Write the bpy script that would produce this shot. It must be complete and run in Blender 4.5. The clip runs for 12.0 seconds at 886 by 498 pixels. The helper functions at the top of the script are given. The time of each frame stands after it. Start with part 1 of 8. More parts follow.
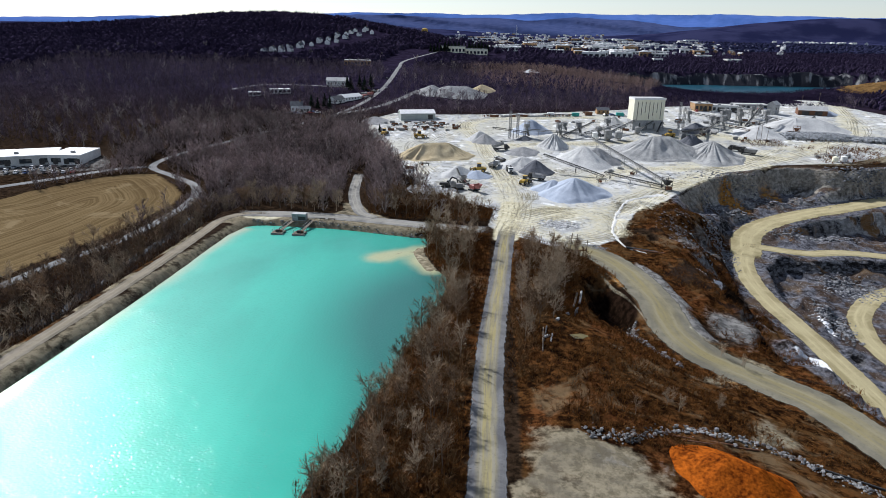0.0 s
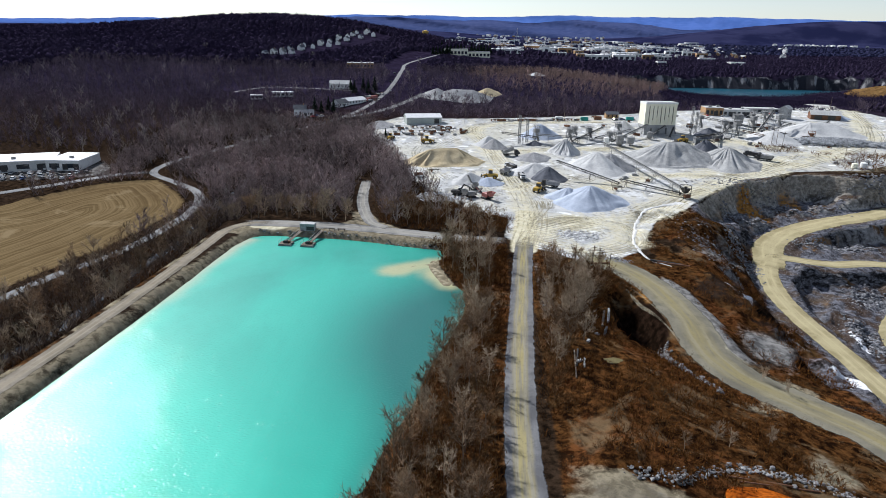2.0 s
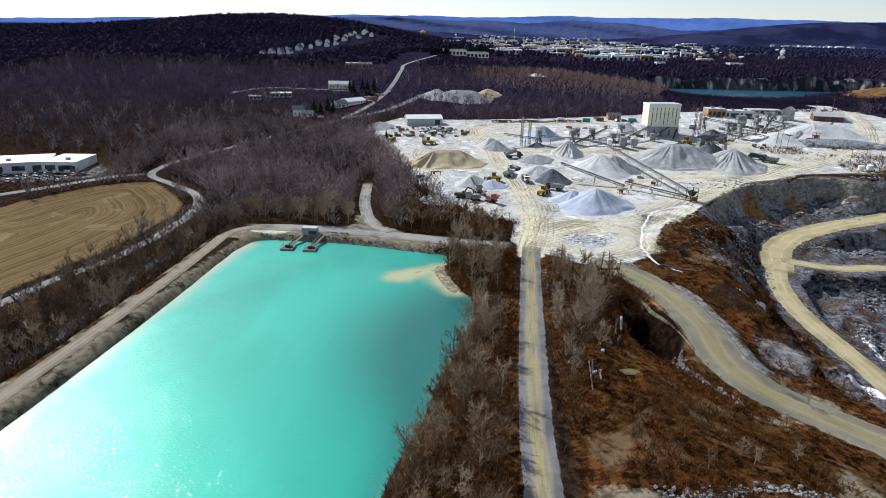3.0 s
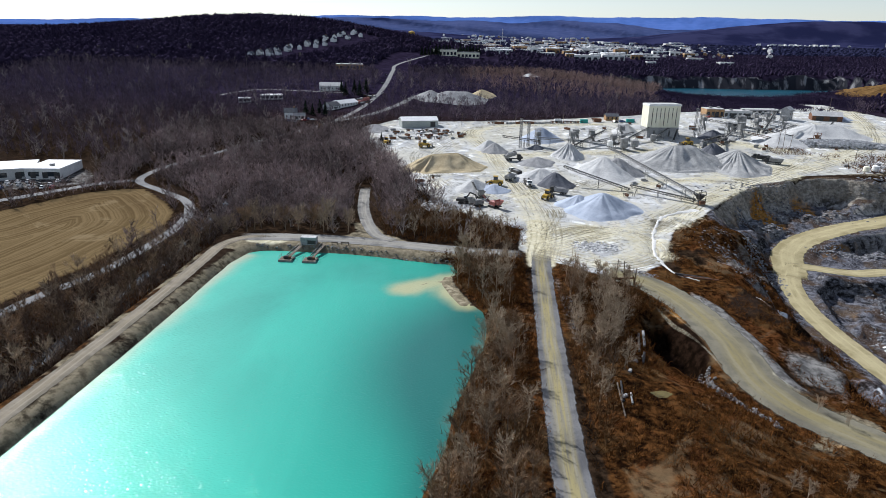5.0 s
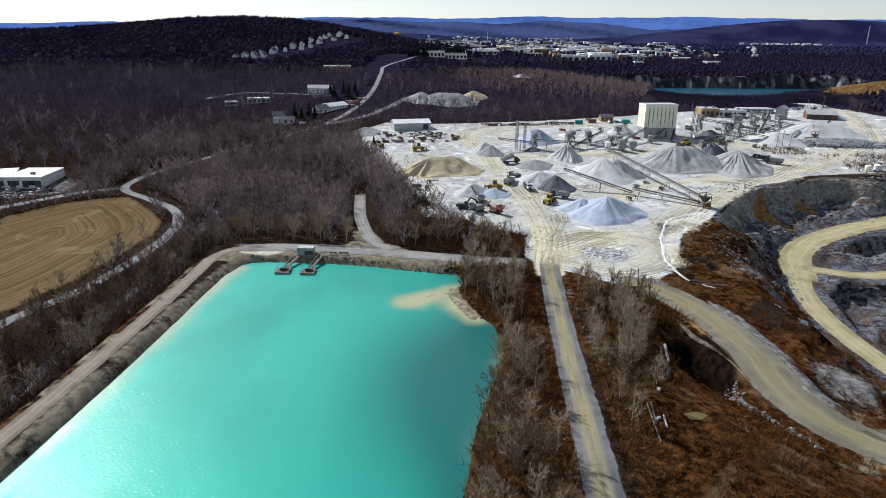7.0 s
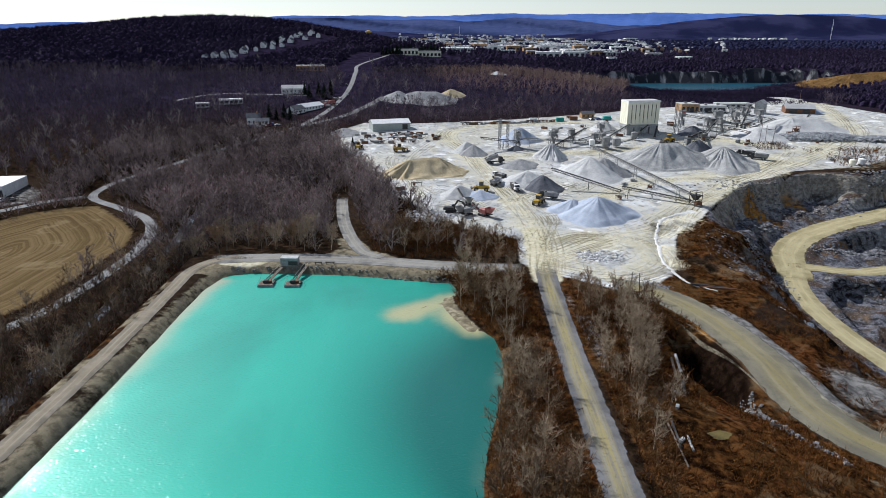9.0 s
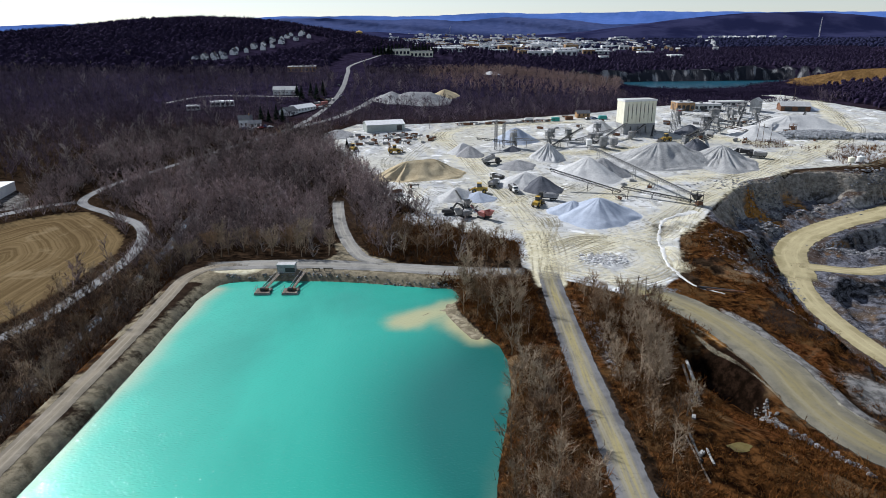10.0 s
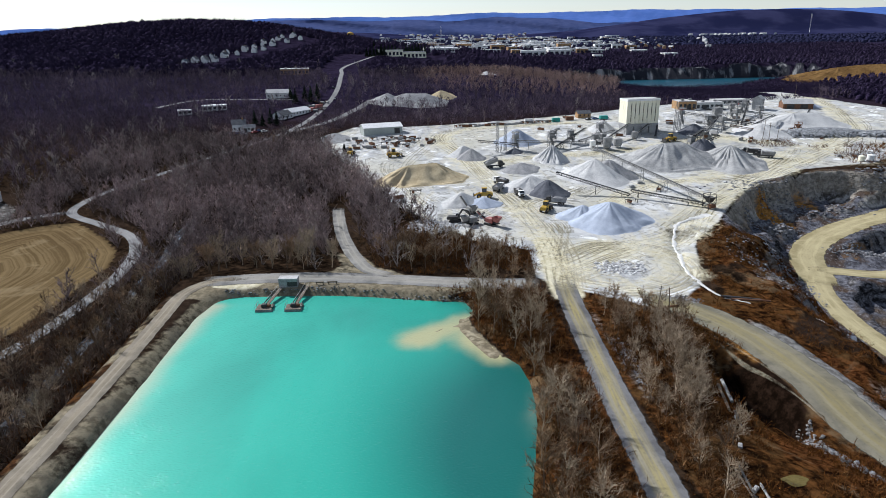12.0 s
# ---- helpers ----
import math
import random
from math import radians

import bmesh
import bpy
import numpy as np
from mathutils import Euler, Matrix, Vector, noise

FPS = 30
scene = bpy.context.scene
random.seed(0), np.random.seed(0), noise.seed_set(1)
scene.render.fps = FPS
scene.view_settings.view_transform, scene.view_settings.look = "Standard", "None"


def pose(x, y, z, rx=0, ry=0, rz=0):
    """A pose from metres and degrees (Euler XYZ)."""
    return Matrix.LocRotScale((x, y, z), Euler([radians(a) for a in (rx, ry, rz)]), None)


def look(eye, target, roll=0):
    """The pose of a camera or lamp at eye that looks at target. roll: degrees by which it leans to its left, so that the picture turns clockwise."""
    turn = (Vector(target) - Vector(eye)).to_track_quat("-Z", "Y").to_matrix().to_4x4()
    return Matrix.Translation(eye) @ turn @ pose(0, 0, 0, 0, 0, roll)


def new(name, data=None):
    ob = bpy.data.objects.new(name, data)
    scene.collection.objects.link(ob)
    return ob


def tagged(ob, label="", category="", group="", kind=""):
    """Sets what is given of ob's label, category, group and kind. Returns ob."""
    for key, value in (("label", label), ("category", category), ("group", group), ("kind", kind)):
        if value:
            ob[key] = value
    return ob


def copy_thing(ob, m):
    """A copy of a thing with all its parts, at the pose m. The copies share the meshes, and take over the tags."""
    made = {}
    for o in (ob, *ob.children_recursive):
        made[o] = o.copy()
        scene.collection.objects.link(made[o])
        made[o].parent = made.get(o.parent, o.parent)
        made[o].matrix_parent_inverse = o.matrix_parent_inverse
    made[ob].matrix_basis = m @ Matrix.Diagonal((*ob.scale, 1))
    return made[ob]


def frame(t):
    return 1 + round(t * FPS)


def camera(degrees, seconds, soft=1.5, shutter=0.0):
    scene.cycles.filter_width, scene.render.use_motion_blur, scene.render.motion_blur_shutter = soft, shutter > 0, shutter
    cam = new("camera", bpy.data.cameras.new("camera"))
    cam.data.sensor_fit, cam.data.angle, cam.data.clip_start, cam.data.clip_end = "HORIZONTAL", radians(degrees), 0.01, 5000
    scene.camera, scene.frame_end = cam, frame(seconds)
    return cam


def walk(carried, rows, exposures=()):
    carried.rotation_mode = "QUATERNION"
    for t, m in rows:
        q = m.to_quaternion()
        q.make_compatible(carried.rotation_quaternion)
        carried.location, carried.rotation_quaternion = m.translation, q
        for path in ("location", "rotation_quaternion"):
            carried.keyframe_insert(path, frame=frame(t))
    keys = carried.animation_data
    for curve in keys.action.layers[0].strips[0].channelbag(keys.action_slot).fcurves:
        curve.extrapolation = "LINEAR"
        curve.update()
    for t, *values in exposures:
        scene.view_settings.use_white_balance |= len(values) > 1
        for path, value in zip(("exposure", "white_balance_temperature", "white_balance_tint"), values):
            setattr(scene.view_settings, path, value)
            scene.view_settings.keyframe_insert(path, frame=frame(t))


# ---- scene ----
cam = camera(69.0, 12.0, soft=0.35)
PATH = [
    (0, (16.826, -4.616, 70.037), (16.691, -2.728, 69.392), 1.1),
    (0.5, (15.25, -2.263, 70.067), (15.116, -0.373, 69.425), 1.1),
    (1, (13.677, 0.108, 70.108), (13.543, 1.997, 69.467), 1.1),
    (1.5, (12.103, 2.501, 70.134), (11.97, 4.391, 69.493), 1.2),
    (2, (10.518, 4.832, 70.138), (10.387, 6.722, 69.499), 1.2),
    (2.5, (8.891, 7.078, 70.116), (8.764, 8.969, 69.477), 1.3),
    (3, (7.298, 9.31, 70.084), (7.177, 11.201, 69.446), 1.3),
    (5, (1.097, 18.6, 69.925), (1.011, 20.494, 69.288), 1.1),
    (5.5, (-0.388, 20.76, 69.826), (-0.468, 22.654, 69.19), 1.0),
    (6, (-1.854, 22.937, 69.683), (-1.922, 24.833, 69.048), 1.0),
    (6.5, (-3.315, 25.197, 69.529), (-3.373, 27.093, 68.895), 0.9),
    (7, (-4.693, 27.458, 69.401), (-4.738, 29.355, 68.768), 0.7),
    (7.5, (-6.005, 29.761, 69.343), (-6.029, 31.658, 68.709), 0.6),
    (9.5, (-10.995, 39.007, 69.135), (-10.949, 40.902, 68.496), -0.0),
    (10, (-12.173, 41.35, 69.109), (-12.117, 43.245, 68.47), -0.2),
    (10.5, (-13.319, 43.76, 69.095), (-13.259, 45.654, 68.456), -0.4),
    (11, (-14.488, 46.211, 69.078), (-14.418, 48.105, 68.44), -0.5),
    (11.5, (-15.612, 48.694, 69.055), (-15.529, 50.588, 68.416), -0.7),
    (12, (-16.661, 51.162, 69.019), (-16.583, 53.056, 68.381), -0.8),
]
EXPOSURE = [(0.0, 0.52, 5950, 10), (0.5, 0.57, 5950, 10), (1.5, 0.60, 5950, 10), (2.5, 0.62, 5950, 10), (5.5, 0.54, 5950, 10), (7.0, 0.50, 5950, 10), (9.5, 0.43, 5950, 10), (11.0, 0.49, 5950, 10), (12.0, 0.53, 5950, 10)]
walk(cam, [(t, look(eye, target, roll)) for t, eye, target, roll in PATH], EXPOSURE)

# ---- daylight ----
SUN_HEIGHT, SUN_TURN = 38.5, -47.0
world = bpy.data.worlds.new("daylight")
scene.world = world
world.use_nodes = True
sky = world.node_tree.nodes.new("ShaderNodeTexSky")
sky.sky_type, sky.sun_disc = "NISHITA", False
sky.sun_elevation, sky.sun_rotation = radians(SUN_HEIGHT), radians(SUN_TURN)
sky.air_density, sky.dust_density, sky.ozone_density, sky.altitude = 1.0, 0.2, 1.5, 100
veil = world.node_tree.nodes.new("ShaderNodeHueSaturation")
veil.inputs["Saturation"].default_value = 0.55
world.node_tree.links.new(sky.outputs[0], veil.inputs["Color"])
world.node_tree.links.new(veil.outputs[0], world.node_tree.nodes["Background"].inputs[0])
world.node_tree.nodes["Background"].inputs[1].default_value = 0.075
sun = new("sun", bpy.data.lights.new("sun", "SUN"))
sun.data.energy, sun.data.angle, sun.data.color = 4.3, radians(2.0), (1.0, 0.95, 0.88)
sun.matrix_world = look((0, 0, 0), (math.sin(radians(-SUN_TURN)) * math.cos(radians(SUN_HEIGHT)), -math.cos(radians(SUN_TURN)) * math.cos(radians(SUN_HEIGHT)),
                                    -math.sin(radians(SUN_HEIGHT))))

# ---- lie of the land ----
NEAR_GROUND = [
    (21.6, 217, 2.0), (17, 112, 3.5), (14, 40, 4.5), (12, -60, 5.0), (38.5, 128, 5.0), (54, 150, -2.0), (51, 97, 3.2), (39, 93, 4.5),
    (28, 125, 5.5), (86, 170, -4.5), (66, 172, -0.5), (69, 204, 0.8), (76, 265, 1.5), (99, 290, 2.2), (46, 192, 1.5), (60, 142, -3.4),
    (-10, 130, 2.0), (-75, 225, 2.0), (-20, 225, 1.8), (-98, 140, -5.0), (-100, 30, -4.0), (-98, 220, -4.8), (47, 325, 3.0), (-16, 312, 3.5), (10, 373, 5.0),
    (100, 60, 0.0), (90, 110, -4.5), (110, 330, 3.5), (-40, 455, 7.5), (0, 460, 7.8), (60, 20, 3.0),
]
MID_GROUND = [
    (115, 425, 9.0), (150, 357, 5.0), (161, 497, 15.0), (-50, 302, -1.0), (-165, 302, -5.5), (-166, 334, -6.0), (-250, 330, -6.0), (-134, 499, 9.0),
    (-114, 548, 11.0), (-89, 665, 26.0), (55, 697, 22.0), (305, 587, 16.0), (330, 860, -3.0), (230, 890, -2.5), (320, 905, -3.0), (205, 820, 3.0), (410, 900, -1.5), (330, 1085, 16.0), (500, 1085, 17.0), (230, 1085, 17.0), (470, 880, 5.0), (300, 760, 3.0), (200, 300, 4.0), (260, 420, 9.0),
    (-120, 390, -1.5), (-330, 450, 4.0), (-250, 600, 16.0), (-150, 180, -5.5), (-180, 0, -5.0), (-118, 250, -5.0), (-135, 290, -5.4), (150, 60, -8.0), (220, 180, -4.0), (0, 560, 12.0),
    (260, 20, -6.0), (160, 620, 13.0), (230, 690, 8.0), (0, -250, 4.0), (-320, -150, 0.0), (330, -150, 0.0), (-400, 180, 0.0), (400, 250, 6.0),
]
FAR_GROUND = [
    (-600, 700, 30.0), (-380, 900, 40.0), (-250, 1250, 44.0), (-60, 1050, 33.0), (200, 1150, 24.0), (600, 1200, 22.0), (900, 700, 25.0), (-900, 300, 25.0),
    (0, 1900, 32.0), (800, 1900, 30.0), (1600, 1500, 35.0), (1500, 300, 20.0), (-1500, 600, 40.0), (-1300, -600, 20.0), (1300, -600, 20.0), (0, -1200, 10.0),
    (0, 3200, 40.0), (1500, 3200, 45.0), (-1500, 3000, 60.0), (3000, 2000, 50.0), (-3000, 1500, 60.0), (3500, 0, 30.0), (-3500, 0, 40.0), (0, 4600, 60.0),
]
# knolls and ridges: x, y, height, half length, half width, turn in degrees
HILLS = [
    (-430, 1330, 22, 330, 230, 12), (-410, 1330, 17, 230, 220, 8), (-900, 1250, 10, 420, 300, 0), (-240, 1330, 5, 200, 170, 0),
    (1750, 3350, 106, 800, 240, -6), (1000, 3150, 34, 260, 170, 0), (-900, 3300, 40, 900, 260, 0), (110, 720, 9, 130, 90, 0), (60, 640, 4, 60, 40, 0),
]


def spline_weights(points, soft=2.0):
    """Weights of a smooth sheet through the given heights."""
    p = np.array(points, float)
    n = len(p)
    d = np.hypot(p[:, None, 0] - p[None, :, 0], p[:, None, 1] - p[None, :, 1])
    a = np.zeros((n + 3, n + 3))
    a[:n, :n] = -d - np.eye(n) * soft
    a[:n, n], a[:n, n + 1:] = 1, p[:, :2] / 1000
    a[n:, :n] = a[:n, n:].T
    return p, np.linalg.solve(a, np.concatenate([p[:, 2], np.zeros(3)]))


SHEET = spline_weights(NEAR_GROUND + MID_GROUND + FAR_GROUND)


def smooth(a, b, v):
    u = np.clip((v - a) / (b - a), 0, 1)
    return u * u * (3 - 2 * u)


def base_height(x, y):
    p, w = SHEET
    z = w[len(p)] + w[len(p) + 1] * x / 1000 + w[len(p) + 2] * y / 1000
    for (px, py, _), k in zip(p, w):
        z = z - k * np.sqrt((x - px) ** 2 + (y - py) ** 2 + 25)
    for hx, hy, h, a, b, turn in HILLS:
        c, s = math.cos(radians(turn)), math.sin(radians(turn))
        u, v = ((x - hx) * c + (y - hy) * s) / a, ((y - hy) * c - (x - hx) * s) / b
        z = z + h * np.exp(-(u * u + v * v) ** 1.2)
    return z


def line_near(x, y, line):
    """Distance to a line of points, the way along it, and the height there."""
    best = np.full(np.shape(x), 1e9)
    along, level, run = np.zeros(np.shape(x)), np.zeros(np.shape(x)), 0.0
    for a, b in zip(line[:-1], line[1:]):
        dx, dy = b[0] - a[0], b[1] - a[1]
        length = math.hypot(dx, dy)
        u = np.clip(((x - a[0]) * dx + (y - a[1]) * dy) / length ** 2, 0, 1)
        d = np.hypot(x - a[0] - u * dx, y - a[1] - u * dy)
        near = d < best
        best, along = np.where(near, d, best), np.where(near, run + u * length, along)
        if len(a) > 2:
            level = np.where(near, a[2] + u * (b[2] - a[2]), level)
        run += length
    return best, along, level


def inside(x, y, ring):
    """Distance to the edge of a ring of points, positive inside it."""
    d = line_near(x, y, [p[:2] for p in ring] + [ring[0][:2]])[0]
    odd = np.zeros(np.shape(x), bool)
    for a, b in zip(ring, ring[1:] + ring[:1]):
        if a[1] != b[1]:
            odd ^= ((a[1] > y) != (b[1] > y)) & (x < (b[0] - a[0]) * (y - a[1]) / (b[1] - a[1]) + a[0])
    return np.where(odd, d, -d)


# rings and lines of the plan
LAKE = [(-72, 216), (-67, 219.5), (-39, 218.5), (-30, 216.6), (-15, 212.9), (-5, 210.4), (-3.6, 205.5), (-5.2, 200), (-5.0, 195), (-2.4, 188), (0.6, 180.5), (4.2, 175), (5.4, 168), (4.8, 159), (2, 144),
        (-1, 132), (-3, 116), (-7, 97), (-10, 80), (-14, 40), (-20, 15), (-86, 15), (-80.4, 100), (-78, 140), (-76.4, 170), (-75.0, 205)]
YARD = [(-78, 455), (-57, 493), (-22, 488), (60, 500), (116, 512), (184, 545), (294, 590), (330, 480), (240, 374), (206, 352), (165, 345), (120, 312), (97, 279),
        (76, 252), (62, 215), (46, 198), (27, 212), (17, 222), (19, 246), (2, 258), (-28, 312), (-40, 355), (-62, 415)]
PIT = [(99, 280), (118, 306), (138, 329), (175, 343), (200, 338), (235, 350), (330, 335), (330, 60), (112, 60), (104, 100), (97, 130), (90, 168), (80, 205), (84, 245)]
FIELD = [(-226, 230), (-204, 262), (-201, 278), (-189, 304), (-180, 313), (-169, 320), (-160, 320), (-136, 293), (-126, 278), (-121.5, 261), (-123.5, 239), (-125, 217), (-130, 191), (-134, 169), (-145, 145), (-240, 125)]
CREEK = [(-106, 90), (-104, 133), (-99.5, 145), (-100.5, 175), (-101, 195), (-103, 230), (-104, 262), (-107, 281), (-112, 320)]
LOT = [(-310, 305), (-240, 305), (-192, 328), (-200, 352), (-225, 362), (-310, 362)]
FAR_LAKE = [(205, 918), (330, 915), (420, 922), (540, 950), (590, 1010), (545, 1066), (430, 1052), (330, 1046), (240, 1030), (200, 980)]
FLAT_PAD = [(22.5, 50), (22.5, 97), (26, 97), (34, 91.5), (46, 87), (60, 78), (80, 70), (90, 40), (27, 30)]

HAUL = [(40, 206, 1.7), (53.5, 197.8, 1.0), (61.1, 180.6, 0.5), (64.5, 163.0, -0.6), (65.2, 150.2, -1.8), (69.5, 139.4, -3.0), (79.8, 129.8, -4.0), (88.9, 121.2, -4.5), (95.3, 107.9, -5.0), (104, 80, -5.5)]
PIT_ROAD = [(262, 345, -6.0), (222, 331, -8.0), (191, 315.5, -9.4), (165, 304.0, -10.8), (143, 290.5, -12.7), (131.5, 277, -14.3), (126.5, 264, -15.3), (121.5, 251, -16.0)]
PIT_DESCENT = [(131, 268, -15.0), (124, 257, -15.7), (118.6, 243, -16.3), (115.6, 224, -17.1), (115.8, 209, -17.7), (117, 197, -18.2), (119, 180, -19.0), (120.5, 160, -20.0), (121, 147.6, -20.5), (124, 110, -21.0)]
PIT_BRANCH = [(126, 266, -15.2), (136, 263.5, -15.3), (150.0, 259.5, -15.5), (166.0, 262.5, -15.5), (185.1, 260.0, -16.0), (225, 250, -17.0)]
PIT_LOOP = [(200, 245, -21), (170.5, 235.4, -22.0), (151.5, 217.7, -22.5), (143.2, 199.4, -23.0), (142.5, 181.7, -24.0), (148, 150, -25)]
ROADS = {
    "haul_road": ([(17.8, 20), (18.4, 76.7), (18.2, 103.7), (18.8, 126.8), (20.5, 160), (22.6, 200), (23.6, 214), (24.4, 226)], 6.6, "lane"),
    "lake_road": ([(19, 217.5, 2.0), (10, 218.0, 2.0), (-4.2, 219.8, 2.0), (-20, 223.2, 2.0), (-35.1, 226.0, 2.0), (-50, 227.6, 2.0), (-65.6, 227.6, 2.0), (-80, 226, 2.0)], 8.4, "bank"),
    "bank_road": ([(-66, 228, 2.0), (-76, 226, 2.0), (-81, 217, 2.0), (-81.2, 200, 2.0), (-81.2, 172, 2.0), (-82.0, 140, 2.0), (-83.8, 105, 2.0), (-88, 30, 2.0)], 4.4, "grey"),
    "ramp_road": (HAUL, 12.0, "gravel"),
    "pit_road": (PIT_ROAD, 13.0, "clay"),
    "pit_descent_road": (PIT_DESCENT, 8.5, "clay"),
    "pit_bench_road": (PIT_BRANCH, 8.0, "clay"),
    "pit_floor_road": (PIT_LOOP, 8.0, "clay"),
    "highway": ([(-135, 120), (-128.2, 164), (-124.5, 186), (-118.3, 206), (-115.6, 230), (-114.7, 256), (-119.5, 279), (-130.5, 299), (-150, 317), (-171, 337), (-173, 356), (-166, 377), (-148, 408), (-128.7, 438.4), (-104, 477.0), (-92, 530.4), (-85.1, 593.4), (-83.7, 641.9), (-92, 757.6), (-100, 880), (-75, 1081.3)], 4.6, "paved"),
    "field_road": ([(-172, 339), (-188, 330), (-205, 306), (-222, 282), (-250, 240)], 6.0, "paved"),
    "valley_road": ([(-225.1, 578.7), (-198.8, 609.5), (-162.7, 607.9), (-110, 600)], 6.0, "paved"),
    "spur_road": ([(-104, 480), (-78, 515), (-62, 560), (-50, 600)], 6.5, "paved"),
    "woods_track": ([(-22, 226), (-31, 232), (-37.2, 247), (-43.2, 272), (-48.0, 302), (-49.5, 316)], 5.2, "bank"),
}
CHANNEL = [(95, 284), (79.4, 274.5), (69, 252), (66.0, 240.2), (62.7, 224.9), (64.3, 209.3), (69.9, 202.4)]

BEACH = [(-5.5, 199), (-5.6, 194), (-3.2, 187), (-0.2, 180)]
SPIT = [(-5.5, 196.5), (-10, 195.2), (-14, 192.5)]


def rounded_line(points, step):
    """A smooth line through the points, with a point every few metres."""
    p = np.array(points, float)
    ext = np.vstack([2 * p[0] - p[1], p, 2 * p[-1] - p[-2]])
    out = []
    for i in range(1, len(ext) - 2):
        a, b, c, d = ext[i - 1:i + 3]
        n = max(2, int(np.linalg.norm((c - b)[:2]) / step))
        u = np.arange(n)[:, None] / n
        out.append(0.5 * (2 * b + (c - a) * u + (2 * a - 5 * b + 4 * c - d) * u ** 2 + (3 * b - a - 3 * c + d) * u ** 3))
    return np.vstack(out + [p[-1:]])


def wavy(x, y, scale, seed=0.0):
    """Cheap smooth noise between -1 and 1."""
    a, b = x / scale + seed * 3.1, y / scale + seed * 7.7
    return (np.sin(1.7 * a + 1.3 * np.sin(1.1 * b + seed)) + np.sin(1.9 * b + 1.7 * np.sin(0.9 * a - seed)) + 0.6 * np.sin(2.9 * a + 2.3 * b + 2 * np.sin(1.3 * b - a))) / 2.6


def rough_noise(x, y, scale, seed=0.0):
    return 0.55 * wavy(x, y, scale, seed) + 0.3 * wavy(y, x, scale * 0.43, seed + 1.7) + 0.15 * wavy(x, y, scale * 0.19, seed + 4.1)


ROAD_LINES = {}
for key, (points, width, look_kind) in ROADS.items():
    if len(points[0]) == 2:
        pp = np.array(points, float)
        points = [(*p, float(z)) for p, z in zip(points, base_height(pp[:, 0], pp[:, 1]))]
    ROAD_LINES[key] = [tuple(p) for p in rounded_line(points, 5.0)]


def land_height(x, y):
    """The height of the ground at arrays x, y."""
    x, y = np.asarray(x, float), np.asarray(y, float)
    z = base_height(x, y)
    near = (y < 800) & (abs(x) < 420)
    z = z + np.where(near, 0.35, 2.5) * rough_noise(x, y, np.where(near, 14.0, 90.0), 2.0) * (1 - smooth(-4, 4, inside(x, y, YARD)) * 0.8)
    # waste mounds east of the haul road
    east = smooth(27, 33, x) * (1 - smooth(56, 66, x)) * smooth(84, 92, y) * (1 - smooth(188, 198, y))
    z = z + east * (0.9 + 1.3 * rough_noise(x, y, 9.0, 5.0))
    # the sinking hollow with its dark scarp
    z = z - 7.5 * np.exp(-(((x - 52.5 + 1.2 * rough_noise(x, y, 5.0, 3.3)) / 7.4) ** 2 + ((y - 163 + 1.5 * rough_noise(y, x, 6.0, 1.1)) / 14.5) ** 2) ** 2.6)
    z = z - 3.5 * np.exp(-(((x - 92.5) / 4.5) ** 2 + ((y - 150) / 8.0) ** 2) ** 2)
    gully = smooth(64, 72, x) * (1 - smooth(112, 122, x)) * smooth(150, 165, y) * (1 - smooth(268, 284, y))
    z = z + gully * (1.6 * rough_noise(x, y, 11.0, 6.5) + 0.9 * rough_noise(x, y, 4.0, 2.2))
    # the pit
    d = inside(x, y, PIT) + 4.5 * rough_noise(x, y, 13.0, 1.0) + 1.4 * rough_noise(x, y, 4.0, 8.0)
    total, level = 0.0, 0.0
    for line, pull in ((PIT_ROAD, 4.4), (PIT_DESCENT, 3.4), (PIT_BRANCH, 2.0), (PIT_LOOP, 1.0)):
        dist, _, lz = line_near(x, y, line)
        w = 1 / (np.maximum(dist * pull - 3, 0.5) ** 8)
        total, level = total + w, level + w * lz
    level = level / total
    steep = smooth(262, 288, y)
    fall = steep * (0.50 * smooth(0, 8, d) + 0.50 * smooth(4, 27, d)) + (1 - steep) * np.where(y < 190, 0.58 * smooth(0, 7, d) + 0.42 * smooth(15, 27, d), 0.45 * smooth(0, 24, d) + 0.55 * smooth(10, 31, d))
    craggy = smooth(1, 6, d) * (1.6 * rough_noise(x, y, 6.0, 3.0) + 1.8 * (0.5 - abs(rough_noise(x, y, 9.0, 6.0))))
    ledge = 1.7 * wavy(x, y, 3.4, 9.0) + 1.2 * rough_noise(x, y, 1.9, 2.5)
    craggy = craggy + ledge * 4 * fall * (1 - fall) * smooth(0.5, 3, d)
    off = np.minimum(np.minimum(line_near(x, y, PIT_ROAD)[0], line_near(x, y, PIT_BRANCH)[0]), np.minimum(line_near(x, y, PIT_LOOP)[0], line_near(x, y, PIT_DESCENT)[0] + 2))
    craggy = craggy + smooth(7, 12, off) * smooth(28, 36, d) * (2.6 * (0.6 - abs(rough_noise(x, y, 17.0, 4.4))) + 1.6 * rough_noise(x, y, 5.0, 7.0))
    z = np.where(d > 0, z * (1 - fall) + (level + craggy) * fall, z)
    # far quarry
    d = inside(x, y, FAR_LAKE)
    z = np.where(d > -12, z + (-24 - z) * smooth(-9, 4, d + 3 * rough_noise(x, y, 20.0, 6.0)), z)
    # the lake and its bank
    d = inside(x, y, LAKE) + 0.5 * rough_noise(x, y, 7.0, 4.0)
    bank = np.where(x > -8, np.minimum(z, 1.2), 2.0)
    z = np.where(d > -12, z + (bank - z) * smooth(-12, -4.5, d), z)
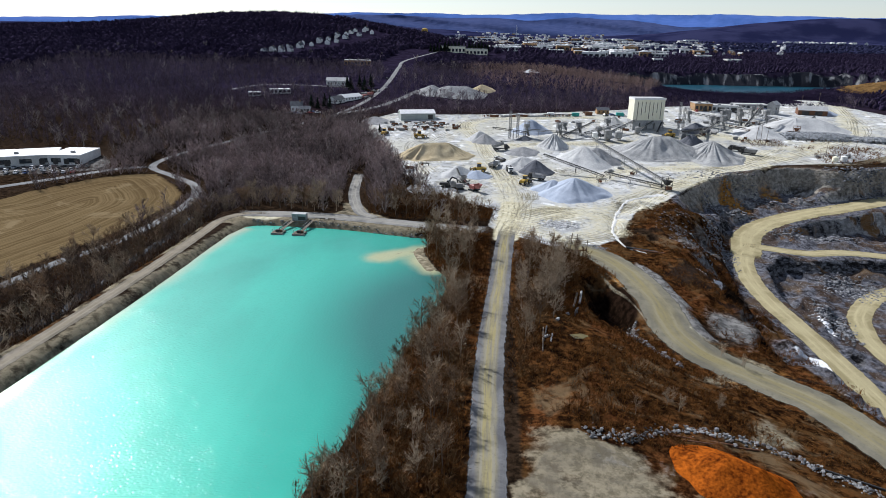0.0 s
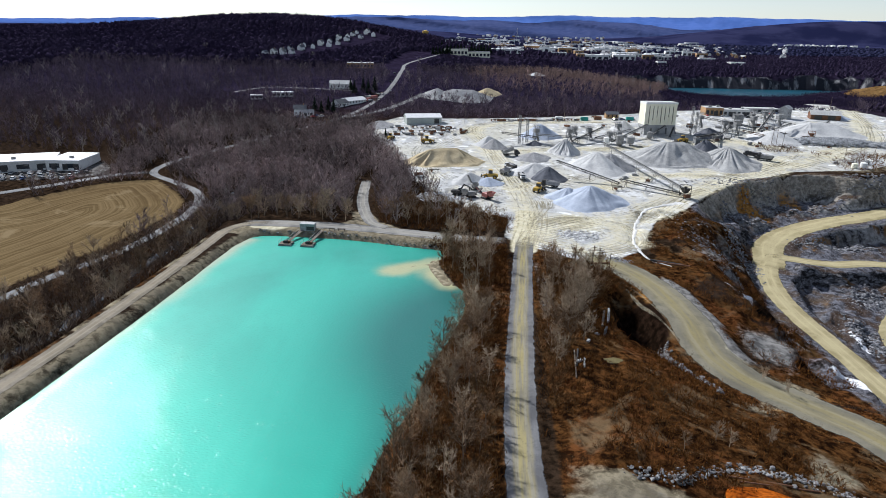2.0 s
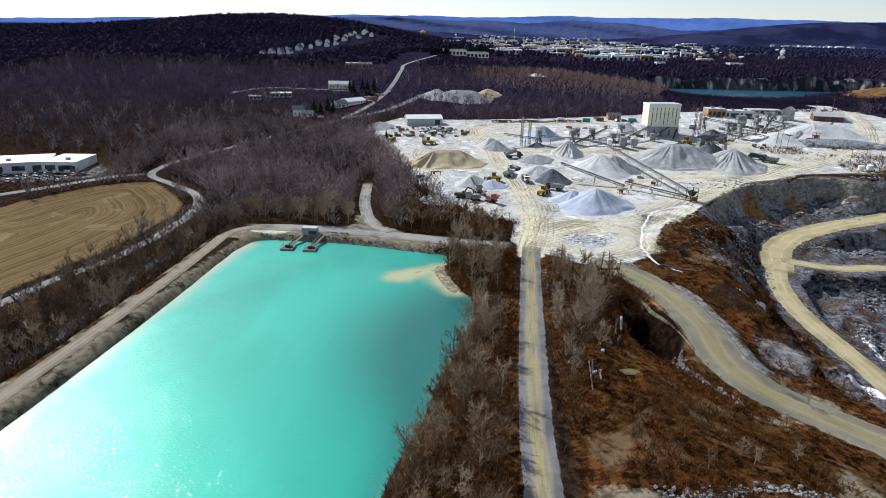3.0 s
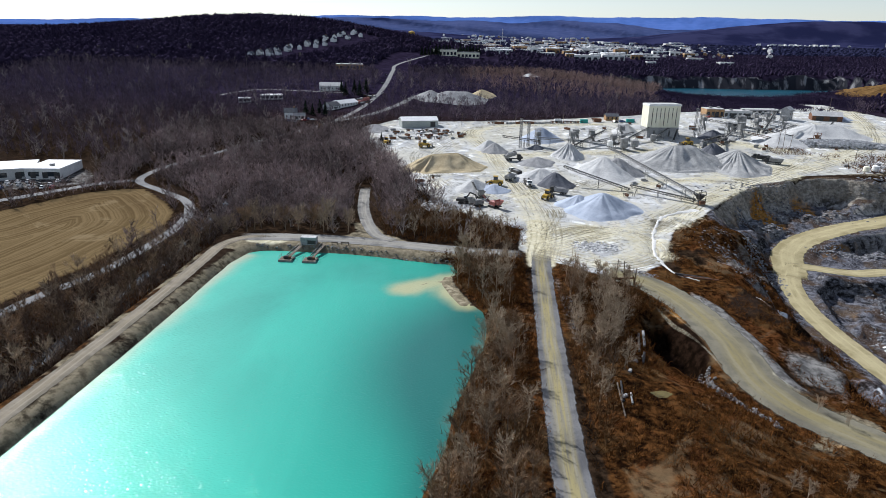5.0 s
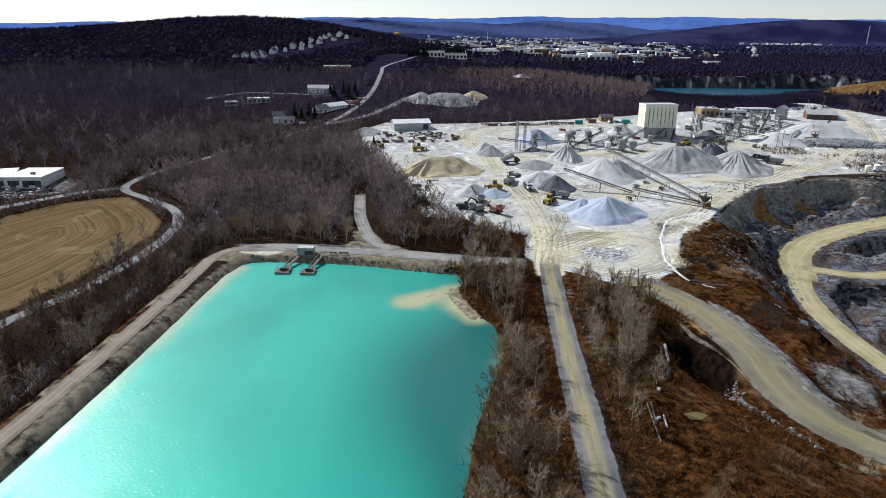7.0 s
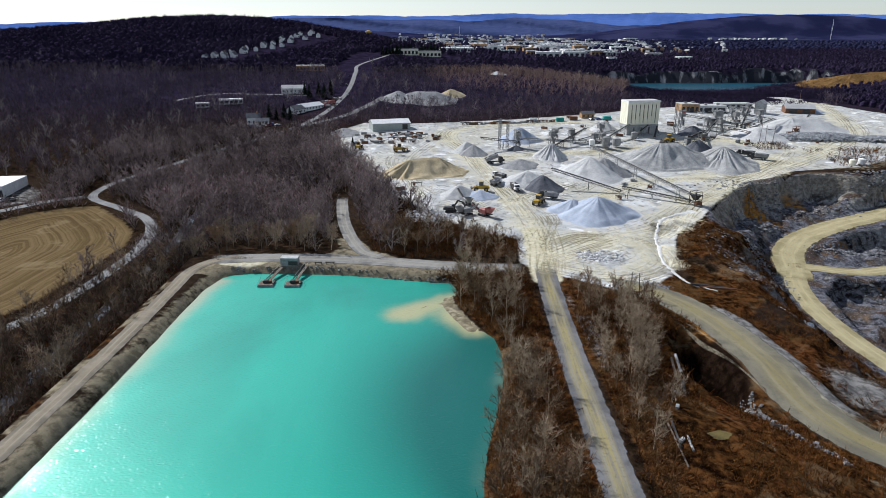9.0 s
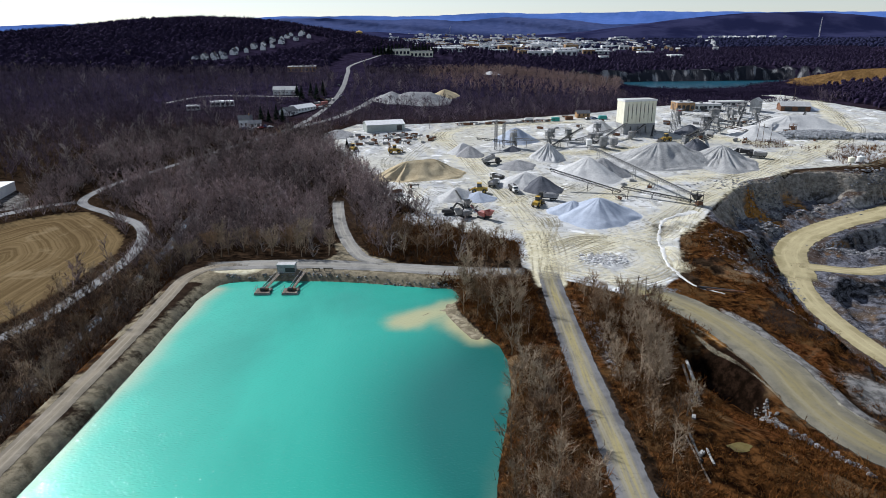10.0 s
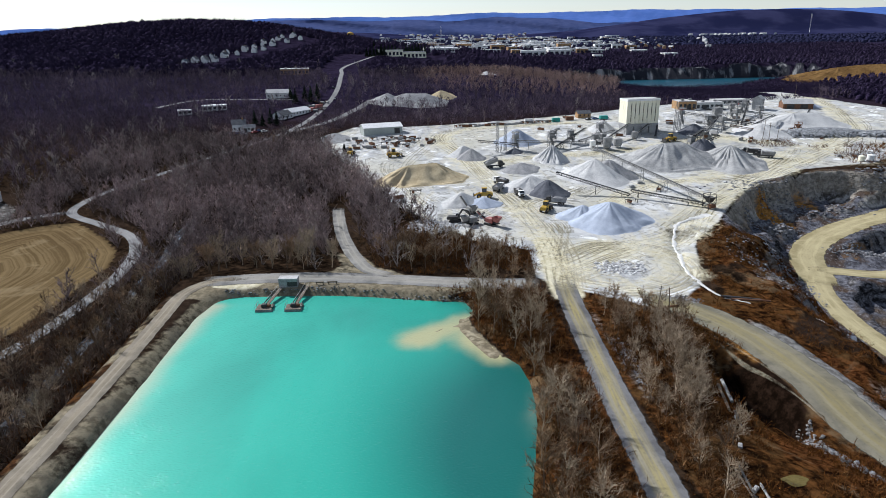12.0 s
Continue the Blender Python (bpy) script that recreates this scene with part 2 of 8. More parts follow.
    z = np.where(d > -4.5, bank + (-3.5 - bank) * smooth(-4.4, 7, d), z)
    z = z + 0.5 * rough_noise(x, y, 3.2, 7.7) * smooth(-4.6, -3.2, d) * (1 - smooth(-1.6, -0.4, d)) * (x < -60)
    # the beach and its spit
    spit = np.minimum(line_near(x, y, BEACH)[0], 1.3 * line_near(x, y, SPIT)[0] + 1.0)
    z = np.where(d > -3, np.maximum(z, 0.22 - 0.16 * spit), z)
    # roads are benches
    near, bench, share = np.zeros_like(z), np.zeros_like(z), np.zeros_like(z)
    for key, line in ROAD_LINES.items():
        half = ROADS[key][1] / 2
        xs, ys = [p[0] for p in line], [p[1] for p in line]
        sel = (x > min(xs) - 20) & (x < max(xs) + 20) & (y > min(ys) - 20) & (y < max(ys) + 20)
        if np.any(sel):
            dist, _, lz = line_near(x[sel], y[sel], line)
            w = 1 / (0.6 + np.maximum(dist - half * 0.5, 0)) ** 3
            bench[sel] += w * lz
            share[sel] += w
            near[sel] = np.maximum(near[sel], 1 - smooth(half + 1.0, half + 5.5, dist))
    z = np.where(share > 0, z + (bench / np.maximum(share, 1e-9) - z) * near, z)
    z = z + (5.2 - z) * (1 - smooth(3.2, 6.0, np.hypot(x - 38.4, y - 128.4)))
    dist, _, _ = line_near(x, y, CHANNEL)
    z = z - 0.5 * (1 - smooth(1.0, 2.6, dist))
    return z - 1.1 * (1 - smooth(1.2, 3.5, line_near(x, y, CREEK)[0]))


def ground_at(x, y):
    return float(land_height(np.array([x]), np.array([y]))[0])

# ---- tools ----
class Geo:
    """Collects the faces of one mesh."""

    def __init__(self):
        self.v, self.f = [], []

    def add(self, verts, faces):
        n = len(self.v)
        self.v += [tuple(p) for p in verts]
        self.f += [tuple(i + n for i in f) for f in faces]
        return self

    def box(self, x0, x1, y0, y1, z0, z1, m=None, chamfer=0.0):
        c = chamfer
        if c:
            v = []
            for z, k in ((z0, c), (z0 + c, 0), (z1 - c, 0), (z1, c)):
                v += [(x0 + k, y0 + k, z), (x1 - k, y0 + k, z), (x1 - k, y1 - k, z), (x0 + k, y1 - k, z)]
            f = [(3, 2, 1, 0), (12, 13, 14, 15)]
            for r in range(3):
                f += [(4 * r + i, 4 * r + (i + 1) % 4, 4 * r + 4 + (i + 1) % 4, 4 * r + 4 + i) for i in range(4)]
        else:
            v = [(x, y, z) for z in (z0, z1) for x, y in ((x0, y0), (x1, y0), (x1, y1), (x0, y1))]
            f = [(3, 2, 1, 0), (4, 5, 6, 7)] + [(i, (i + 1) % 4, 4 + (i + 1) % 4, 4 + i) for i in range(4)]
        if m is not None:
            v = [m @ Vector(p) for p in v]
        return self.add(v, f)

    def tube(self, p, q, r0, r1=None, n=6, caps=True):
        p, q = Vector(p), Vector(q)
        r1 = r0 if r1 is None else r1
        w = (q - p).normalized()
        a = w.orthogonal().normalized()
        b = w.cross(a)
        v = []
        for o, r in ((p, r0), (q, r1)):
            v += [o + r * (math.cos(2 * math.pi * i / n) * a + math.sin(2 * math.pi * i / n) * b) for i in range(n)]
        f = [(i, (i + 1) % n, n + (i + 1) % n, n + i) for i in range(n)]
        if caps:
            f += [tuple(reversed(range(n))), tuple(range(n, 2 * n))]
        return self.add(v, f)

    def beam(self, p, q, w, h=None):
        """A square bar from p to q."""
        p, q = Vector(p), Vector(q)
        h = w if h is None else h
        t = (q - p).normalized()
        side = t.cross(Vector((0, 0, 1)))
        side = side.normalized() if side.length > 1e-4 else Vector((1, 0, 0))
        top = side.cross(t).normalized()
        v = [o + side * sx * w / 2 + top * sz * h / 2 for o in (p, q) for sx, sz in ((-1, -1), (1, -1), (1, 1), (-1, 1))]
        return self.add(v, [(3, 2, 1, 0), (4, 5, 6, 7)] + [(i, (i + 1) % 4, 4 + (i + 1) % 4, 4 + i) for i in range(4)])

    def prism(self, outline, y0, y1, m=None):
        """An outline in x, z drawn out along y."""
        n = len(outline)
        v = [(x, y0, z) for x, z in outline] + [(x, y1, z) for x, z in outline]
        f = [tuple(range(n)), tuple(reversed(range(n, 2 * n)))] + [(i, n + i, n + (i + 1) % n, (i + 1) % n) for i in range(n)]
        if m is not None:
            v = [m @ Vector(p) for p in v]
        return self.add(v, f)

    def mesh(self, name):
        me = bpy.data.meshes.new(name)
        me.from_pydata(self.v, [], self.f)
        return me


def part(name, geo, material, parent=None, label="", at=None, flat=True):
    """Links a Geo or a mesh as one object, under a thing or a part."""
    me = geo.mesh(name) if isinstance(geo, Geo) else geo
    if material and not me.materials:
        me.materials.append(material)
    if not flat:
        me.shade_smooth()
    ob = new(name, me)
    ob.parent = parent
    if at is not None:
        ob.matrix_basis = at
    return tagged(ob, label)


def thing(name, at, label, category, group="", kind=""):
    """An empty that carries the parts of a thing."""
    ob = new(name)
    ob.matrix_basis = at
    return tagged(ob, label, category, group, kind)


def array_mesh(name, verts, faces, materials=(), smooth_faces=False):
    """A mesh from arrays; faces all have the same number of corners."""
    me = bpy.data.meshes.new(name)
    verts, faces = np.asarray(verts, np.float32), np.asarray(faces, np.int32)
    n, k = faces.shape
    me.vertices.add(len(verts))
    me.vertices.foreach_set("co", verts.ravel())
    me.loops.add(n * k)
    me.loops.foreach_set("vertex_index", faces.ravel())
    me.polygons.add(n)
    me.polygons.foreach_set("loop_start", np.arange(0, n * k, k, dtype=np.int32))
    me.polygons.foreach_set("use_smooth", np.full(n, smooth_faces))
    for m in materials:
        me.materials.append(m)
    me.update(calc_edges=True)
    me.validate()
    return me


def standing(x, y, turn=0.0, lift=0.0):
    """A pose on the ground."""
    return pose(x, y, ground_at(x, y) + lift, 0, 0, turn)


# ---- materials ----
def material(name, low, high, scale=1.0, rough=0.85, bump=0.3, depth=0.05, fine=9.0, metal=0.0, varied=0.0, islands=0.0, spec=0.3, coords="Object", tones=0.0):
    """A surface of two colours mixed by coarse and fine noise, with relief."""
    mat = bpy.data.materials.new(name)
    mat.use_nodes = True
    t = mat.node_tree
    n, link = t.nodes, t.links.new
    bsdf = n["Principled BSDF"]
    co = n.new("ShaderNodeTexCoord")
    big, small = n.new("ShaderNodeTexNoise"), n.new("ShaderNodeTexNoise")
    for tex, s, det in ((big, scale, 5), (small, scale * fine, 6)):
        tex.inputs["Scale"].default_value, tex.inputs["Detail"].default_value = s, det
        link(co.outputs[coords], tex.inputs["Vector"])
    blend = n.new("ShaderNodeMath")
    blend.operation = "MULTIPLY_ADD"
    link(small.outputs["Fac"], blend.inputs[0])
    blend.inputs[1].default_value = 0.5
    half = n.new("ShaderNodeMath")
    half.operation, half.inputs[1].default_value = "MULTIPLY", 0.5
    link(big.outputs["Fac"], half.inputs[0])
    link(half.outputs[0], blend.inputs[2])
    ramp = n.new("ShaderNodeMapRange")
    ramp.inputs["From Min"].default_value, ramp.inputs["From Max"].default_value = 0.36, 0.64
    link(blend.outputs[0], ramp.inputs["Value"])
    mix = n.new("ShaderNodeMix")
    mix.data_type = "RGBA"
    mix.inputs["A"].default_value, mix.inputs["B"].default_value = (*low, 1), (*high, 1)
    link(ramp.outputs[0], mix.inputs["Factor"])
    colour = mix.outputs["Result"]
    if varied or islands:
        hsv = n.new("ShaderNodeHueSaturation")
        info = n.new("ShaderNodeObjectInfo") if varied else n.new("ShaderNodeNewGeometry")
        value = n.new("ShaderNodeMapRange")
        v = varied or islands
        value.inputs["To Min"].default_value, value.inputs["To Max"].default_value = 1 - v, 1 + v
        link(info.outputs["Random" if varied else "Random Per Island"], value.inputs["Value"])
        link(value.outputs[0], hsv.inputs["Value"])
        link(colour, hsv.inputs["Color"])
        colour = hsv.outputs["Color"]
    if tones:
        tree, own = n.new("ShaderNodeHueSaturation"), n.new("ShaderNodeAttribute")
        own.attribute_name = "tone"
        spread = n.new("ShaderNodeMapRange")
        spread.inputs["To Min"].default_value, spread.inputs["To Max"].default_value = 1 - tones, 1 + tones
        link(own.outputs["Fac"], spread.inputs["Value"])
        link(spread.outputs[0], tree.inputs["Value"])
        link(colour, tree.inputs["Color"])
        colour = tree.outputs["Color"]
    link(colour, bsdf.inputs["Base Color"])
    bsdf.inputs["Roughness"].default_value, bsdf.inputs["Metallic"].default_value = rough, metal
    bsdf.inputs["Specular IOR Level"].default_value = 0.0 if rough > 0.93 else spec
    if bump:
        bp = n.new("ShaderNodeBump")
        bp.inputs["Strength"].default_value, bp.inputs["Distance"].default_value = bump, depth
        link(blend.outputs[0], bp.inputs["Height"])
        link(bp.outputs[0], bsdf.inputs["Normal"])
    return mat

class Net:
    """Short hand for building a node material."""

    def __init__(self, name):
        self.mat = bpy.data.materials.new(name)
        self.mat.use_nodes = True
        self.nodes, self.link = self.mat.node_tree.nodes, self.mat.node_tree.links.new
        self.bsdf = self.nodes["Principled BSDF"]
        self.co = self.nodes.new("ShaderNodeTexCoord").outputs["Object"]

    def put(self, socket, value):
        if isinstance(value, bpy.types.NodeSocket):
            self.link(value, socket)
        else:
            socket.default_value = value

    def noise(self, scale, detail=5, vector=None, rough=0.55, warp=0.0):
        n = self.nodes.new("ShaderNodeTexNoise")
        n.inputs["Scale"].default_value, n.inputs["Detail"].default_value = scale, detail
        n.inputs["Roughness"].default_value, n.inputs["Distortion"].default_value = rough, warp
        self.link(vector or self.co, n.inputs["Vector"])
        return n.outputs["Fac"]

    def stretch(self, sx, sy, sz=1.0, turn=0.0):
        n = self.nodes.new("ShaderNodeMapping")
        n.inputs["Scale"].default_value, n.inputs["Rotation"].default_value = (sx, sy, sz), (0, 0, radians(turn))
        self.link(self.co, n.inputs["Vector"])
        return n.outputs[0]

    def math(self, op, a, b=0.0, c=0.0):
        n = self.nodes.new("ShaderNodeMath")
        n.operation = op
        for socket, v in zip(n.inputs, (a, b, c)):
            self.put(socket, v)
        return n.outputs[0]

    def span(self, v, a, b, lo=0.0, hi=1.0):
        n = self.nodes.new("ShaderNodeMapRange")
        n.interpolation_type = "SMOOTHSTEP"
        for key, x in (("Value", v), ("From Min", a), ("From Max", b), ("To Min", lo), ("To Max", hi)):
            self.put(n.inputs[key], x)
        return n.outputs[0]

    def mix(self, fac, a, b):
        n = self.nodes.new("ShaderNodeMix")
        n.data_type = "RGBA"
        self.put(n.inputs["Factor"], fac)
        for key, v in (("A", a), ("B", b)):
            self.put(n.inputs[key], v if isinstance(v, bpy.types.NodeSocket) else (*v, 1))
        return n.outputs["Result"]

    def attribute(self, name):
        n = self.nodes.new("ShaderNodeAttribute")
        n.attribute_name = name
        s = self.nodes.new("ShaderNodeSeparateColor")
        self.link(n.outputs["Color"], s.inputs[0])
        return (*s.outputs, n.outputs["Alpha"])

    def finish(self, colour, rough=0.9, height=None, bump=0.4, depth=0.1, spec=0.25):
        self.put(self.bsdf.inputs["Base Color"], colour)
        self.put(self.bsdf.inputs["Roughness"], rough)
        self.bsdf.inputs["Specular IOR Level"].default_value = spec
        if height is not None:
            b = self.nodes.new("ShaderNodeBump")
            b.inputs["Strength"].default_value, b.inputs["Distance"].default_value = bump, depth
            self.link(height, b.inputs["Height"])
            self.link(b.outputs[0], self.bsdf.inputs["Normal"])
        return self.mat


def ground_material():
    w = Net("ground")
    yard, field, rock, sand = w.attribute("zone_open")
    brush, snow, clay, stone = w.attribute("zone_wild")
    soil_shade, ochre, inner = w.attribute("zone_soil")[:3]
    coarse, mid, fine, grit = w.noise(0.018, 8, rough=0.62), w.noise(0.09, 9, warp=0.6, rough=0.66), w.noise(0.5, 8, rough=0.68), w.noise(2.6, 6, rough=0.7)
    edge = w.math("MULTIPLY_ADD", mid, 0.5, w.math("MULTIPLY_ADD", fine, 0.6, -0.55))

    def zone(v, a=0.35, b=0.65):
        return w.span(w.math("ADD", v, edge), a, b)

    litter = w.mix(w.span(fine, 0.35, 0.65), (0.006, 0.004, 0.0027), (0.040, 0.0255, 0.016))
    litter = w.mix(w.span(coarse, 0.45, 0.7), litter, (0.032, 0.022, 0.017))
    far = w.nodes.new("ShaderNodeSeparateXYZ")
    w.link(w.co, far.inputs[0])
    # Litter shifts to violet, then blue, with distance: haze put into its colour.
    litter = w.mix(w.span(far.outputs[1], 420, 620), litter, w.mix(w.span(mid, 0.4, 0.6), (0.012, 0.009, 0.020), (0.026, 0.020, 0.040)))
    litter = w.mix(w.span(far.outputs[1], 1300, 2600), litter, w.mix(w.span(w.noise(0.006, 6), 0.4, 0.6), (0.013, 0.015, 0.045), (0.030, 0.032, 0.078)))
    russet = w.mix(w.span(fine, 0.38, 0.66), (0.008, 0.0037, 0.002), (0.100, 0.044, 0.0145))
    russet = w.mix(w.span(w.noise(0.035, 6, warp=1.2, rough=0.62), 0.50, 0.64, 0.0, 0.75), russet, w.mix(w.span(fine, 0.38, 0.62), (0.022, 0.008, 0.003), (0.13, 0.050, 0.018)))
    russet = w.mix(w.span(mid, 0.50, 0.68), russet, (0.085, 0.047, 0.019))
    russet = w.mix(w.span(w.noise(0.11, 8, warp=0.8, rough=0.7), 0.36, 0.46, 0.85, 0.0), russet, (0.010, 0.0054, 0.003))
    russet = w.mix(w.span(w.noise(0.05, 8, warp=1.0, rough=0.68), 0.54, 0.63, 0.0, 0.75), russet, (0.145, 0.099, 0.055))
    russet = w.mix(w.span(grit, 0.62, 0.74), russet, (0.16, 0.110, 0.062))
    tracks = w.noise(0.16, 6, w.stretch(1.0, 0.22, 1.0, 18), warp=1.2)
    gravel = w.mix(w.span(mid, 0.35, 0.65), (0.35, 0.357, 0.365), (0.57, 0.577, 0.58))
    gravel = w.mix(w.span(tracks, 0.46, 0.60, 0.0, 0.6), gravel, (0.50, 0.47, 0.38))
    gravel = w.mix(w.span(coarse, 0.46, 0.60, 0.0, 0.7), gravel, (0.44, 0.425, 0.36))
    gravel = w.mix(w.span(w.noise(0.035, 7, warp=1.6, rough=0.6), 0.54, 0.64, 0.0, 0.75), gravel, (0.33, 0.34, 0.35))
    gravel = w.mix(w.span(grit, 0.56, 0.78, 0.0, 0.6), gravel, (0.24, 0.23, 0.20))
    gravel = w.mix(w.span(w.noise(0.06, 6, warp=2.0), 0.58, 0.66, 0.0, 0.85), gravel, (0.76, 0.77, 0.77))
    gravel = w.mix(w.span(w.noise(0.22, 8, warp=1.0, rough=0.7), 0.51, 0.61, 0.0, 0.8), gravel, (0.21, 0.207, 0.192))
    strata = w.noise(0.25, 7, w.stretch(1, 1, 3.0), warp=0.8)
    cell = w.nodes.new("ShaderNodeTexVoronoi")
    cell.feature = "DISTANCE_TO_EDGE"
    cell.inputs["Scale"].default_value = 0.42
    bent_co = w.nodes.new("ShaderNodeVectorMath")
    bent_co.operation = "MULTIPLY_ADD"
    bent_co.inputs[1].default_value = (2.2, 2.2, 2.2)
    wob = w.nodes.new("ShaderNodeTexNoise")
    wob.inputs["Scale"].default_value, wob.inputs["Detail"].default_value = 0.35, 4
    w.link(w.stretch(1, 1, 1.8), wob.inputs["Vector"])
    w.link(wob.outputs["Color"], bent_co.inputs[0])
    w.link(w.stretch(1, 1, 1.8), bent_co.inputs[2])
    w.link(bent_co.outputs[0], cell.inputs["Vector"])
    crack = w.span(cell.outputs["Distance"], 0.0, 0.16)
    cliff = w.mix(w.span(strata, 0.40, 0.58), (0.018, 0.017, 0.019), (0.20, 0.197, 0.208))
    cliff = w.mix(w.span(w.noise(0.9, 8, w.stretch(1, 1, 0.5), rough=0.72), 0.50, 0.60, 0.0, 0.8), cliff, (0.02, 0.018, 0.017))
    cliff = w.mix(w.math("MULTIPLY", w.math("SUBTRACT", 1.0, crack), 0.4), cliff, (0.022, 0.021, 0.020))
    cliff = w.mix(w.span(w.noise(0.045, 5, warp=1.0), 0.54, 0.62, 0.0, 0.8), cliff, (0.23, 0.125, 0.045))
    cliff = w.mix(w.span(grit, 0.6, 0.7), cliff, (0.36, 0.35, 0.33))
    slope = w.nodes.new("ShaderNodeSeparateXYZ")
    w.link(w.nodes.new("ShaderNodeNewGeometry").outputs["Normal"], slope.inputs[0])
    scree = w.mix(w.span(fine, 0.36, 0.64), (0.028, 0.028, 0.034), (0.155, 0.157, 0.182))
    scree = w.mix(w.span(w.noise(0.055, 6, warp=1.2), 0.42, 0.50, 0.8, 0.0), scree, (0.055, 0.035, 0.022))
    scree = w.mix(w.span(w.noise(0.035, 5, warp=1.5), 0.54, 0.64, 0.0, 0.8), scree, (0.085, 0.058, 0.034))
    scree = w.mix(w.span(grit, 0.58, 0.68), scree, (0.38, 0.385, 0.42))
    # Talus paled well past the rock's tone, to brighten the shaded north wall.
    lit_talus = w.mix(w.span(fine, 0.36, 0.64), (0.26, 0.25, 0.235), (0.52, 0.505, 0.48))
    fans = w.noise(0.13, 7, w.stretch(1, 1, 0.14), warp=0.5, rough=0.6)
    cliff = w.mix(w.math("MULTIPLY", w.span(fans, 0.43, 0.52, 0.0, 0.92), w.span(far.outputs[1], 285, 305)), cliff, lit_talus)
    # Tan rim soil, likewise paled to lighten the wall's shaded top.
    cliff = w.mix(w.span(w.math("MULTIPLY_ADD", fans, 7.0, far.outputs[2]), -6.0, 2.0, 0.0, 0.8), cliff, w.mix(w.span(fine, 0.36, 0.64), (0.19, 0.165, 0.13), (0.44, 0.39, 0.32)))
    # Flat benches keep darker scree, toning down the sun they catch.
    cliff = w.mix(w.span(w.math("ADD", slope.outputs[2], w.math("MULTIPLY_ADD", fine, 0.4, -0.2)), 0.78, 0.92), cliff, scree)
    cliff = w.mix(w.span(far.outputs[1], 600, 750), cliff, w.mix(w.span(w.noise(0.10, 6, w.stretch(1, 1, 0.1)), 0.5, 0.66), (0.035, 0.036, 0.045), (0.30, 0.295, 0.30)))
    turn_rows = w.nodes.new("ShaderNodeCombineXYZ")
    w.link(w.math("MULTIPLY_ADD", inner, 100.0, w.math("MULTIPLY", coarse, 5.0)), turn_rows.inputs[0])
    w.link(w.math("MULTIPLY", mid, 1.5), turn_rows.inputs[1])
    rows = w.noise(0.75, 4, turn_rows.outputs[0], rough=0.6)
    stubble = w.mix(w.span(rows, 0.36, 0.62), (0.10, 0.070, 0.034), (0.165, 0.119, 0.062))
    stubble = w.mix(w.span(coarse, 0.42, 0.60, 0.0, 0.75), stubble, w.mix(w.span(rows, 0.4, 0.6), (0.085, 0.058, 0.029), (0.14, 0.098, 0.05)))
    stubble = w.mix(w.span(w.noise(0.035, 7, warp=1.5, rough=0.65), 0.56, 0.66, 0.0, 0.6), stubble, (0.22, 0.168, 0.098))
    clay_c = w.mix(w.span(w.noise(0.3, 5, warp=1.5), 0.38, 0.62), (0.46, 0.42, 0.29), (0.60, 0.565, 0.43))
    clay_c = w.mix(w.span(fine, 0.52, 0.74, 0.0, 0.6), clay_c, (0.30, 0.265, 0.18))
    sand_c = w.mix(w.span(fine, 0.4, 0.6), (0.14, 0.120, 0.083), (0.25, 0.216, 0.152))
    sand_c = w.mix(w.span(mid, 0.52, 0.64, 0.0, 0.6), sand_c, (0.13, 0.115, 0.09))
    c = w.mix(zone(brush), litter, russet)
    c = w.mix(zone(field), c, stubble)
    c = w.mix(zone(sand), c, sand_c)
    c = w.mix(zone(yard), c, gravel)
    c = w.mix(zone(clay), c, clay_c)
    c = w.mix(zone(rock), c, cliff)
    c = w.mix(zone(stone), c, w.mix(w.span(fine, 0.4, 0.6), (0.10, 0.097, 0.094), (0.23, 0.223, 0.215)))
    c = w.mix(zone(ochre), c, w.mix(w.span(fine, 0.35, 0.65), (0.16, 0.073, 0.018), (0.45, 0.23, 0.065)))
    c = w.mix(zone(soil_shade), c, w.mix(w.span(fine, 0.4, 0.7), (0.005, 0.003, 0.002), (0.022, 0.013, 0.009)))
    c = w.mix(zone(snow, 0.45, 0.6), c, (0.80, 0.81, 0.84))
    broken = w.math("MULTIPLY", w.math("MULTIPLY", crack, rock), w.span(slope.outputs[2], 0.85, 0.6, 0.0, 2.0))
    height = w.math("ADD", w.math("MULTIPLY", mid, 1.4), w.math("MULTIPLY_ADD", grit, 0.35, w.math("ADD", w.math("MULTIPLY", w.math("MULTIPLY", strata, rock), 3.0), w.math("ADD", fine, broken))))
    return w.finish(c, 1.0, height, 0.8, 0.4, 0.0)


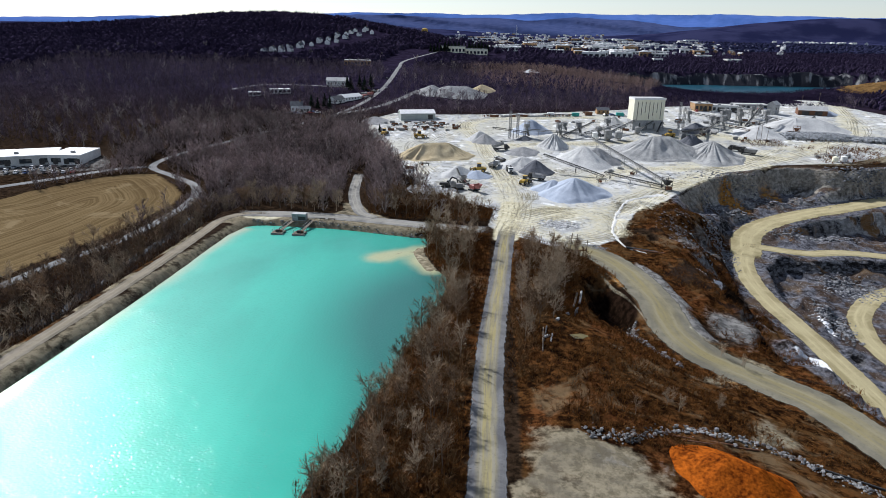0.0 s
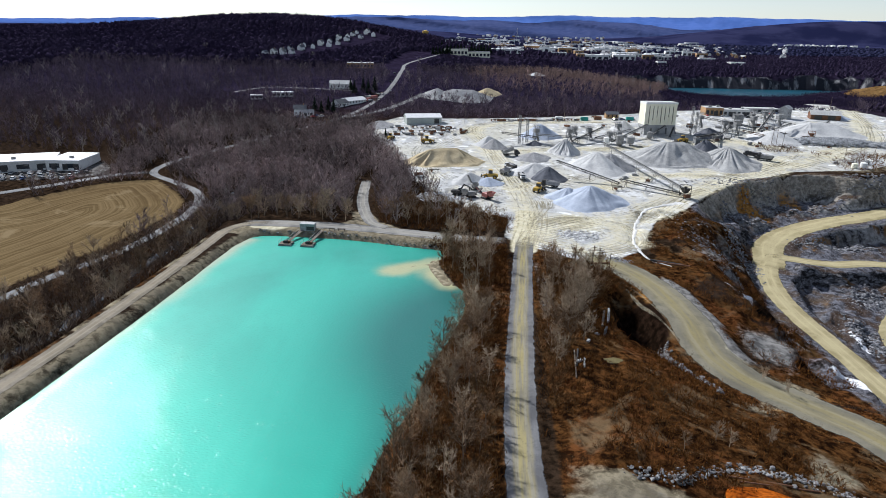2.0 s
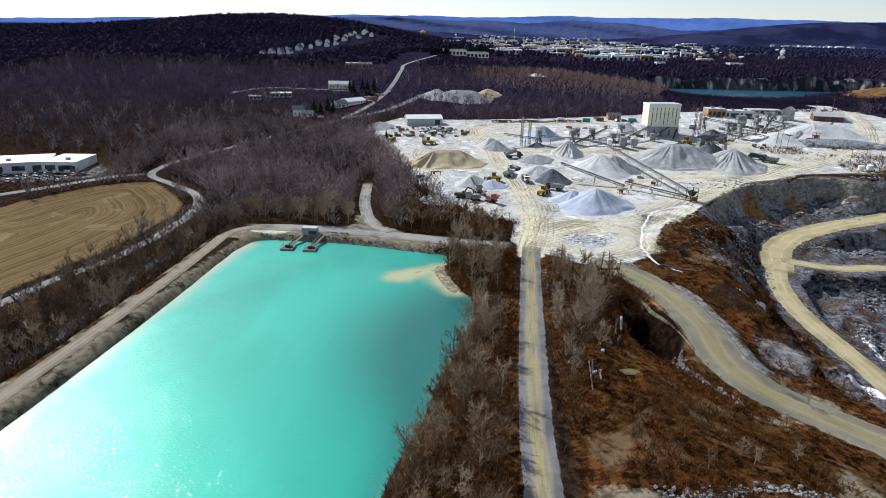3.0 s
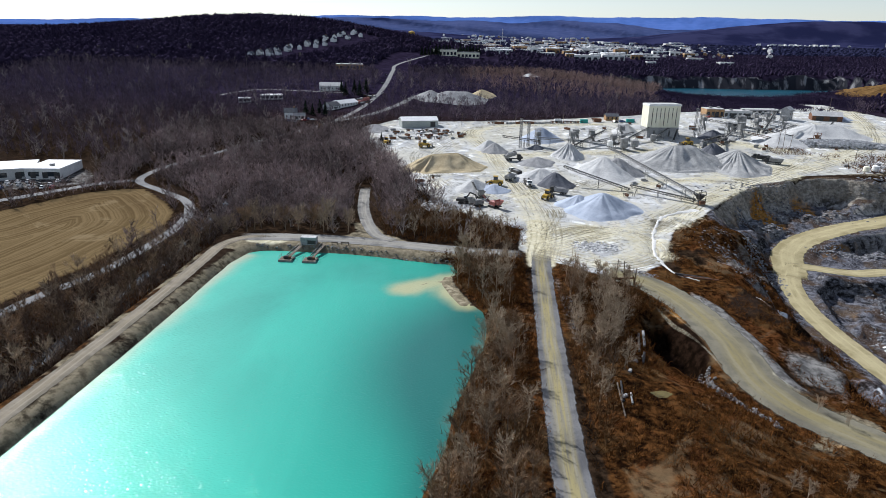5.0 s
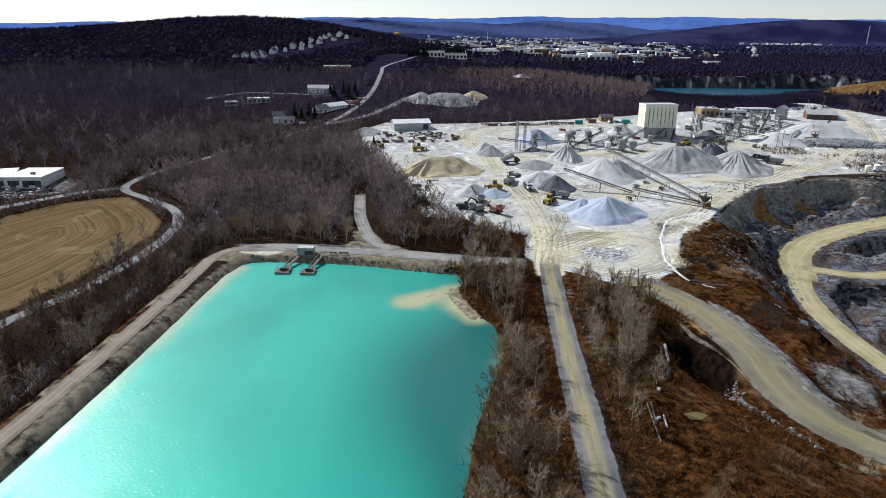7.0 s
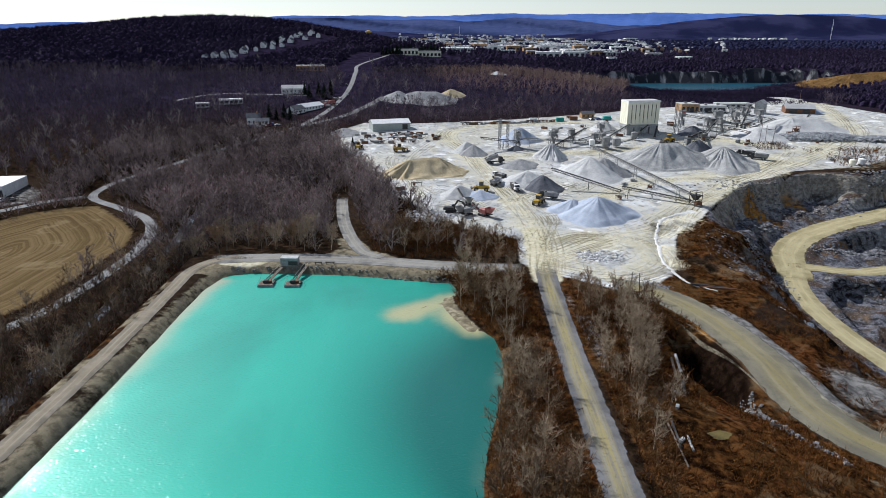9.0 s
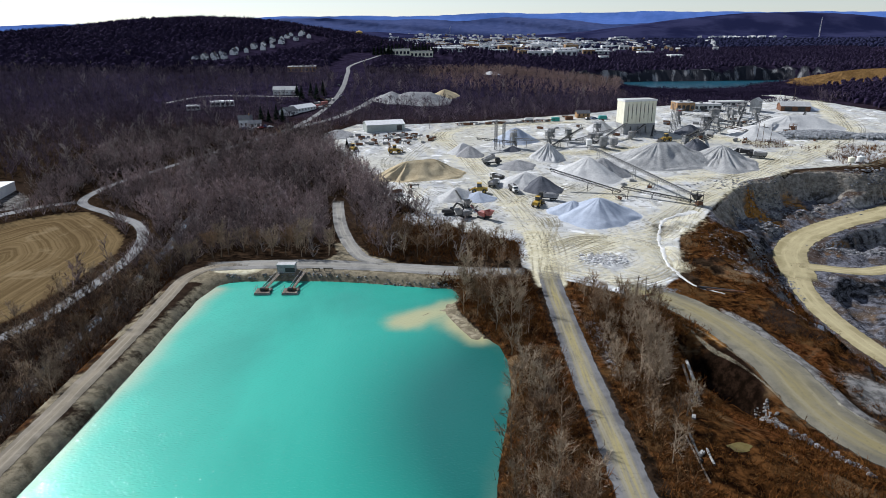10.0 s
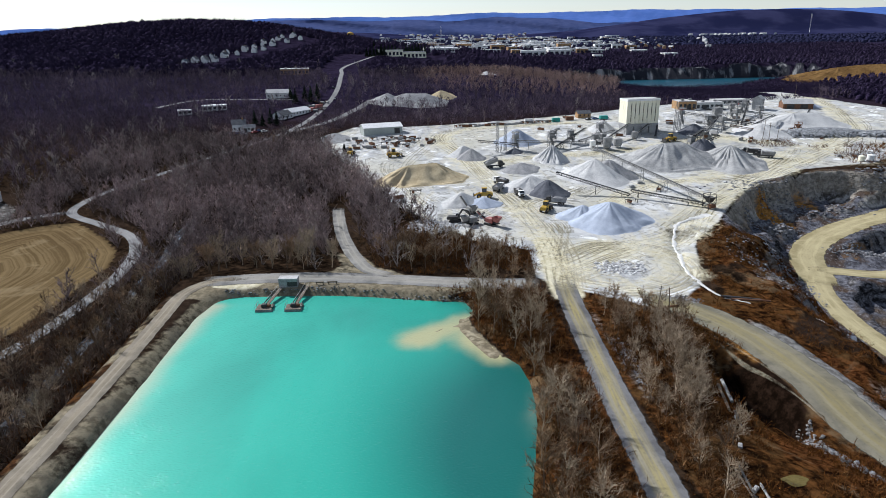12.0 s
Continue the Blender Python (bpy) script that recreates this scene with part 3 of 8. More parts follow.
def lane_material(name, base, tint, rut, rut_amount=0.75):
    """A beaten road: two wheel tracks along a paler crown; across is UV x."""
    w = Net(name)
    uv = w.nodes.new("ShaderNodeUVMap").outputs[0]
    s = w.nodes.new("ShaderNodeSeparateXYZ")
    w.link(uv, s.inputs[0])
    wob = w.math("MULTIPLY_ADD", w.noise(0.07, 3), 0.24, w.math("ADD", s.outputs[0], -0.12))
    streak = w.noise(1.0, 5, w.nodes.new("ShaderNodeMapping").outputs[0])
    mapping = [n for n in w.nodes if n.bl_idname == "ShaderNodeMapping"][-1]
    mapping.inputs["Scale"].default_value = (9.0, 0.07, 1.0)
    w.link(uv, mapping.inputs["Vector"])
    mid, fine = w.noise(0.12, 8, warp=0.5, rough=0.65), w.noise(1.6, 7, rough=0.7)
    c = w.mix(w.span(mid, 0.35, 0.65), base, tint)
    mid_band = w.math("SUBTRACT", 1.0, w.span(w.math("ABSOLUTE", w.math("SUBTRACT", wob, 0.5)), 0.13, 0.34))
    band = w.math("MULTIPLY", mid_band, w.span(streak, 0.3, 0.62, 0.25, 1.0))
    c = w.mix(w.math("MULTIPLY", band, rut_amount), c, rut)
    pair = w.span(w.math("ABSOLUTE", w.math("SUBTRACT", w.math("ABSOLUTE", w.math("SUBTRACT", wob, 0.5)), 0.16)), 0.02, 0.07, 0.5, 0.0)
    c = w.mix(w.math("MULTIPLY", pair, w.span(streak, 0.35, 0.6)), c, (tint[0] * 1.25, tint[1] * 1.25, tint[2] * 1.25))
    c = w.mix(w.span(fine, 0.52, 0.75, 0.0, 0.6), c, (base[0] * 0.6, base[1] * 0.6, base[2] * 0.6))
    rim = w.math("SUBTRACT", 0.5, w.math("ABSOLUTE", w.math("SUBTRACT", s.outputs[0], 0.5)))
    alpha = w.span(w.math("MULTIPLY_ADD", w.math("ADD", w.noise(0.45, 5), w.math("MULTIPLY", fine, 0.4)), 0.16, w.math("ADD", rim, -0.112)), 0.01, 0.06)
    ends = w.nodes.new("ShaderNodeAttribute")
    ends.attribute_name = "fade"
    w.link(w.math("MULTIPLY", alpha, w.span(w.math("MULTIPLY_ADD", fine, 0.5, w.math("ADD", ends.outputs["Fac"], -0.25)), 0.1, 0.8)), w.bsdf.inputs["Alpha"])
    return w.finish(c, 0.9, w.math("MULTIPLY_ADD", fine, 0.4, streak), 0.5, 0.12, 0.0)


def water_material(name, deep, milky, wave=0.55, sheen=(0.12, 1.0, 0.78), sheen_level=0.45, glint=0.5):
    """Cloudy water: shallows and sandy shores come from the surface's own attributes."""
    w = Net(name)
    big, mid = w.noise(0.012, 4, warp=0.6), w.noise(0.05, 5)
    drift = w.noise(0.02, 5, w.stretch(1.0, 0.45, 1.0, 25), warp=1.0)
    c = w.mix(w.span(big, 0.36, 0.66), deep, milky)
    c = w.mix(w.span(drift, 0.5, 0.7, 0.0, 0.35), c, (milky[0] * 2.0, milky[1] * 1.15, milky[2] * 1.15))
    shoal, shore, dim_water = w.attribute("shallows")[:3]
    c = w.mix(w.span(w.math("ADD", dim_water, w.math("MULTIPLY_ADD", big, 0.7, -0.35)), 0.0, 1.0, 0.0, 0.9), c, (deep[0] * 0.3, deep[1] * 0.28, deep[2] * 0.36))
    c = w.mix(w.span(w.math("ADD", shore, w.math("MULTIPLY_ADD", mid, 0.6, -0.3)), 0.15, 0.9, 0.0, 0.9), c, (0.36, 0.33, 0.23))
    c = w.mix(w.span(w.math("ADD", shoal, w.math("MULTIPLY_ADD", mid, 0.9, -0.45)), 0.15, 1.0, 0.0, 0.95), c, (0.40, 0.36, 0.19))
    ripples = w.math("MULTIPLY_ADD", w.noise(2.3, 0, w.stretch(0.7, 1.0, 1.0, -40)), 1.0, w.math("MULTIPLY", w.noise(3.1, 0), 0.25))
    m = w.finish(c, 0.5, ripples, wave * 0.06, 0.1, sheen_level)
    w.bsdf.inputs["IOR"].default_value = 1.6
    w.bsdf.inputs["Specular Tint"].default_value = (*sheen, 1)
    w.bsdf.inputs["Coat Weight"].default_value, w.bsdf.inputs["Coat Roughness"].default_value, w.bsdf.inputs["Coat IOR"].default_value = glint, 0.07, 1.33
    crest = w.nodes.new("ShaderNodeBump")
    crest.inputs["Strength"].default_value, crest.inputs["Distance"].default_value = min(1.0, wave * 1.8), 0.15
    w.link(ripples, crest.inputs["Height"])
    w.link(crest.outputs[0], w.bsdf.inputs["Coat Normal"])
    return m

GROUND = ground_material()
def track_material():
    """Faint wheel ruts that let the ground show through."""
    w = Net("wheel_ruts")
    fine = w.noise(0.9, 6)
    w.link(w.span(w.math("MULTIPLY_ADD", w.noise(0.06, 4), 1.0, w.math("MULTIPLY", fine, 0.5)), 0.55, 0.95, 0.0, 0.5), w.bsdf.inputs["Alpha"])
    return w.finish(w.mix(w.span(w.noise(0.04, 3), 0.4, 0.6), (0.30, 0.27, 0.18), (0.58, 0.54, 0.42)), 1.0, spec=0.0)


RUTS = track_material()
LANE = {
    "lane": lane_material("beaten_gravel", (0.10, 0.10, 0.106), (0.175, 0.175, 0.18), (0.30, 0.258, 0.125), 0.9),
    "gravel": lane_material("haul_gravel", (0.135, 0.126, 0.10), (0.205, 0.19, 0.145), (0.25, 0.213, 0.105), 0.8),
    "clay": lane_material("pit_clay", (0.24, 0.205, 0.115), (0.36, 0.315, 0.19), (0.40, 0.35, 0.21), 0.75),
    "bank": lane_material("pale_bank_gravel", (0.15, 0.148, 0.144), (0.26, 0.253, 0.24), (0.30, 0.285, 0.245), 0.6),
    "grey": lane_material("bank_gravel", (0.16, 0.142, 0.115), (0.26, 0.232, 0.19), (0.29, 0.25, 0.185), 0.6),
    "paved": lane_material("worn_asphalt", (0.17, 0.17, 0.175), (0.25, 0.25, 0.25), (0.21, 0.21, 0.21), 0.3),
}
CREEK_WATER = material("shallow_water", (0.05, 0.055, 0.06), (0.11, 0.115, 0.125), 0.2, 0.08, 0.15, 0.05, 6, spec=0.6)
PUDDLE = material("ochre_puddle", (0.09, 0.066, 0.012), (0.13, 0.10, 0.025), 0.5, 0.15, 0.05, 0.02, 6, spec=0.5)
WATER = water_material("milky_water", (0.010, 0.235, 0.178), (0.022, 0.35, 0.262))
FAR_WATER = water_material("deep_water", (0.0, 0.045, 0.075), (0.0, 0.065, 0.105), 0.2, (0.1, 0.5, 0.7))

# ---- the land ----
def spaced(*runs):
    """Grid lines: runs of (start, end, step at start, step at end)."""
    out = []
    for a, b, s0, s1 in runs:
        v = a
        while v < b - 1e-6:
            out.append(v)
            v += s0 + (s1 - s0) * (v - a) / (b - a)
    return np.array(out + [runs[-1][1]])


GX = spaced((-4900, -420, 120, 18), (-420, -95, 9, 2.2), (-95, -20, 1.9, 1.4), (-20, 160, 1.25, 1.25), (160, 480, 1.8, 9), (480, 4900, 12, 120))
GY = spaced((-4900, -60, 260, 20), (-60, 62, 10, 2.5), (62, 350, 1.3, 1.3), (350, 620, 2.0, 5), (620, 1500, 6, 18), (1500, 4900, 25, 70))


def zones(x, y):
    """How far each kind of ground covers each place."""
    yard = smooth(-3, 3, inside(x, y, YARD))
    field = smooth(-2, 2, inside(x, y, FIELD))
    d = inside(x, y, PIT)
    slope = smooth(-3, 2, d)
    west = slope * (1 - smooth(262, 285, y)) * (1 - smooth(20, 34, d)) * smooth(150, 190, y)
    rock = slope * (1 - 0.85 * west)
    far_d = inside(x, y, FAR_LAKE)
    rock = np.maximum(rock, smooth(-16, -8, far_d))
    lake_d = inside(x, y, LAKE)
    sand = smooth(-4.0, -1.5, lake_d + 1.2 * rough_noise(x, y, 6.0, 2.0)) * ((y > 200) | (x < -60)) * (np.where(x < -70, 0.60, 0.58) + np.where(x < -70, 0.30, 0.35) * rough_noise(x, y, 8.0, 6.0))
    sand = np.maximum(sand, smooth(-14, -9, lake_d) * ((y > 214) & (x < 15)) * 0.75)
    brush = smooth(22, 26, x) * (1 - smooth(125, 150, x)) * (1 - smooth(282, 300, y)) * (1 - yard) * smooth(-80, 20, y)
    brush = np.maximum(brush, smooth(-10, -4, x) * (1 - smooth(17, 20, x)) * (1 - smooth(212, 218, y)) * 0.62)
    brush = brush * np.where((x > 62) & (y > 130), np.clip(0.62 + 0.75 * rough_noise(x, y, 12.0, 9.0), 0.12, 1), 1)
    brush = brush * (1 - 0.9 * np.exp(-(((x - 53.0) / 6.5) ** 2 + ((y - 164) / 12.0) ** 2) ** 2))
    shoal = np.exp(-(np.minimum(line_near(x, y, BEACH)[0], line_near(x, y, SPIT)[0]) / 3.4) ** 2) * smooth(-2.2, -0.4, lake_d)
    sand, brush = np.maximum(sand, shoal), brush * (1 - shoal)
    verge = smooth(-93, -88, x) * (1 - smooth(-82, -79, x)) * (1 - smooth(205, 222, y))
    brush = np.maximum(brush, 0.5 * verge)
    sand = np.maximum(sand, verge * np.clip(0.50 + 0.7 * rough_noise(x, y, 7.0, 5.0), 0, 0.9))
    bare = smooth(38, 48, x) * (1 - smooth(95, 105, x)) * smooth(92, 100, y) * (1 - smooth(135, 148, y))
    sand = np.maximum(sand, bare * np.clip(0.12 + 1.0 * rough_noise(x, y, 9.0, 12.0), 0, 0.7))
    sand = np.maximum(sand, 0.85 * np.exp(-(((x - 218) / 46) ** 2 + ((y - 364 - 0.2 * (x - 218)) / 17) ** 2) ** 2) * (0.75 + 0.4 * rough_noise(x, y, 14.0, 3.0)))
    pad = smooth(-3, 3, inside(x, y, FLAT_PAD) + 4.5 * rough_noise(x, y, 6.0, 8.0))
    ramp = line_near(x, y, [p[:2] for p in HAUL])[0]
    sand = np.maximum(sand, pad * (0.52 + 0.50 * rough_noise(x, y, 12.0, 4.0)))
    clay = np.maximum((1 - smooth(4, 9, ramp)) * 0.15, 0.42 * shoal)
    clay = np.maximum(clay, 0.8 * np.exp(-(((x + 68) / 9) ** 2 + ((y - 223.3) / 3.4) ** 2) ** 2))
    clay = np.maximum(clay, 0.8 * (1 - smooth(2.5, 7, line_near(x, y, [(22.6, 200), (23.6, 214), (25, 235), (26, 255)])[0])) * smooth(198, 212, y))
    apron = (1 - smooth(5, 15, ramp + 3 * rough_noise(x, y, 8.0, 3.0))) * smooth(60, 66, x + 0 * y) * smooth(140, 150, y) * (1 - smooth(192, 202, y))
    lanes = np.minimum(line_near(x, y, [(26, 225), (27, 245), (24, 290), (16, 340), (6, 400), (-2, 450), (20, 476), (90, 478)])[0], line_near(x, y, [(30, 232), (50, 245), (75, 262), (100, 300), (150, 344), (200, 382), (255, 440), (300, 560)])[0] - 2)
    lanes = np.minimum(lanes, line_near(x, y, [(28, 222), (45, 214), (62, 226), (60, 245), (42, 250), (28, 240)])[0])
    lanes = np.minimum(lanes, line_near(x, y, [(60, 300), (90, 330), (140, 340), (190, 392), (160, 420), (100, 395), (20, 380)])[0])
    clay = np.maximum(clay, 0.53 * (1 - smooth(1, 20, lanes + 5 * rough_noise(x, y, 11.0, 7.0))))
    lot_stone = smooth(-2, 2, inside(x, y, LOT)) * 0.5
    shoulder = np.exp(-((x - 26.5) / 2.2) ** 2) * smooth(140, 160, y) * (1 - smooth(195, 205, y)) * 0.45
    ridge = (abs(y - (86 - 0.10 * (x - 40))) < 2.6) & (x > 36) & (x < 100)
    stone = np.maximum(np.maximum(shoulder, ridge * 0.35), np.maximum(np.maximum(apron * 0.8, lot_stone), west * np.clip(0.30 + 0.6 * rough_noise(x, y, 10.0, 5.5), 0, 0.8)))
    stone = np.maximum(stone, 0.8 * np.exp(-(((x - 84) / 9) ** 2 + ((y - 158) / 14) ** 2)))
    snow = (np.exp(-(((x - 112) / 7.0) ** 2 + ((y - 168.5) / 5.0) ** 2)) * 1.1)
    snow = np.maximum(snow, np.exp(-(((x - 131.5) / 1.6) ** 2 + ((y - 200) / 9.0) ** 2)) * 1.0)
    snow = np.maximum(snow, 0.8 * (1 - smooth(0.8, 2.0, line_near(x, y, [(86, 197), (92, 187), (98, 183)])[0])))
    mound = smooth(-8, 4, inside(x, y, [(480, 850), (640, 840), (660, 930), (500, 925)]))
    field = np.maximum(field, mound * 0.5)
    clay = np.maximum(clay, 0.5 * np.exp(-((d - 1.0) / 2.5) ** 2) * smooth(262, 285, y))
    yard = np.maximum(yard, smooth(-6, 2, inside(x, y, [(-52, 560), (13, 556), (20, 600), (-48, 605)])) * 0.32)
    sand = np.maximum(sand, 0.9 * smooth(-2, 2, inside(x, y, [(-52, 228), (-12, 223), (-20, 228), (-30, 236), (-35, 249), (-43, 250), (-40, 238), (-44, 231)]) + 1.5 * rough_noise(x, y, 5.0, 2.0)))
    yard = np.maximum(yard, np.exp(-(((x - 56) / 9) ** 2 + ((y - 697) / 8) ** 2)) * 1.1)
    yard = np.maximum(yard, 0.8 * smooth(-4, 3, inside(x, y, [(285, 585), (300, 580), (345, 690), (325, 700)])))
    # Hollow soil blackened to take in its shade as well as its dark earth.
    soil_shade = np.exp(-(((x - 52.0) / 7.0) ** 2 + ((y - 162) / 14.0) ** 2) ** 2)
    soil_shade = np.maximum(soil_shade, 0.55 * np.exp(-(((x - 74) / 10) ** 2 + ((y - 262) / 12) ** 2)))
    soil_shade = np.maximum(soil_shade, 0.95 * np.exp(-(((x - 92.5) / 5.0) ** 2 + ((y - 150) / 9.0) ** 2) ** 2))
    ochre = 0.9 * np.exp(-(((x - 137) / 9) ** 2 + ((y - 312) / 13) ** 2) ** 1.5) + 0.75 * np.exp(-(((x - 160) / 8) ** 2 + ((y - 327) / 9) ** 2) ** 1.5)
    ochre = np.maximum(ochre, 0.42 * np.exp(-((ramp - 7.0) / 2.5) ** 2) * smooth(0, 3, 140 - y) * smooth(100, 110, y))
    ochre = np.maximum(ochre, 0.6 * np.exp(-(((x - 57) / 4) ** 2 + ((y - 178) / 8) ** 2)))
    return np.stack([yard, field, rock, sand], -1), np.stack([brush, snow, clay, stone], -1), np.stack([soil_shade, ochre, np.clip(inside(x, y, FIELD), -5, 95) / 100, 0 * x + 1], -1)


def build_ground():
    x, y = np.meshgrid(GX, GY)
    x, y = x.ravel(), y.ravel()
    z = land_height(x, y)
    far = np.hypot(x, y)
    z = z - np.maximum(far - 4300, 0) * 0.06
    nx, ny = len(GX), len(GY)
    i = np.arange(nx * ny).reshape(ny, nx)
    faces = np.stack([i[:-1, :-1], i[:-1, 1:], i[1:, 1:], i[1:, :-1]], -1).reshape(-1, 4)
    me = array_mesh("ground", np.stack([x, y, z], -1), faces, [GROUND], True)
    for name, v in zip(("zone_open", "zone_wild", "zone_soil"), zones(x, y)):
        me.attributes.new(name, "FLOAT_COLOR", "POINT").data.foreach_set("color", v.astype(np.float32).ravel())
    return tagged(new("ground", me), "rolling winter ground with leaf litter, bare gravel and russet grass", "ground", kind="structure")


def build_road(key):
    points, width, look_kind = ROADS[key]
    line = rounded_line(ROAD_LINES[key], 1.6 if points[0][1] < 300 else 4.0)
    run = np.concatenate([[0], np.cumsum(np.hypot(*np.diff(line[:, :2], axis=0).T))])
    tan = np.gradient(line[:, :2], axis=0)
    tan /= np.linalg.norm(tan, axis=1)[:, None]
    side = np.stack([-tan[:, 1], tan[:, 0]], -1)
    cross = np.array([-0.5, -0.36, -0.12, 0.12, 0.36, 0.5])
    verts, uv = [], []
    for k, c in enumerate(cross):
        wob = width * c * (1 + 0.05 * wavy(run, run * 0.3, 5.0, k * 2.0) * (abs(c) > 0.4))
        p = line[:, :2] + side * wob[:, None]
        z = land_height(p[:, 0], p[:, 1]) + (0.05 if abs(c) > 0.4 else 0.16)
        verts.append(np.column_stack([p, z]))
        uv.append(np.column_stack([np.full(len(run), c + 0.5), run]))
    n = len(line)
    verts, uv = np.vstack(verts), np.vstack(uv)
    i = np.arange(6 * n).reshape(6, n)
    faces = np.stack([i[:-1, :-1], i[1:, :-1], i[1:, 1:], i[:-1, 1:]], -1).reshape(-1, 4)[:, ::-1]
    me = array_mesh("road", verts, faces, [LANE[look_kind]], True)
    layer = me.uv_layers.new(name="UVMap")
    index = np.zeros(len(me.loops), np.int32)
    me.loops.foreach_get("vertex_index", index)
    layer.data.foreach_set("uv", uv[index].astype(np.float32).ravel())
    ends = np.clip(np.minimum(run / 9.0, (run[-1] - run) / (26.0 if key == "haul_road" else 9.0)), 0, 1)
    me.attributes.new("fade", "FLOAT", "POINT").data.foreach_set("value", np.tile(ends, 6).astype(np.float32))
    words = {"bank": "pale grey gravel road along the pond", "lane": "beaten gravel road with yellow wheel tracks", "gravel": "wide grey haul road of packed gravel", "grey": "pale grey gravel track on the pond bank", "clay": "yellow clay haul road winding down the pit", "paved": "pale worn asphalt road through bare woods"}
    return tagged(new(key, me), words[look_kind], "road", kind="structure")


def build_water(name, ring, level, mat, label, step=3.0):
    """A level sheet a little wider than its ring; attributes tell sandbars, sandy shore and painted darkening."""
    p = np.array(ring, float)
    xs, ys = np.arange(p[:, 0].min() - 6, p[:, 0].max() + 6, step), np.arange(p[:, 1].min() - 6, p[:, 1].max() + 6, step)
    x, y = [v.ravel() for v in np.meshgrid(xs, ys)]
    d = inside(x, y, [tuple(q) for q in ring])
    i = np.arange(len(x)).reshape(len(ys), len(xs))
    quads = np.stack([i[:-1, :-1], i[:-1, 1:], i[1:, 1:], i[1:, :-1]], -1).reshape(-1, 4)
    quads = quads[(d[quads] > -3.4).any(axis=1)]
    used, quads = np.unique(quads, return_inverse=True)
    x, y, d = x[used], y[used], d[used]
    bar = np.minimum(line_near(x, y, BEACH)[0], line_near(x, y, SPIT + [(-18, 189)])[0])
    shoal = np.exp(-(bar / 5.2) ** 2)
    shore = np.exp(-np.maximum(d, 0) / 4.2) * np.where((x < -60) & (y < 214), 1.15, 0.25)
    # Darkening painted in: less glare towards the east, tree reflections along its shore.
    dim_water = 1.5 * np.exp(-np.maximum(np.hypot((x - 7) / 38, (y - 146) / 52) - 0.1, 0) ** 1.4 * 1.9) + 0.4 * np.exp(-np.maximum(d, 0) / 4.0) * (x > -14)
    me = array_mesh(name, np.stack([x, y, np.full(len(x), level)], -1), quads.reshape(-1, 4), [mat], True)
    me.attributes.new("shallows", "FLOAT_COLOR", "POINT").data.foreach_set("color", np.stack([shoal, shore, dim_water, 0 * x + 1], -1).astype(np.float32).ravel())
    return tagged(new(name, me), label, "water", kind="structure")


def build_ridge(name, radius, tops, depth, mat, label):
    """A far wooded ridge on an arc round the place; tops: crest heights at bearings."""
    bear = np.radians(np.linspace(-52, 52, 420))
    crest = np.interp(np.degrees(bear), [b for b, _ in tops], [h for _, h in tops]) + 3 * np.sin(bear * 23) + 2 * np.sin(bear * 61 + 1) + 1.5 * np.sin(bear * 260) * np.sin(bear * 37)
    verts = []
    for k in range(9):
        u = k / 8
        r = radius - depth * (1 - u) + 60 * np.sin(bear * 31 + k)
        z = 30 + (crest - 30) * u ** 0.8 + 4 * np.sin(bear * 71 + k * 1.3) * u * (1 - u) * 4
        verts.append(np.stack([r * np.sin(bear), r * np.cos(bear), z], -1))
    n = len(bear)
    i = np.arange(9 * n).reshape(9, n)
    faces = np.stack([i[:-1, :-1], i[:-1, 1:], i[1:, 1:], i[1:, :-1]], -1).reshape(-1, 4)
    return tagged(new(name, array_mesh(name, np.vstack(verts), faces, [mat], True)), label, "backdrop", kind="structure")


# Blue of these ridges is aerial haze put into the base colour.
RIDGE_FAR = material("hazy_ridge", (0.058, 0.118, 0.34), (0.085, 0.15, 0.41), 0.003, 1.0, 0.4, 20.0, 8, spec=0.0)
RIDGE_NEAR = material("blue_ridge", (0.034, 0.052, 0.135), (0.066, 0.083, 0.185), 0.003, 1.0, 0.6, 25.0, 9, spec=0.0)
build_ridge("backdrop_ridge", 4750, [(-52, 90), (-38, 95), (-30, 110), (-22, 130), (-12, 166), (-4, 176), (1, 172), (4, 184), (12, 190), (24, 186), (34, 172), (52, 150)], 600, RIDGE_FAR, "far wooded ridge coloured haze blue on the horizon")
build_ridge("backdrop_hills", 4250, [(-52, 60), (-32, 70), (-20, 84), (-13, 140), (-8, 150), (-5, 138), (-1, 146), (3, 128), (7, 150), (11, 146), (15, 110), (52, 80)], 500, RIDGE_NEAR, "wooded hills coloured dark haze blue below the horizon")
build_ground()
for key in ROADS:
    build_road(key)
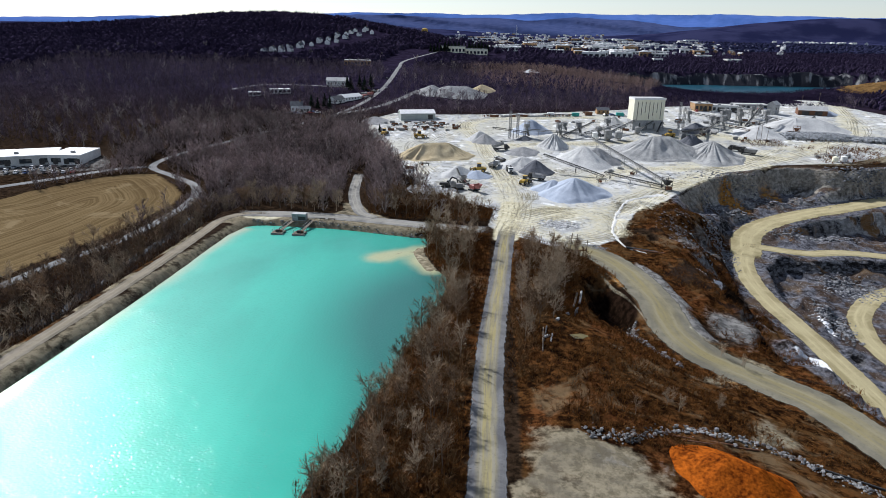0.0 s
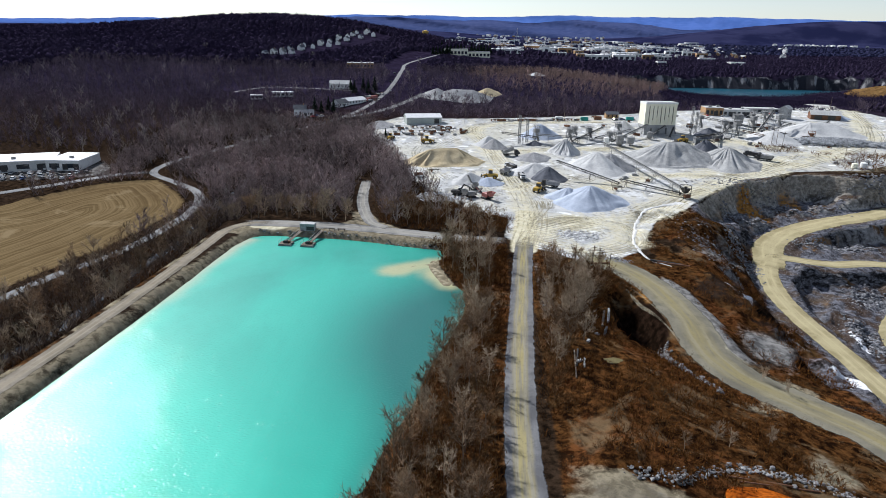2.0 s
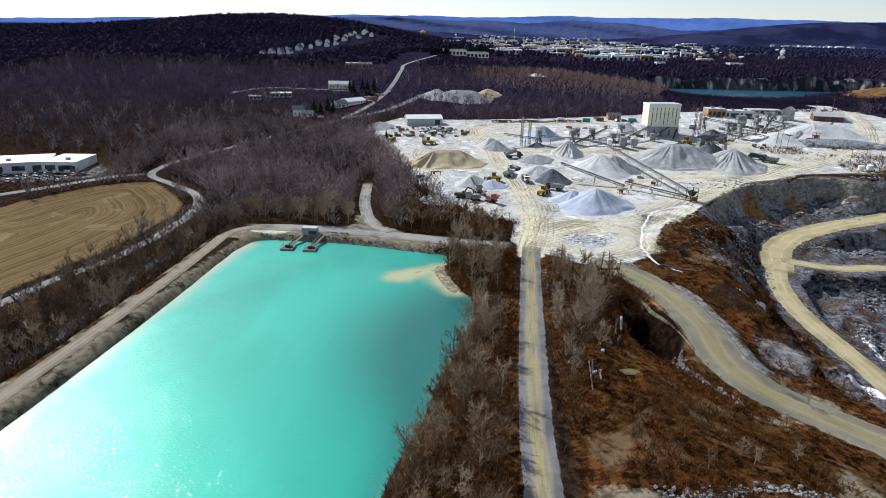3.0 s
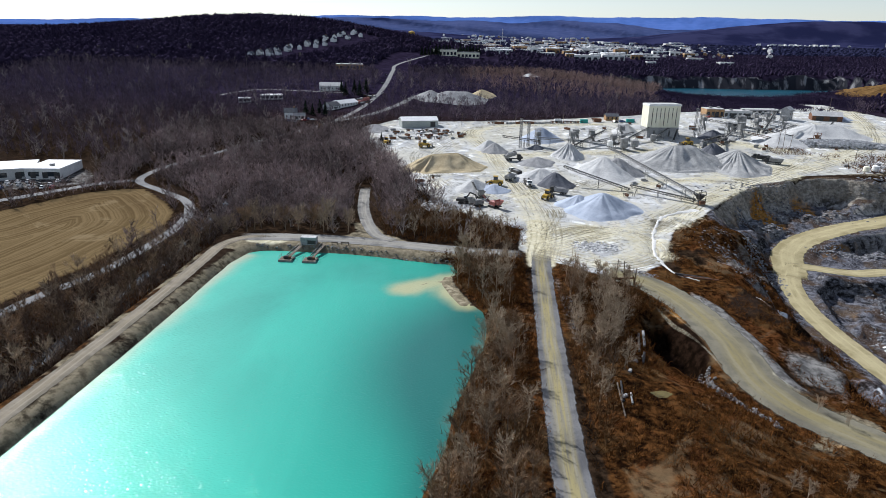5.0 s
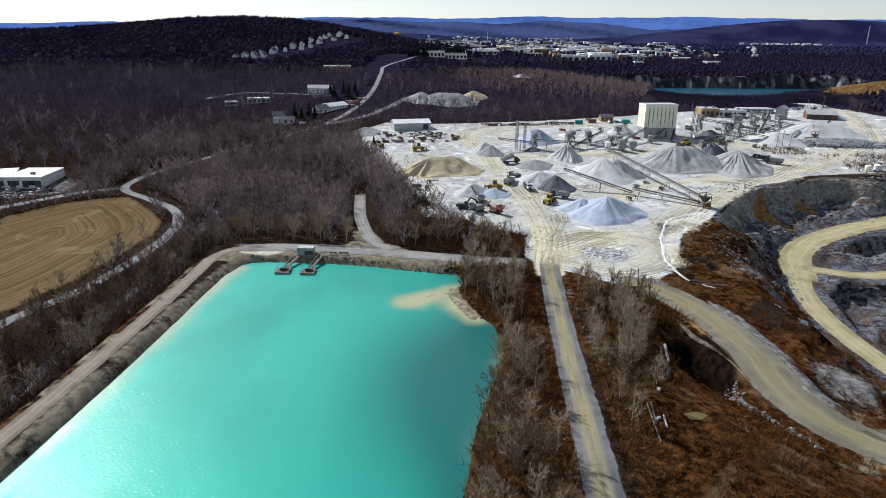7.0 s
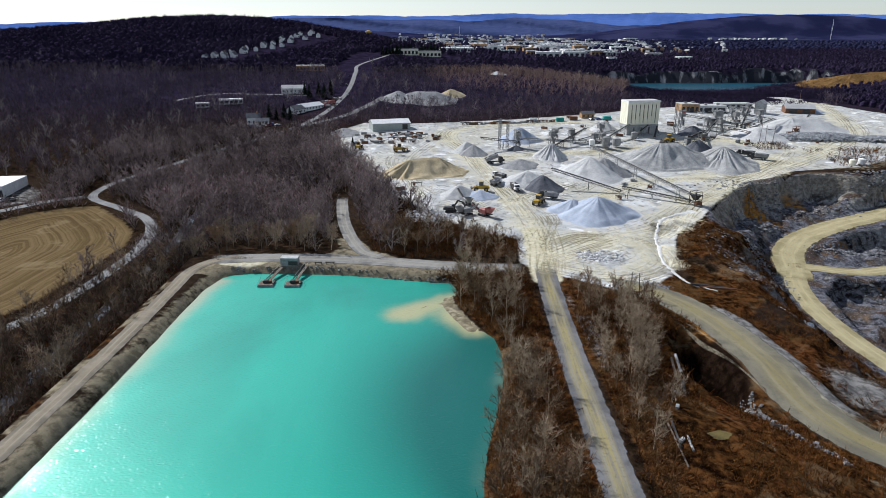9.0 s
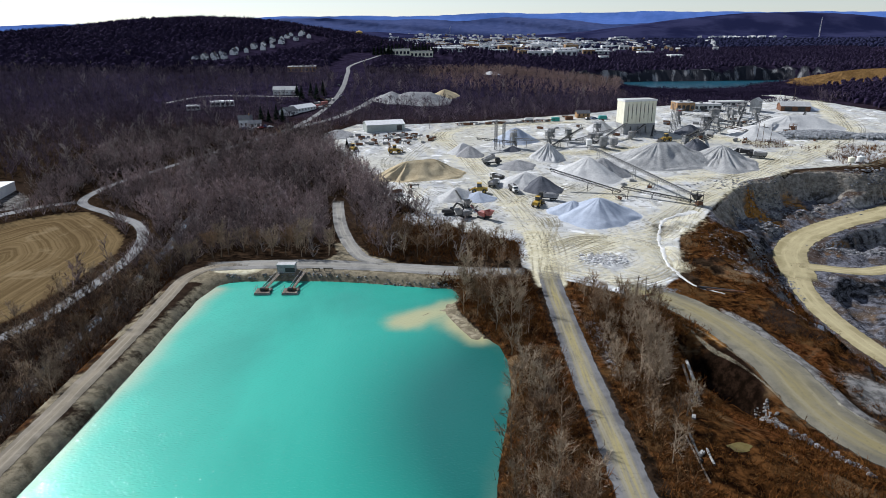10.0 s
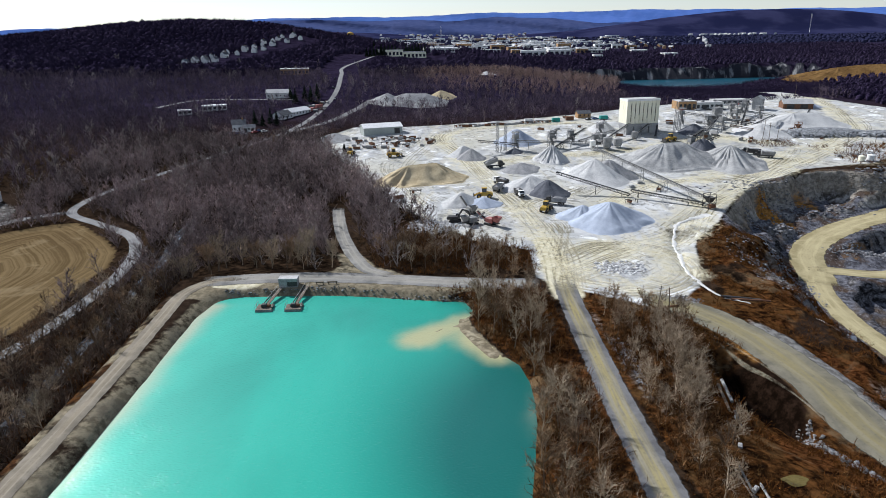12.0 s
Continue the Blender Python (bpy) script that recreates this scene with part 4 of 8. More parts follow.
def build_tracks():
    """Wheel ruts wandering along the lanes of the yard."""
    rng = np.random.default_rng(77)
    lanes = [[(24, 214), (27, 245), (24, 290), (16, 340), (6, 400), (-2, 450), (20, 476), (90, 478)], [(26, 226), (50, 245), (75, 262), (100, 296), (150, 344), (200, 382), (255, 440), (300, 560)],
             [(24, 222), (45, 213), (62, 226), (60, 245), (42, 250), (26, 236)], [(60, 300), (90, 330), (140, 340), (190, 392), (160, 420), (100, 395), (20, 380)],
             [(26, 240), (34, 270), (30, 300), (60, 330), (90, 385)], [(20, 300), (8, 285), (-8, 300), (-20, 330), (-30, 380), (-10, 440)], [(45, 202), (53, 199), (61, 181), (66, 162), (68, 149), (76, 137), (90, 122)]]
    vs, fs, base = [], [], 0
    for lane in lanes:
        line = rounded_line(lane, 2.0)
        tan = np.gradient(line, axis=0)
        tan /= np.linalg.norm(tan, axis=1)[:, None]
        side = np.stack([-tan[:, 1], tan[:, 0]], -1)
        run = np.arange(len(line))
        for k in range(7):
            off = rng.normal() * 3.2 + 2.5 * np.sin(run / rng.uniform(9, 25) + rng.uniform(0, 6))
            for gauge in (-1.0, 1.0):
                edges = []
                for w in (-0.28, 0.28):
                    p = line + side * (off + gauge + w)[:, None]
                    edges.append(np.column_stack([p, land_height(p[:, 0], p[:, 1]) + 0.05 + 0.004 * (k + gauge)]))
                n = len(line)
                i = np.arange(n - 1) + base
                vs.append(np.vstack(edges))
                fs.append(np.stack([i, i + n, i + n + 1, i + 1], -1)[:, ::-1])
                base += 2 * n
    return tagged(new("wheel_tracks", array_mesh("wheel_tracks", np.vstack(vs), np.vstack(fs), [RUTS], True)), "faint wheel tracks across the gravel yard", "wheel tracks", kind="stuff")


def build_creek():
    line = rounded_line(CREEK, 3.0)
    tan = np.gradient(line, axis=0)
    tan /= np.linalg.norm(tan, axis=1)[:, None]
    side = np.stack([-tan[:, 1], tan[:, 0]], -1)
    mid = land_height(line[:, 0], line[:, 1])
    n = len(line)
    taper = np.clip(np.minimum(np.arange(n), n - 1 - np.arange(n)) / 4.0, 0.05, 1)[:, None]
    verts = np.vstack([np.column_stack([line + side * w * taper, mid + 0.3]) for w in (-2.2, 2.2)])
    i = np.arange(n - 1)
    me = array_mesh("water_creek", verts, np.stack([i, i + n, i + n + 1, i + 1], -1)[:, ::-1], [CREEK_WATER], True)
    return tagged(new("water_creek", me), "narrow grey creek under bare trees", "water", kind="structure")


def build_runnel():
    """The frozen white wash running down to the pit."""
    line = rounded_line(CHANNEL, 1.2)
    tan = np.gradient(line, axis=0)
    tan /= np.linalg.norm(tan, axis=1)[:, None]
    side = np.stack([-tan[:, 1], tan[:, 0]], -1)
    n = len(line)
    run = np.arange(n)
    rows = []
    for w, lift in ((-1, 0.0), (-0.6, 0.16), (0.6, 0.16), (1, 0.0)):
        half = w * (0.8 + 0.25 * np.sin(run * 0.43) + 0.2 * np.sin(run * 1.13 + w) + 0.15 * np.sin(run * 2.1 + 3 * w) + 1.6 * np.exp(-run / 5.0)) * np.clip((n - 1 - run) / 8.0, 0.1, 1) * 0.8
        p = line + side * half[:, None]
        rows.append(np.column_stack([p, land_height(p[:, 0], p[:, 1]) + lift]))
    i = np.arange(4 * n).reshape(4, n)
    faces = np.stack([i[:-1, :-1], i[1:, :-1], i[1:, 1:], i[:-1, 1:]], -1).reshape(-1, 4)[:, ::-1]
    return tagged(new("ice_channel", array_mesh("ice_channel", np.vstack(rows), faces, [ICE], True)), "white frozen runnel between yard and pit", "ice", kind="structure")


def build_puddle(x, y, rx, ry):
    n = 28
    g = Geo()
    z = 5.26
    ring = [(x + rx * math.cos(a) * (1 + 0.15 * math.sin(3 * a) + 0.08 * math.sin(5 * a + 1)), y + ry * math.sin(a) * (1 + 0.12 * math.sin(2 * a)), z) for a in (2 * math.pi * k / n for k in range(n))]
    g.add(ring, [tuple(range(n))])
    return tagged(part("water_puddle", g, PUDDLE), "small ochre puddle on waste ground", "water", kind="structure")


build_tracks()
build_creek()
ICE = material("dirty_ice", (0.46, 0.45, 0.43), (0.74, 0.735, 0.72), 0.5, 0.7, 0.4, 0.1, 7)
build_runnel()
build_puddle(38.4, 128.4, 1.9, 1.3)
build_water("water_lake", LAKE, 0.0, WATER, "opaque turquoise settling pond with small ripples")
build_water("water_quarry", FAR_LAKE, -4.0, FAR_WATER, "dark teal water in a flooded quarry", 15.0)

# ---- surfaces of things ----
BLUESTONE = material("blue_gravel", (0.31, 0.35, 0.43), (0.45, 0.495, 0.58), 0.35, 0.95, 0.6, 0.25, 7)
GREYSTONE = material("grey_gravel", (0.20, 0.20, 0.21), (0.38, 0.38, 0.38), 0.25, 0.95, 0.6, 0.3, 7)
MIDSTONE = material("ash_gravel", (0.23, 0.232, 0.235), (0.44, 0.44, 0.435), 0.25, 0.95, 0.6, 0.3, 7)
PALESTONE = material("pale_gravel", (0.38, 0.38, 0.385), (0.58, 0.58, 0.57), 0.2, 0.95, 0.5, 0.25, 7)
DARKSTONE = material("dark_gravel", (0.075, 0.08, 0.095), (0.15, 0.155, 0.175), 0.3, 0.95, 0.5, 0.2, 8)
SAND = material("tan_sand", (0.37, 0.30, 0.19), (0.56, 0.475, 0.32), 0.22, 0.95, 0.6, 0.3, 7)
RUST_EARTH = material("rust_earth", (0.06, 0.012, 0.003), (0.40, 0.10, 0.010), 0.3, 0.95, 0.8, 0.3, 6)
OCHRE = material("ochre_spoil", (0.085, 0.048, 0.019), (0.20, 0.122, 0.05), 0.05, 0.95, 0.8, 2.0, 8)
STONE = material("broken_stone", (0.085, 0.084, 0.086), (0.32, 0.318, 0.32), 0.8, 0.95, 0.5, 0.1, 5, varied=0.6)
STONE_MASS = material("broken_stones", (0.075, 0.076, 0.084), (0.27, 0.272, 0.285), 0.5, 0.95, 0.5, 0.1, 5, islands=0.4)
PALE_ROCK = material("pale_broken_rock", (0.26, 0.26, 0.265), (0.56, 0.56, 0.56), 0.5, 0.95, 0.5, 0.1, 5, islands=0.4)
HEAP_ROCK = material("blasted_rock", (0.15, 0.158, 0.17), (0.34, 0.35, 0.365), 0.5, 0.95, 0.5, 0.1, 5, islands=0.35)
STEEL = material("dusty_steel", (0.16, 0.16, 0.165), (0.34, 0.34, 0.33), 0.6, 0.6, 0.1, 0.02, 8, 0.3)
DARK_STEEL = material("dark_steel", (0.035, 0.035, 0.037), (0.09, 0.085, 0.08), 0.6, 0.6, 0.1, 0.02, 8, 0.3)
RUSTY = material("rusty_steel", (0.10, 0.045, 0.025), (0.22, 0.11, 0.06), 0.8, 0.8, 0.2, 0.02, 8)
RUBBER = material("rubber", (0.018, 0.018, 0.019), (0.05, 0.05, 0.05), 1.5, 0.85, 0.3, 0.02, 6)
GLASS = material("dark_glass", (0.015, 0.02, 0.025), (0.03, 0.04, 0.05), 0.5, 0.08, 0.0, spec=0.6)
YELLOW = material("machine_yellow", (0.36, 0.22, 0.025), (0.52, 0.34, 0.06), 0.7, 0.5, 0.1, 0.02, 6)
RED = material("machine_red", (0.24, 0.06, 0.05), (0.44, 0.20, 0.18), 0.7, 0.5, 0.1, 0.02, 6)
WHITE = material("white_paint", (0.74, 0.74, 0.72), (0.86, 0.86, 0.84), 0.25, 0.55, 0.1, 0.02, 7)
CREAM = material("cream_cladding", (0.78, 0.75, 0.58), (0.88, 0.85, 0.70), 0.15, 0.6, 0.15, 0.03, 9)
CONCRETE = material("concrete", (0.25, 0.25, 0.25), (0.44, 0.44, 0.43), 0.2, 0.9, 0.3, 0.05, 8)
SAGE = material("sage_cladding", (0.30, 0.33, 0.31), (0.42, 0.45, 0.42), 0.2, 0.6, 0.1, 0.02, 9)
BRICK = material("brown_brick", (0.26, 0.15, 0.07), (0.42, 0.27, 0.14), 0.3, 0.9, 0.3, 0.03, 9)
SHINGLE = material("grey_shingle", (0.055, 0.06, 0.075), (0.13, 0.135, 0.15), 0.4, 0.9, 0.3, 0.03, 8, varied=0.3)
ROOF_GREY = material("flat_roof", (0.34, 0.34, 0.34), (0.52, 0.52, 0.52), 0.15, 0.9, 0.2, 0.03, 8)
ROOF_WHITE = material("white_roof", (0.62, 0.62, 0.63), (0.80, 0.80, 0.81), 0.12, 0.7, 0.1, 0.02, 8)
SIDING = material("pale_siding", (0.52, 0.52, 0.50), (0.72, 0.71, 0.68), 0.2, 0.7, 0.1, 0.02, 8, varied=0.18)
TEAL = material("teal_tarp", (0.02, 0.22, 0.20), (0.05, 0.34, 0.30), 0.5, 0.6, 0.2, 0.03, 6)
WOOD = material("weathered_wood", (0.11, 0.085, 0.065), (0.22, 0.18, 0.145), 0.8, 0.9, 0.3, 0.03, 7)
CAR_PAINT = [material(f"car_paint_{k}", c, tuple(1.15 * v for v in c), 0.5, 0.3, 0.0, spec=0.5) for k, c in
             (("white", (0.66, 0.66, 0.66)), ("silver", (0.36, 0.37, 0.38)), ("black", (0.02, 0.02, 0.022)), ("red", (0.32, 0.03, 0.03)), ("blue", (0.03, 0.06, 0.18)))]

# ---- stockpiles ----
def heap(name, x, y, radius, height, mat, label, category="gravel pile", ridge=(0.0, 0.0), rills=0.022, seed=1.0, squash=1.0, group="stockpiles of crushed stone"):
    """A tipped pile: a cone, or a ridge of the given length and turn, with slumped rills; it lies on the ground."""
    length, turn = ridge
    rx, ry = math.cos(radians(turn)) * length / 2, math.sin(radians(turn)) * length / 2
    n, rings = (110, 30) if rills > 0.04 else (72, 22)
    verts, faces = [], []
    for j in range(rings + 1):
        s = (j / rings) * 1.12
        for i in range(n):
            a = 2 * math.pi * i / n
            ca, sa = math.cos(a), math.sin(a) * squash
            k = 1 + 0.10 * math.sin(2 * a + seed * 2.1) + 0.07 * math.sin(3 * a + seed * 5.0) + 0.04 * math.sin(7 * a + seed)
            along = max(-1.0, min(1.0, (ca * rx + sa * ry) * 3 / max(0.1, length / 2) ** 1 / max(1e-6, math.hypot(rx, ry)) * max(0.1, length / 2))) if length else 0.0
            px, py = x + ca * radius * s * k + rx * along, y + sa * radius * s * k + ry * along
            verts.append((px, py, s, a))
    arr = np.array(verts)
    s, a = arr[:, 2], arr[:, 3]
    prof = np.where(s < 1, 1 - s, 0) + 0.05 * np.exp(-((s - 0.95) / 0.13) ** 2) - 0.06 * np.exp(-(s / 0.10) ** 2)
    rill = min(rills, 0.03) * s * (1.15 - s) * 2.2 * (np.sin(a * 13 + seed * 9 + 1.5 * np.sin(s * 4 + a * 3)) + 0.7 * np.sin(a * 29 + seed * 3 + 2 * s))
    lump = 0.05 * rough_noise(arr[:, 0], arr[:, 1], 5.0, seed) * np.minimum(s * 3, 1)
    if rills > 0.04:
        dug = abs(rough_noise(6 * np.cos(a) + 0.8 * s, 6 * np.sin(a) - 0.7 * s, 1.9, seed + 2.0))
        lump = lump - 0.13 * np.clip(0.22 - dug, 0, 1) / 0.22 * np.minimum(s * 2.5, 1) * (s < 0.95)
    z0 = land_height(arr[:, 0], arr[:, 1])
    z = z0 + height * np.maximum(prof + rill + lump * (s < 1.02), 0) - np.where(s > 1.03, 0.25, 0.0)
    i = np.arange((rings + 1) * n).reshape(rings + 1, n)
    j = np.roll(i, -1, axis=1)
    faces = np.stack([i[:-1], i[1:], j[1:], j[:-1]], -1).reshape(-1, 4)
    base = np.array([x, y, ground_at(x, y)])
    me = array_mesh(name, np.column_stack([arr[:, :2], z]) - base, faces, [mat], True)
    ob = new(name, me)
    ob.location = base
    return tagged(ob, label, category, group)


heap("stockpile", -14, 348, 15.0, 8.0, SAND, "broad tan sand pile with a scooped face", "sand pile", (12, 10), 0.06, 1.0, 0.85)
heap("stockpile", 13.0, 390, 8.0, 5.3, GREYSTONE, "small cone of grey crushed stone", seed=2)
heap("stockpile", 9.5, 399, 8.2, 5.2, PALESTONE, "small pale gravel cone beside a grey one", seed=3)
heap("stockpile", 42.2, 424, 12.0, 8.6, BLUESTONE, "tall blue-grey gravel cone under a conveyor", seed=4)
heap("stockpile", 53.6, 379, 9.5, 8.4, PALESTONE, "pale gravel cone with a steep cut face", seed=5, rills=0.06)
heap("stockpile", 34.8, 361, 9.5, 3.6, GREYSTONE, "low flat heap of grey stone", seed=6)
heap("stockpile", 33.6, 327, 12.0, 6.0, PALESTONE, "pale gravel cone merging into a dark one", seed=7)
heap("stockpile", 39.6, 318.5, 9.3, 6.2, DARKSTONE, "smooth dark grey cone of fine stone", seed=8, rills=0.02)
heap("stockpile", 54.1, 277.5, 15.2, 7.6, BLUESTONE, "large blue-grey gravel cone near the junction", seed=9, rills=0.03)
heap("stockpile", 45.3, 281.5, 8.5, 5.2, BLUESTONE, "smaller blue-grey shoulder of a gravel pile", seed=10)
heap("stockpile", 66.5, 344.5, 16.0, 8.8, PALESTONE, "white dusty gravel cone below the long conveyor", seed=11)
heap("stockpile", 73.5, 346, 13.5, 8.0, GREYSTONE, "grey gravel pile against a white one", seed=12)
heap("stockpile", 112, 368, 21.0, 10.4, MIDSTONE, "long grey stockpile with a sharp ridge and gullies", ridge=(9, 8), rills=0.075, seed=13)
heap("stockpile", 139, 363, 18.5, 9.4, MIDSTONE, "rilled ash-grey stockpile beside a long one", rills=0.075, seed=14)
heap("stockpile", 132, 378, 13.0, 9.8, DARKSTONE, "dark cone behind the long stockpile", seed=15)
heap("stockpile", 226, 450, 20.0, 7.4, PALESTONE, "broad white stockpile of fine stone", ridge=(14, 12), seed=16, rills=0.03)
heap("stockpile", 187, 424, 16.0, 6.4, PALESTONE, "pale dusty gravel heap near the crusher", seed=17)
heap("stockpile", 1.5, 304.5, 8.0, 4.6, PALESTONE, "white heap of fines by the mobile crusher", seed=18)
heap("stockpile", 10.3, 302, 6.8, 3.0, BLUESTONE, "small blue-grey heap by the mobile crusher", seed=19)
heap("stockpile", -67, 457, 10.5, 3.8, GREYSTONE, "low grey heap beside the metal shed", seed=20)
heap("stockpile", 37.5, 399, 4.8, 2.6, DARKSTONE, "little dark heap under a conveyor frame", seed=21)
heap("stockpile", 267, 518, 10.5, 5.0, BLUESTONE, "blue-grey heap by an open shed", seed=22)
heap("stockpile", 99, 447, 9.0, 7.0, PALESTONE, "pale heap behind the storage silo", seed=23)
heap("stockpile", 150, 432, 9.0, 5.5, DARKSTONE, "dark heap behind the storage silo", seed=24)
heap("stockpile", -15, 584, 17.0, 8.0, GREYSTONE, "grey stockpile in a clearing of the woods", ridge=(16, 0), seed=25)
heap("stockpile", -38, 588, 15.0, 7.5, GREYSTONE, "blue-grey stockpile in a clearing of the woods", seed=26)
heap("stockpile", 6, 602, 12.0, 6.0, SAND, "yellow sand pile in a clearing of the woods", "sand pile", seed=27)
heap("stockpile", 55, 695, 8.0, 3.0, PALESTONE, "pale spoil heap on a wooded rise", seed=28)
heap("spoil_mound", 58.3, 84.5, 8.4, 3.9, RUST_EARTH, "rust-orange earth pile on a bare pad", "earth pile", (4, -20), 0.018, 29.0, 0.75, group="spoil heaps")
heap("spoil_bank", 560, 890, 70.0, 11.0, OCHRE, "large ochre spoil bank beyond the quarry water", "earth bank", (60, 5), 0.05, 32.0, 0.6, group="spoil heaps")


# ---- conveyors ----
def conveyor(p, q, label, width=1.1, depth=1.0, feet=(), belt_mat=None, steel=None):
    """A belt conveyor on a lattice frame from tail p to head q; feet: places along it with trestles."""
    p, q = Vector(p), Vector(q)
    steel = steel or STEEL
    ob = thing("conveyor", Matrix.Translation(p), label, "conveyor", "belt conveyors")
    d = q - p
    t = d.normalized()
    side = t.cross(Vector((0, 0, 1))).normalized()
    up = side.cross(t)
    bays = max(4, int(d.length / 2.0))
    for sgn in (-1, 1):
        g = Geo()
        o = side * sgn * width / 2
        g.beam(o, d + o, 0.14)
        g.beam(o + up * depth, d + o + up * depth, 0.14)
        for k in range(bays):
            a, b = d * (k / bays), d * ((k + 1) / bays)
            g.beam(a + o, a + o + up * depth, 0.09)
            g.beam(a + o + (up * depth if k % 2 else Vector()), b + o + (Vector() if k % 2 else up * depth), 0.08)
        part("side_truss", g, steel, ob)
    g = Geo()
    g.beam(up * depth * 0.9, d + up * depth * 0.9, width * 0.86, 0.10)
    part("belt", g, belt_mat or RUBBER, ob, "dusty rubber belt")
    for o in (Vector(), d):
        g = Geo()
        g.tube(o + up * depth * 0.75 - side * width * 0.6, o + up * depth * 0.75 + side * width * 0.6, 0.32, n=10)
        part("pulley", g, DARK_STEEL, ob)
    g = Geo()
    for k in range(0, bays, 1):
        a = d * (k + 0.5) / bays
        g.tube(a + up * (depth * 0.9 - 0.16) - side * width * 0.5, a + up * (depth * 0.9 - 0.16) + side * width * 0.5, 0.07, n=5)
    tagged(part("rollers", g, DARK_STEEL, ob), kind="stuff")
    for u in feet:
        a = d * u
        top = p + a
        gz = ground_at(top.x, top.y) - 0.2 - p.z
        for sgn in (-1, 1):
            part("leg", Geo().beam(a + side * sgn * width / 2, Vector((a.x, a.y, gz)) + side * sgn * (width / 2 + 0.5), 0.16), steel, ob)
        hgt = a.z - gz
        if hgt > 2:
            part("brace", Geo().beam(Vector((a.x, a.y, gz + hgt * 0.15)) - side * (width / 2 + 0.4), Vector((a.x, a.y, a.z - 0.2)) + side * width / 2, 0.09), steel, ob)
            part("cross_bar", Geo().beam(Vector((a.x, a.y, gz + hgt * 0.5)) - side * (width / 2 + 0.25), Vector((a.x, a.y, gz + hgt * 0.5)) + side * (width / 2 + 0.25), 0.1), steel, ob)
    return ob


def hopper(x, y, label, w=3.0, h=4.0, mat=None):
    ob = thing("feed_hopper", standing(x, y, 20), label, "hopper")
    g = Geo()
    g.add([(-w / 2, -w / 2, h), (w / 2, -w / 2, h), (w / 2, w / 2, h), (-w / 2, w / 2, h), (-w / 5, -w / 5, h * 0.5), (w / 5, -w / 5, h * 0.5), (w / 5, w / 5, h * 0.5), (-w / 5, w / 5, h * 0.5)],
          [(0, 1, 5, 4), (1, 2, 6, 5), (2, 3, 7, 6), (3, 0, 4, 7), (4, 5, 6, 7)])
    part("bin", g, mat or DARK_STEEL, ob)
    for sx in (-1, 1):
        for sy in (-1, 1):
            g = Geo().beam((sx * w / 2, sy * w / 2, -0.2), (sx * w / 2, sy * w / 2, h + 1.4), 0.2)
            part("post", g, mat or DARK_STEEL, ob)
    g = Geo()
    for z in (0.6, h * 0.5, h + 1.3):
        for sgn in (-1, 1):
            g.beam((-w / 2, sgn * w / 2, z), (w / 2, sgn * w / 2, z), 0.14)
            g.beam((sgn * w / 2, -w / 2, z), (sgn * w / 2, w / 2, z), 0.14)
    g.beam((-w / 2, -w / 2, 0.6), (w / 2, -w / 2, h * 0.5), 0.1)
    part("bracing", g, mat or DARK_STEEL, ob)
    g = Geo().box(-w * 0.4, w * 0.4, -w * 0.7, -w * 0.2, 0.4, 1.8, chamfer=0.08)
    part("drive_box", g, RUSTY, ob)
    return ob


conveyor((97.0, 291.5, 5.5), (74.5, 377.0, 11.5), "long pale inclined belt conveyor on thin trestles", feet=(0.12, 0.3, 0.5, 0.7, 0.88), steel=STEEL)
conveyor((72.0, 309.5, 3.2), (43.5, 320.5, 10.8), "inclined stacking conveyor over a dark cone", feet=(0.1, 0.45), steel=DARK_STEEL)
conveyor((96.0, 292.0, 3.2), (72.5, 308.5, 5.2), "low dark feed conveyor from a hopper", feet=(0.2, 0.55, 0.9), steel=DARK_STEEL)
conveyor((39.0, 403.0, 9.5), (17.5, 397.5, 12.6), "short stacking conveyor above a grey cone", feet=(0.05, 0.4), steel=DARK_STEEL)
conveyor((86.0, 404.0, 9.0), (39.0, 405.0, 11.0), "long level conveyor between plant towers", feet=(0.1, 0.35, 0.6, 0.85), steel=STEEL)
conveyor((124.0, 385.0, 7.0), (140.0, 377.0, 16.0), "dark stacking conveyor above a stockpile", feet=(0.2, 0.6), steel=DARK_STEEL)
conveyor((160.0, 440.0, 10.5), (126.0, 376.0, 16.5), "dark stacking conveyor from the crushing plant", feet=(0.2, 0.5, 0.75), steel=DARK_STEEL)
conveyor((86.0, 405.0, 8.5), (112.0, 434.0, 15.5), "inclined conveyor feeding the storage silo", feet=(0.2, 0.55, 0.85))
conveyor((112.0, 424.0, 9.6), (122.0, 431.0, 15.0), "short inclined conveyor below the storage silo", feet=(0.15, 0.6))
conveyor((123.0, 421.0, 9.6), (128.0, 433.0, 14.0), "short inclined conveyor below the storage silo", feet=(0.15, 0.6))
conveyor((205.0, 440.0, 10.5), (150.0, 455.0, 19.0), "dark inclined conveyor beside the crusher", feet=(0.15, 0.4, 0.7), steel=DARK_STEEL)
conveyor((188.0, 450.0, 11.0), (215.0, 497.0, 20.0), "pale inclined conveyor up to the crusher house", feet=(0.2, 0.5, 0.8))
conveyor((228.0, 462.0, 12.0), (196.0, 476.0, 17.5), "dusty conveyor beside the crusher house", feet=(0.2, 0.6))
conveyor((176.0, 428.0, 10.0), (206.0, 446.0, 17.0), "short dusty conveyor in the crushing plant", feet=(0.2, 0.6))
conveyor((150.0, 418.0, 9.5), (172.0, 448.0, 16.0), "grey inclined conveyor in the crushing plant", feet=(0.2, 0.6))
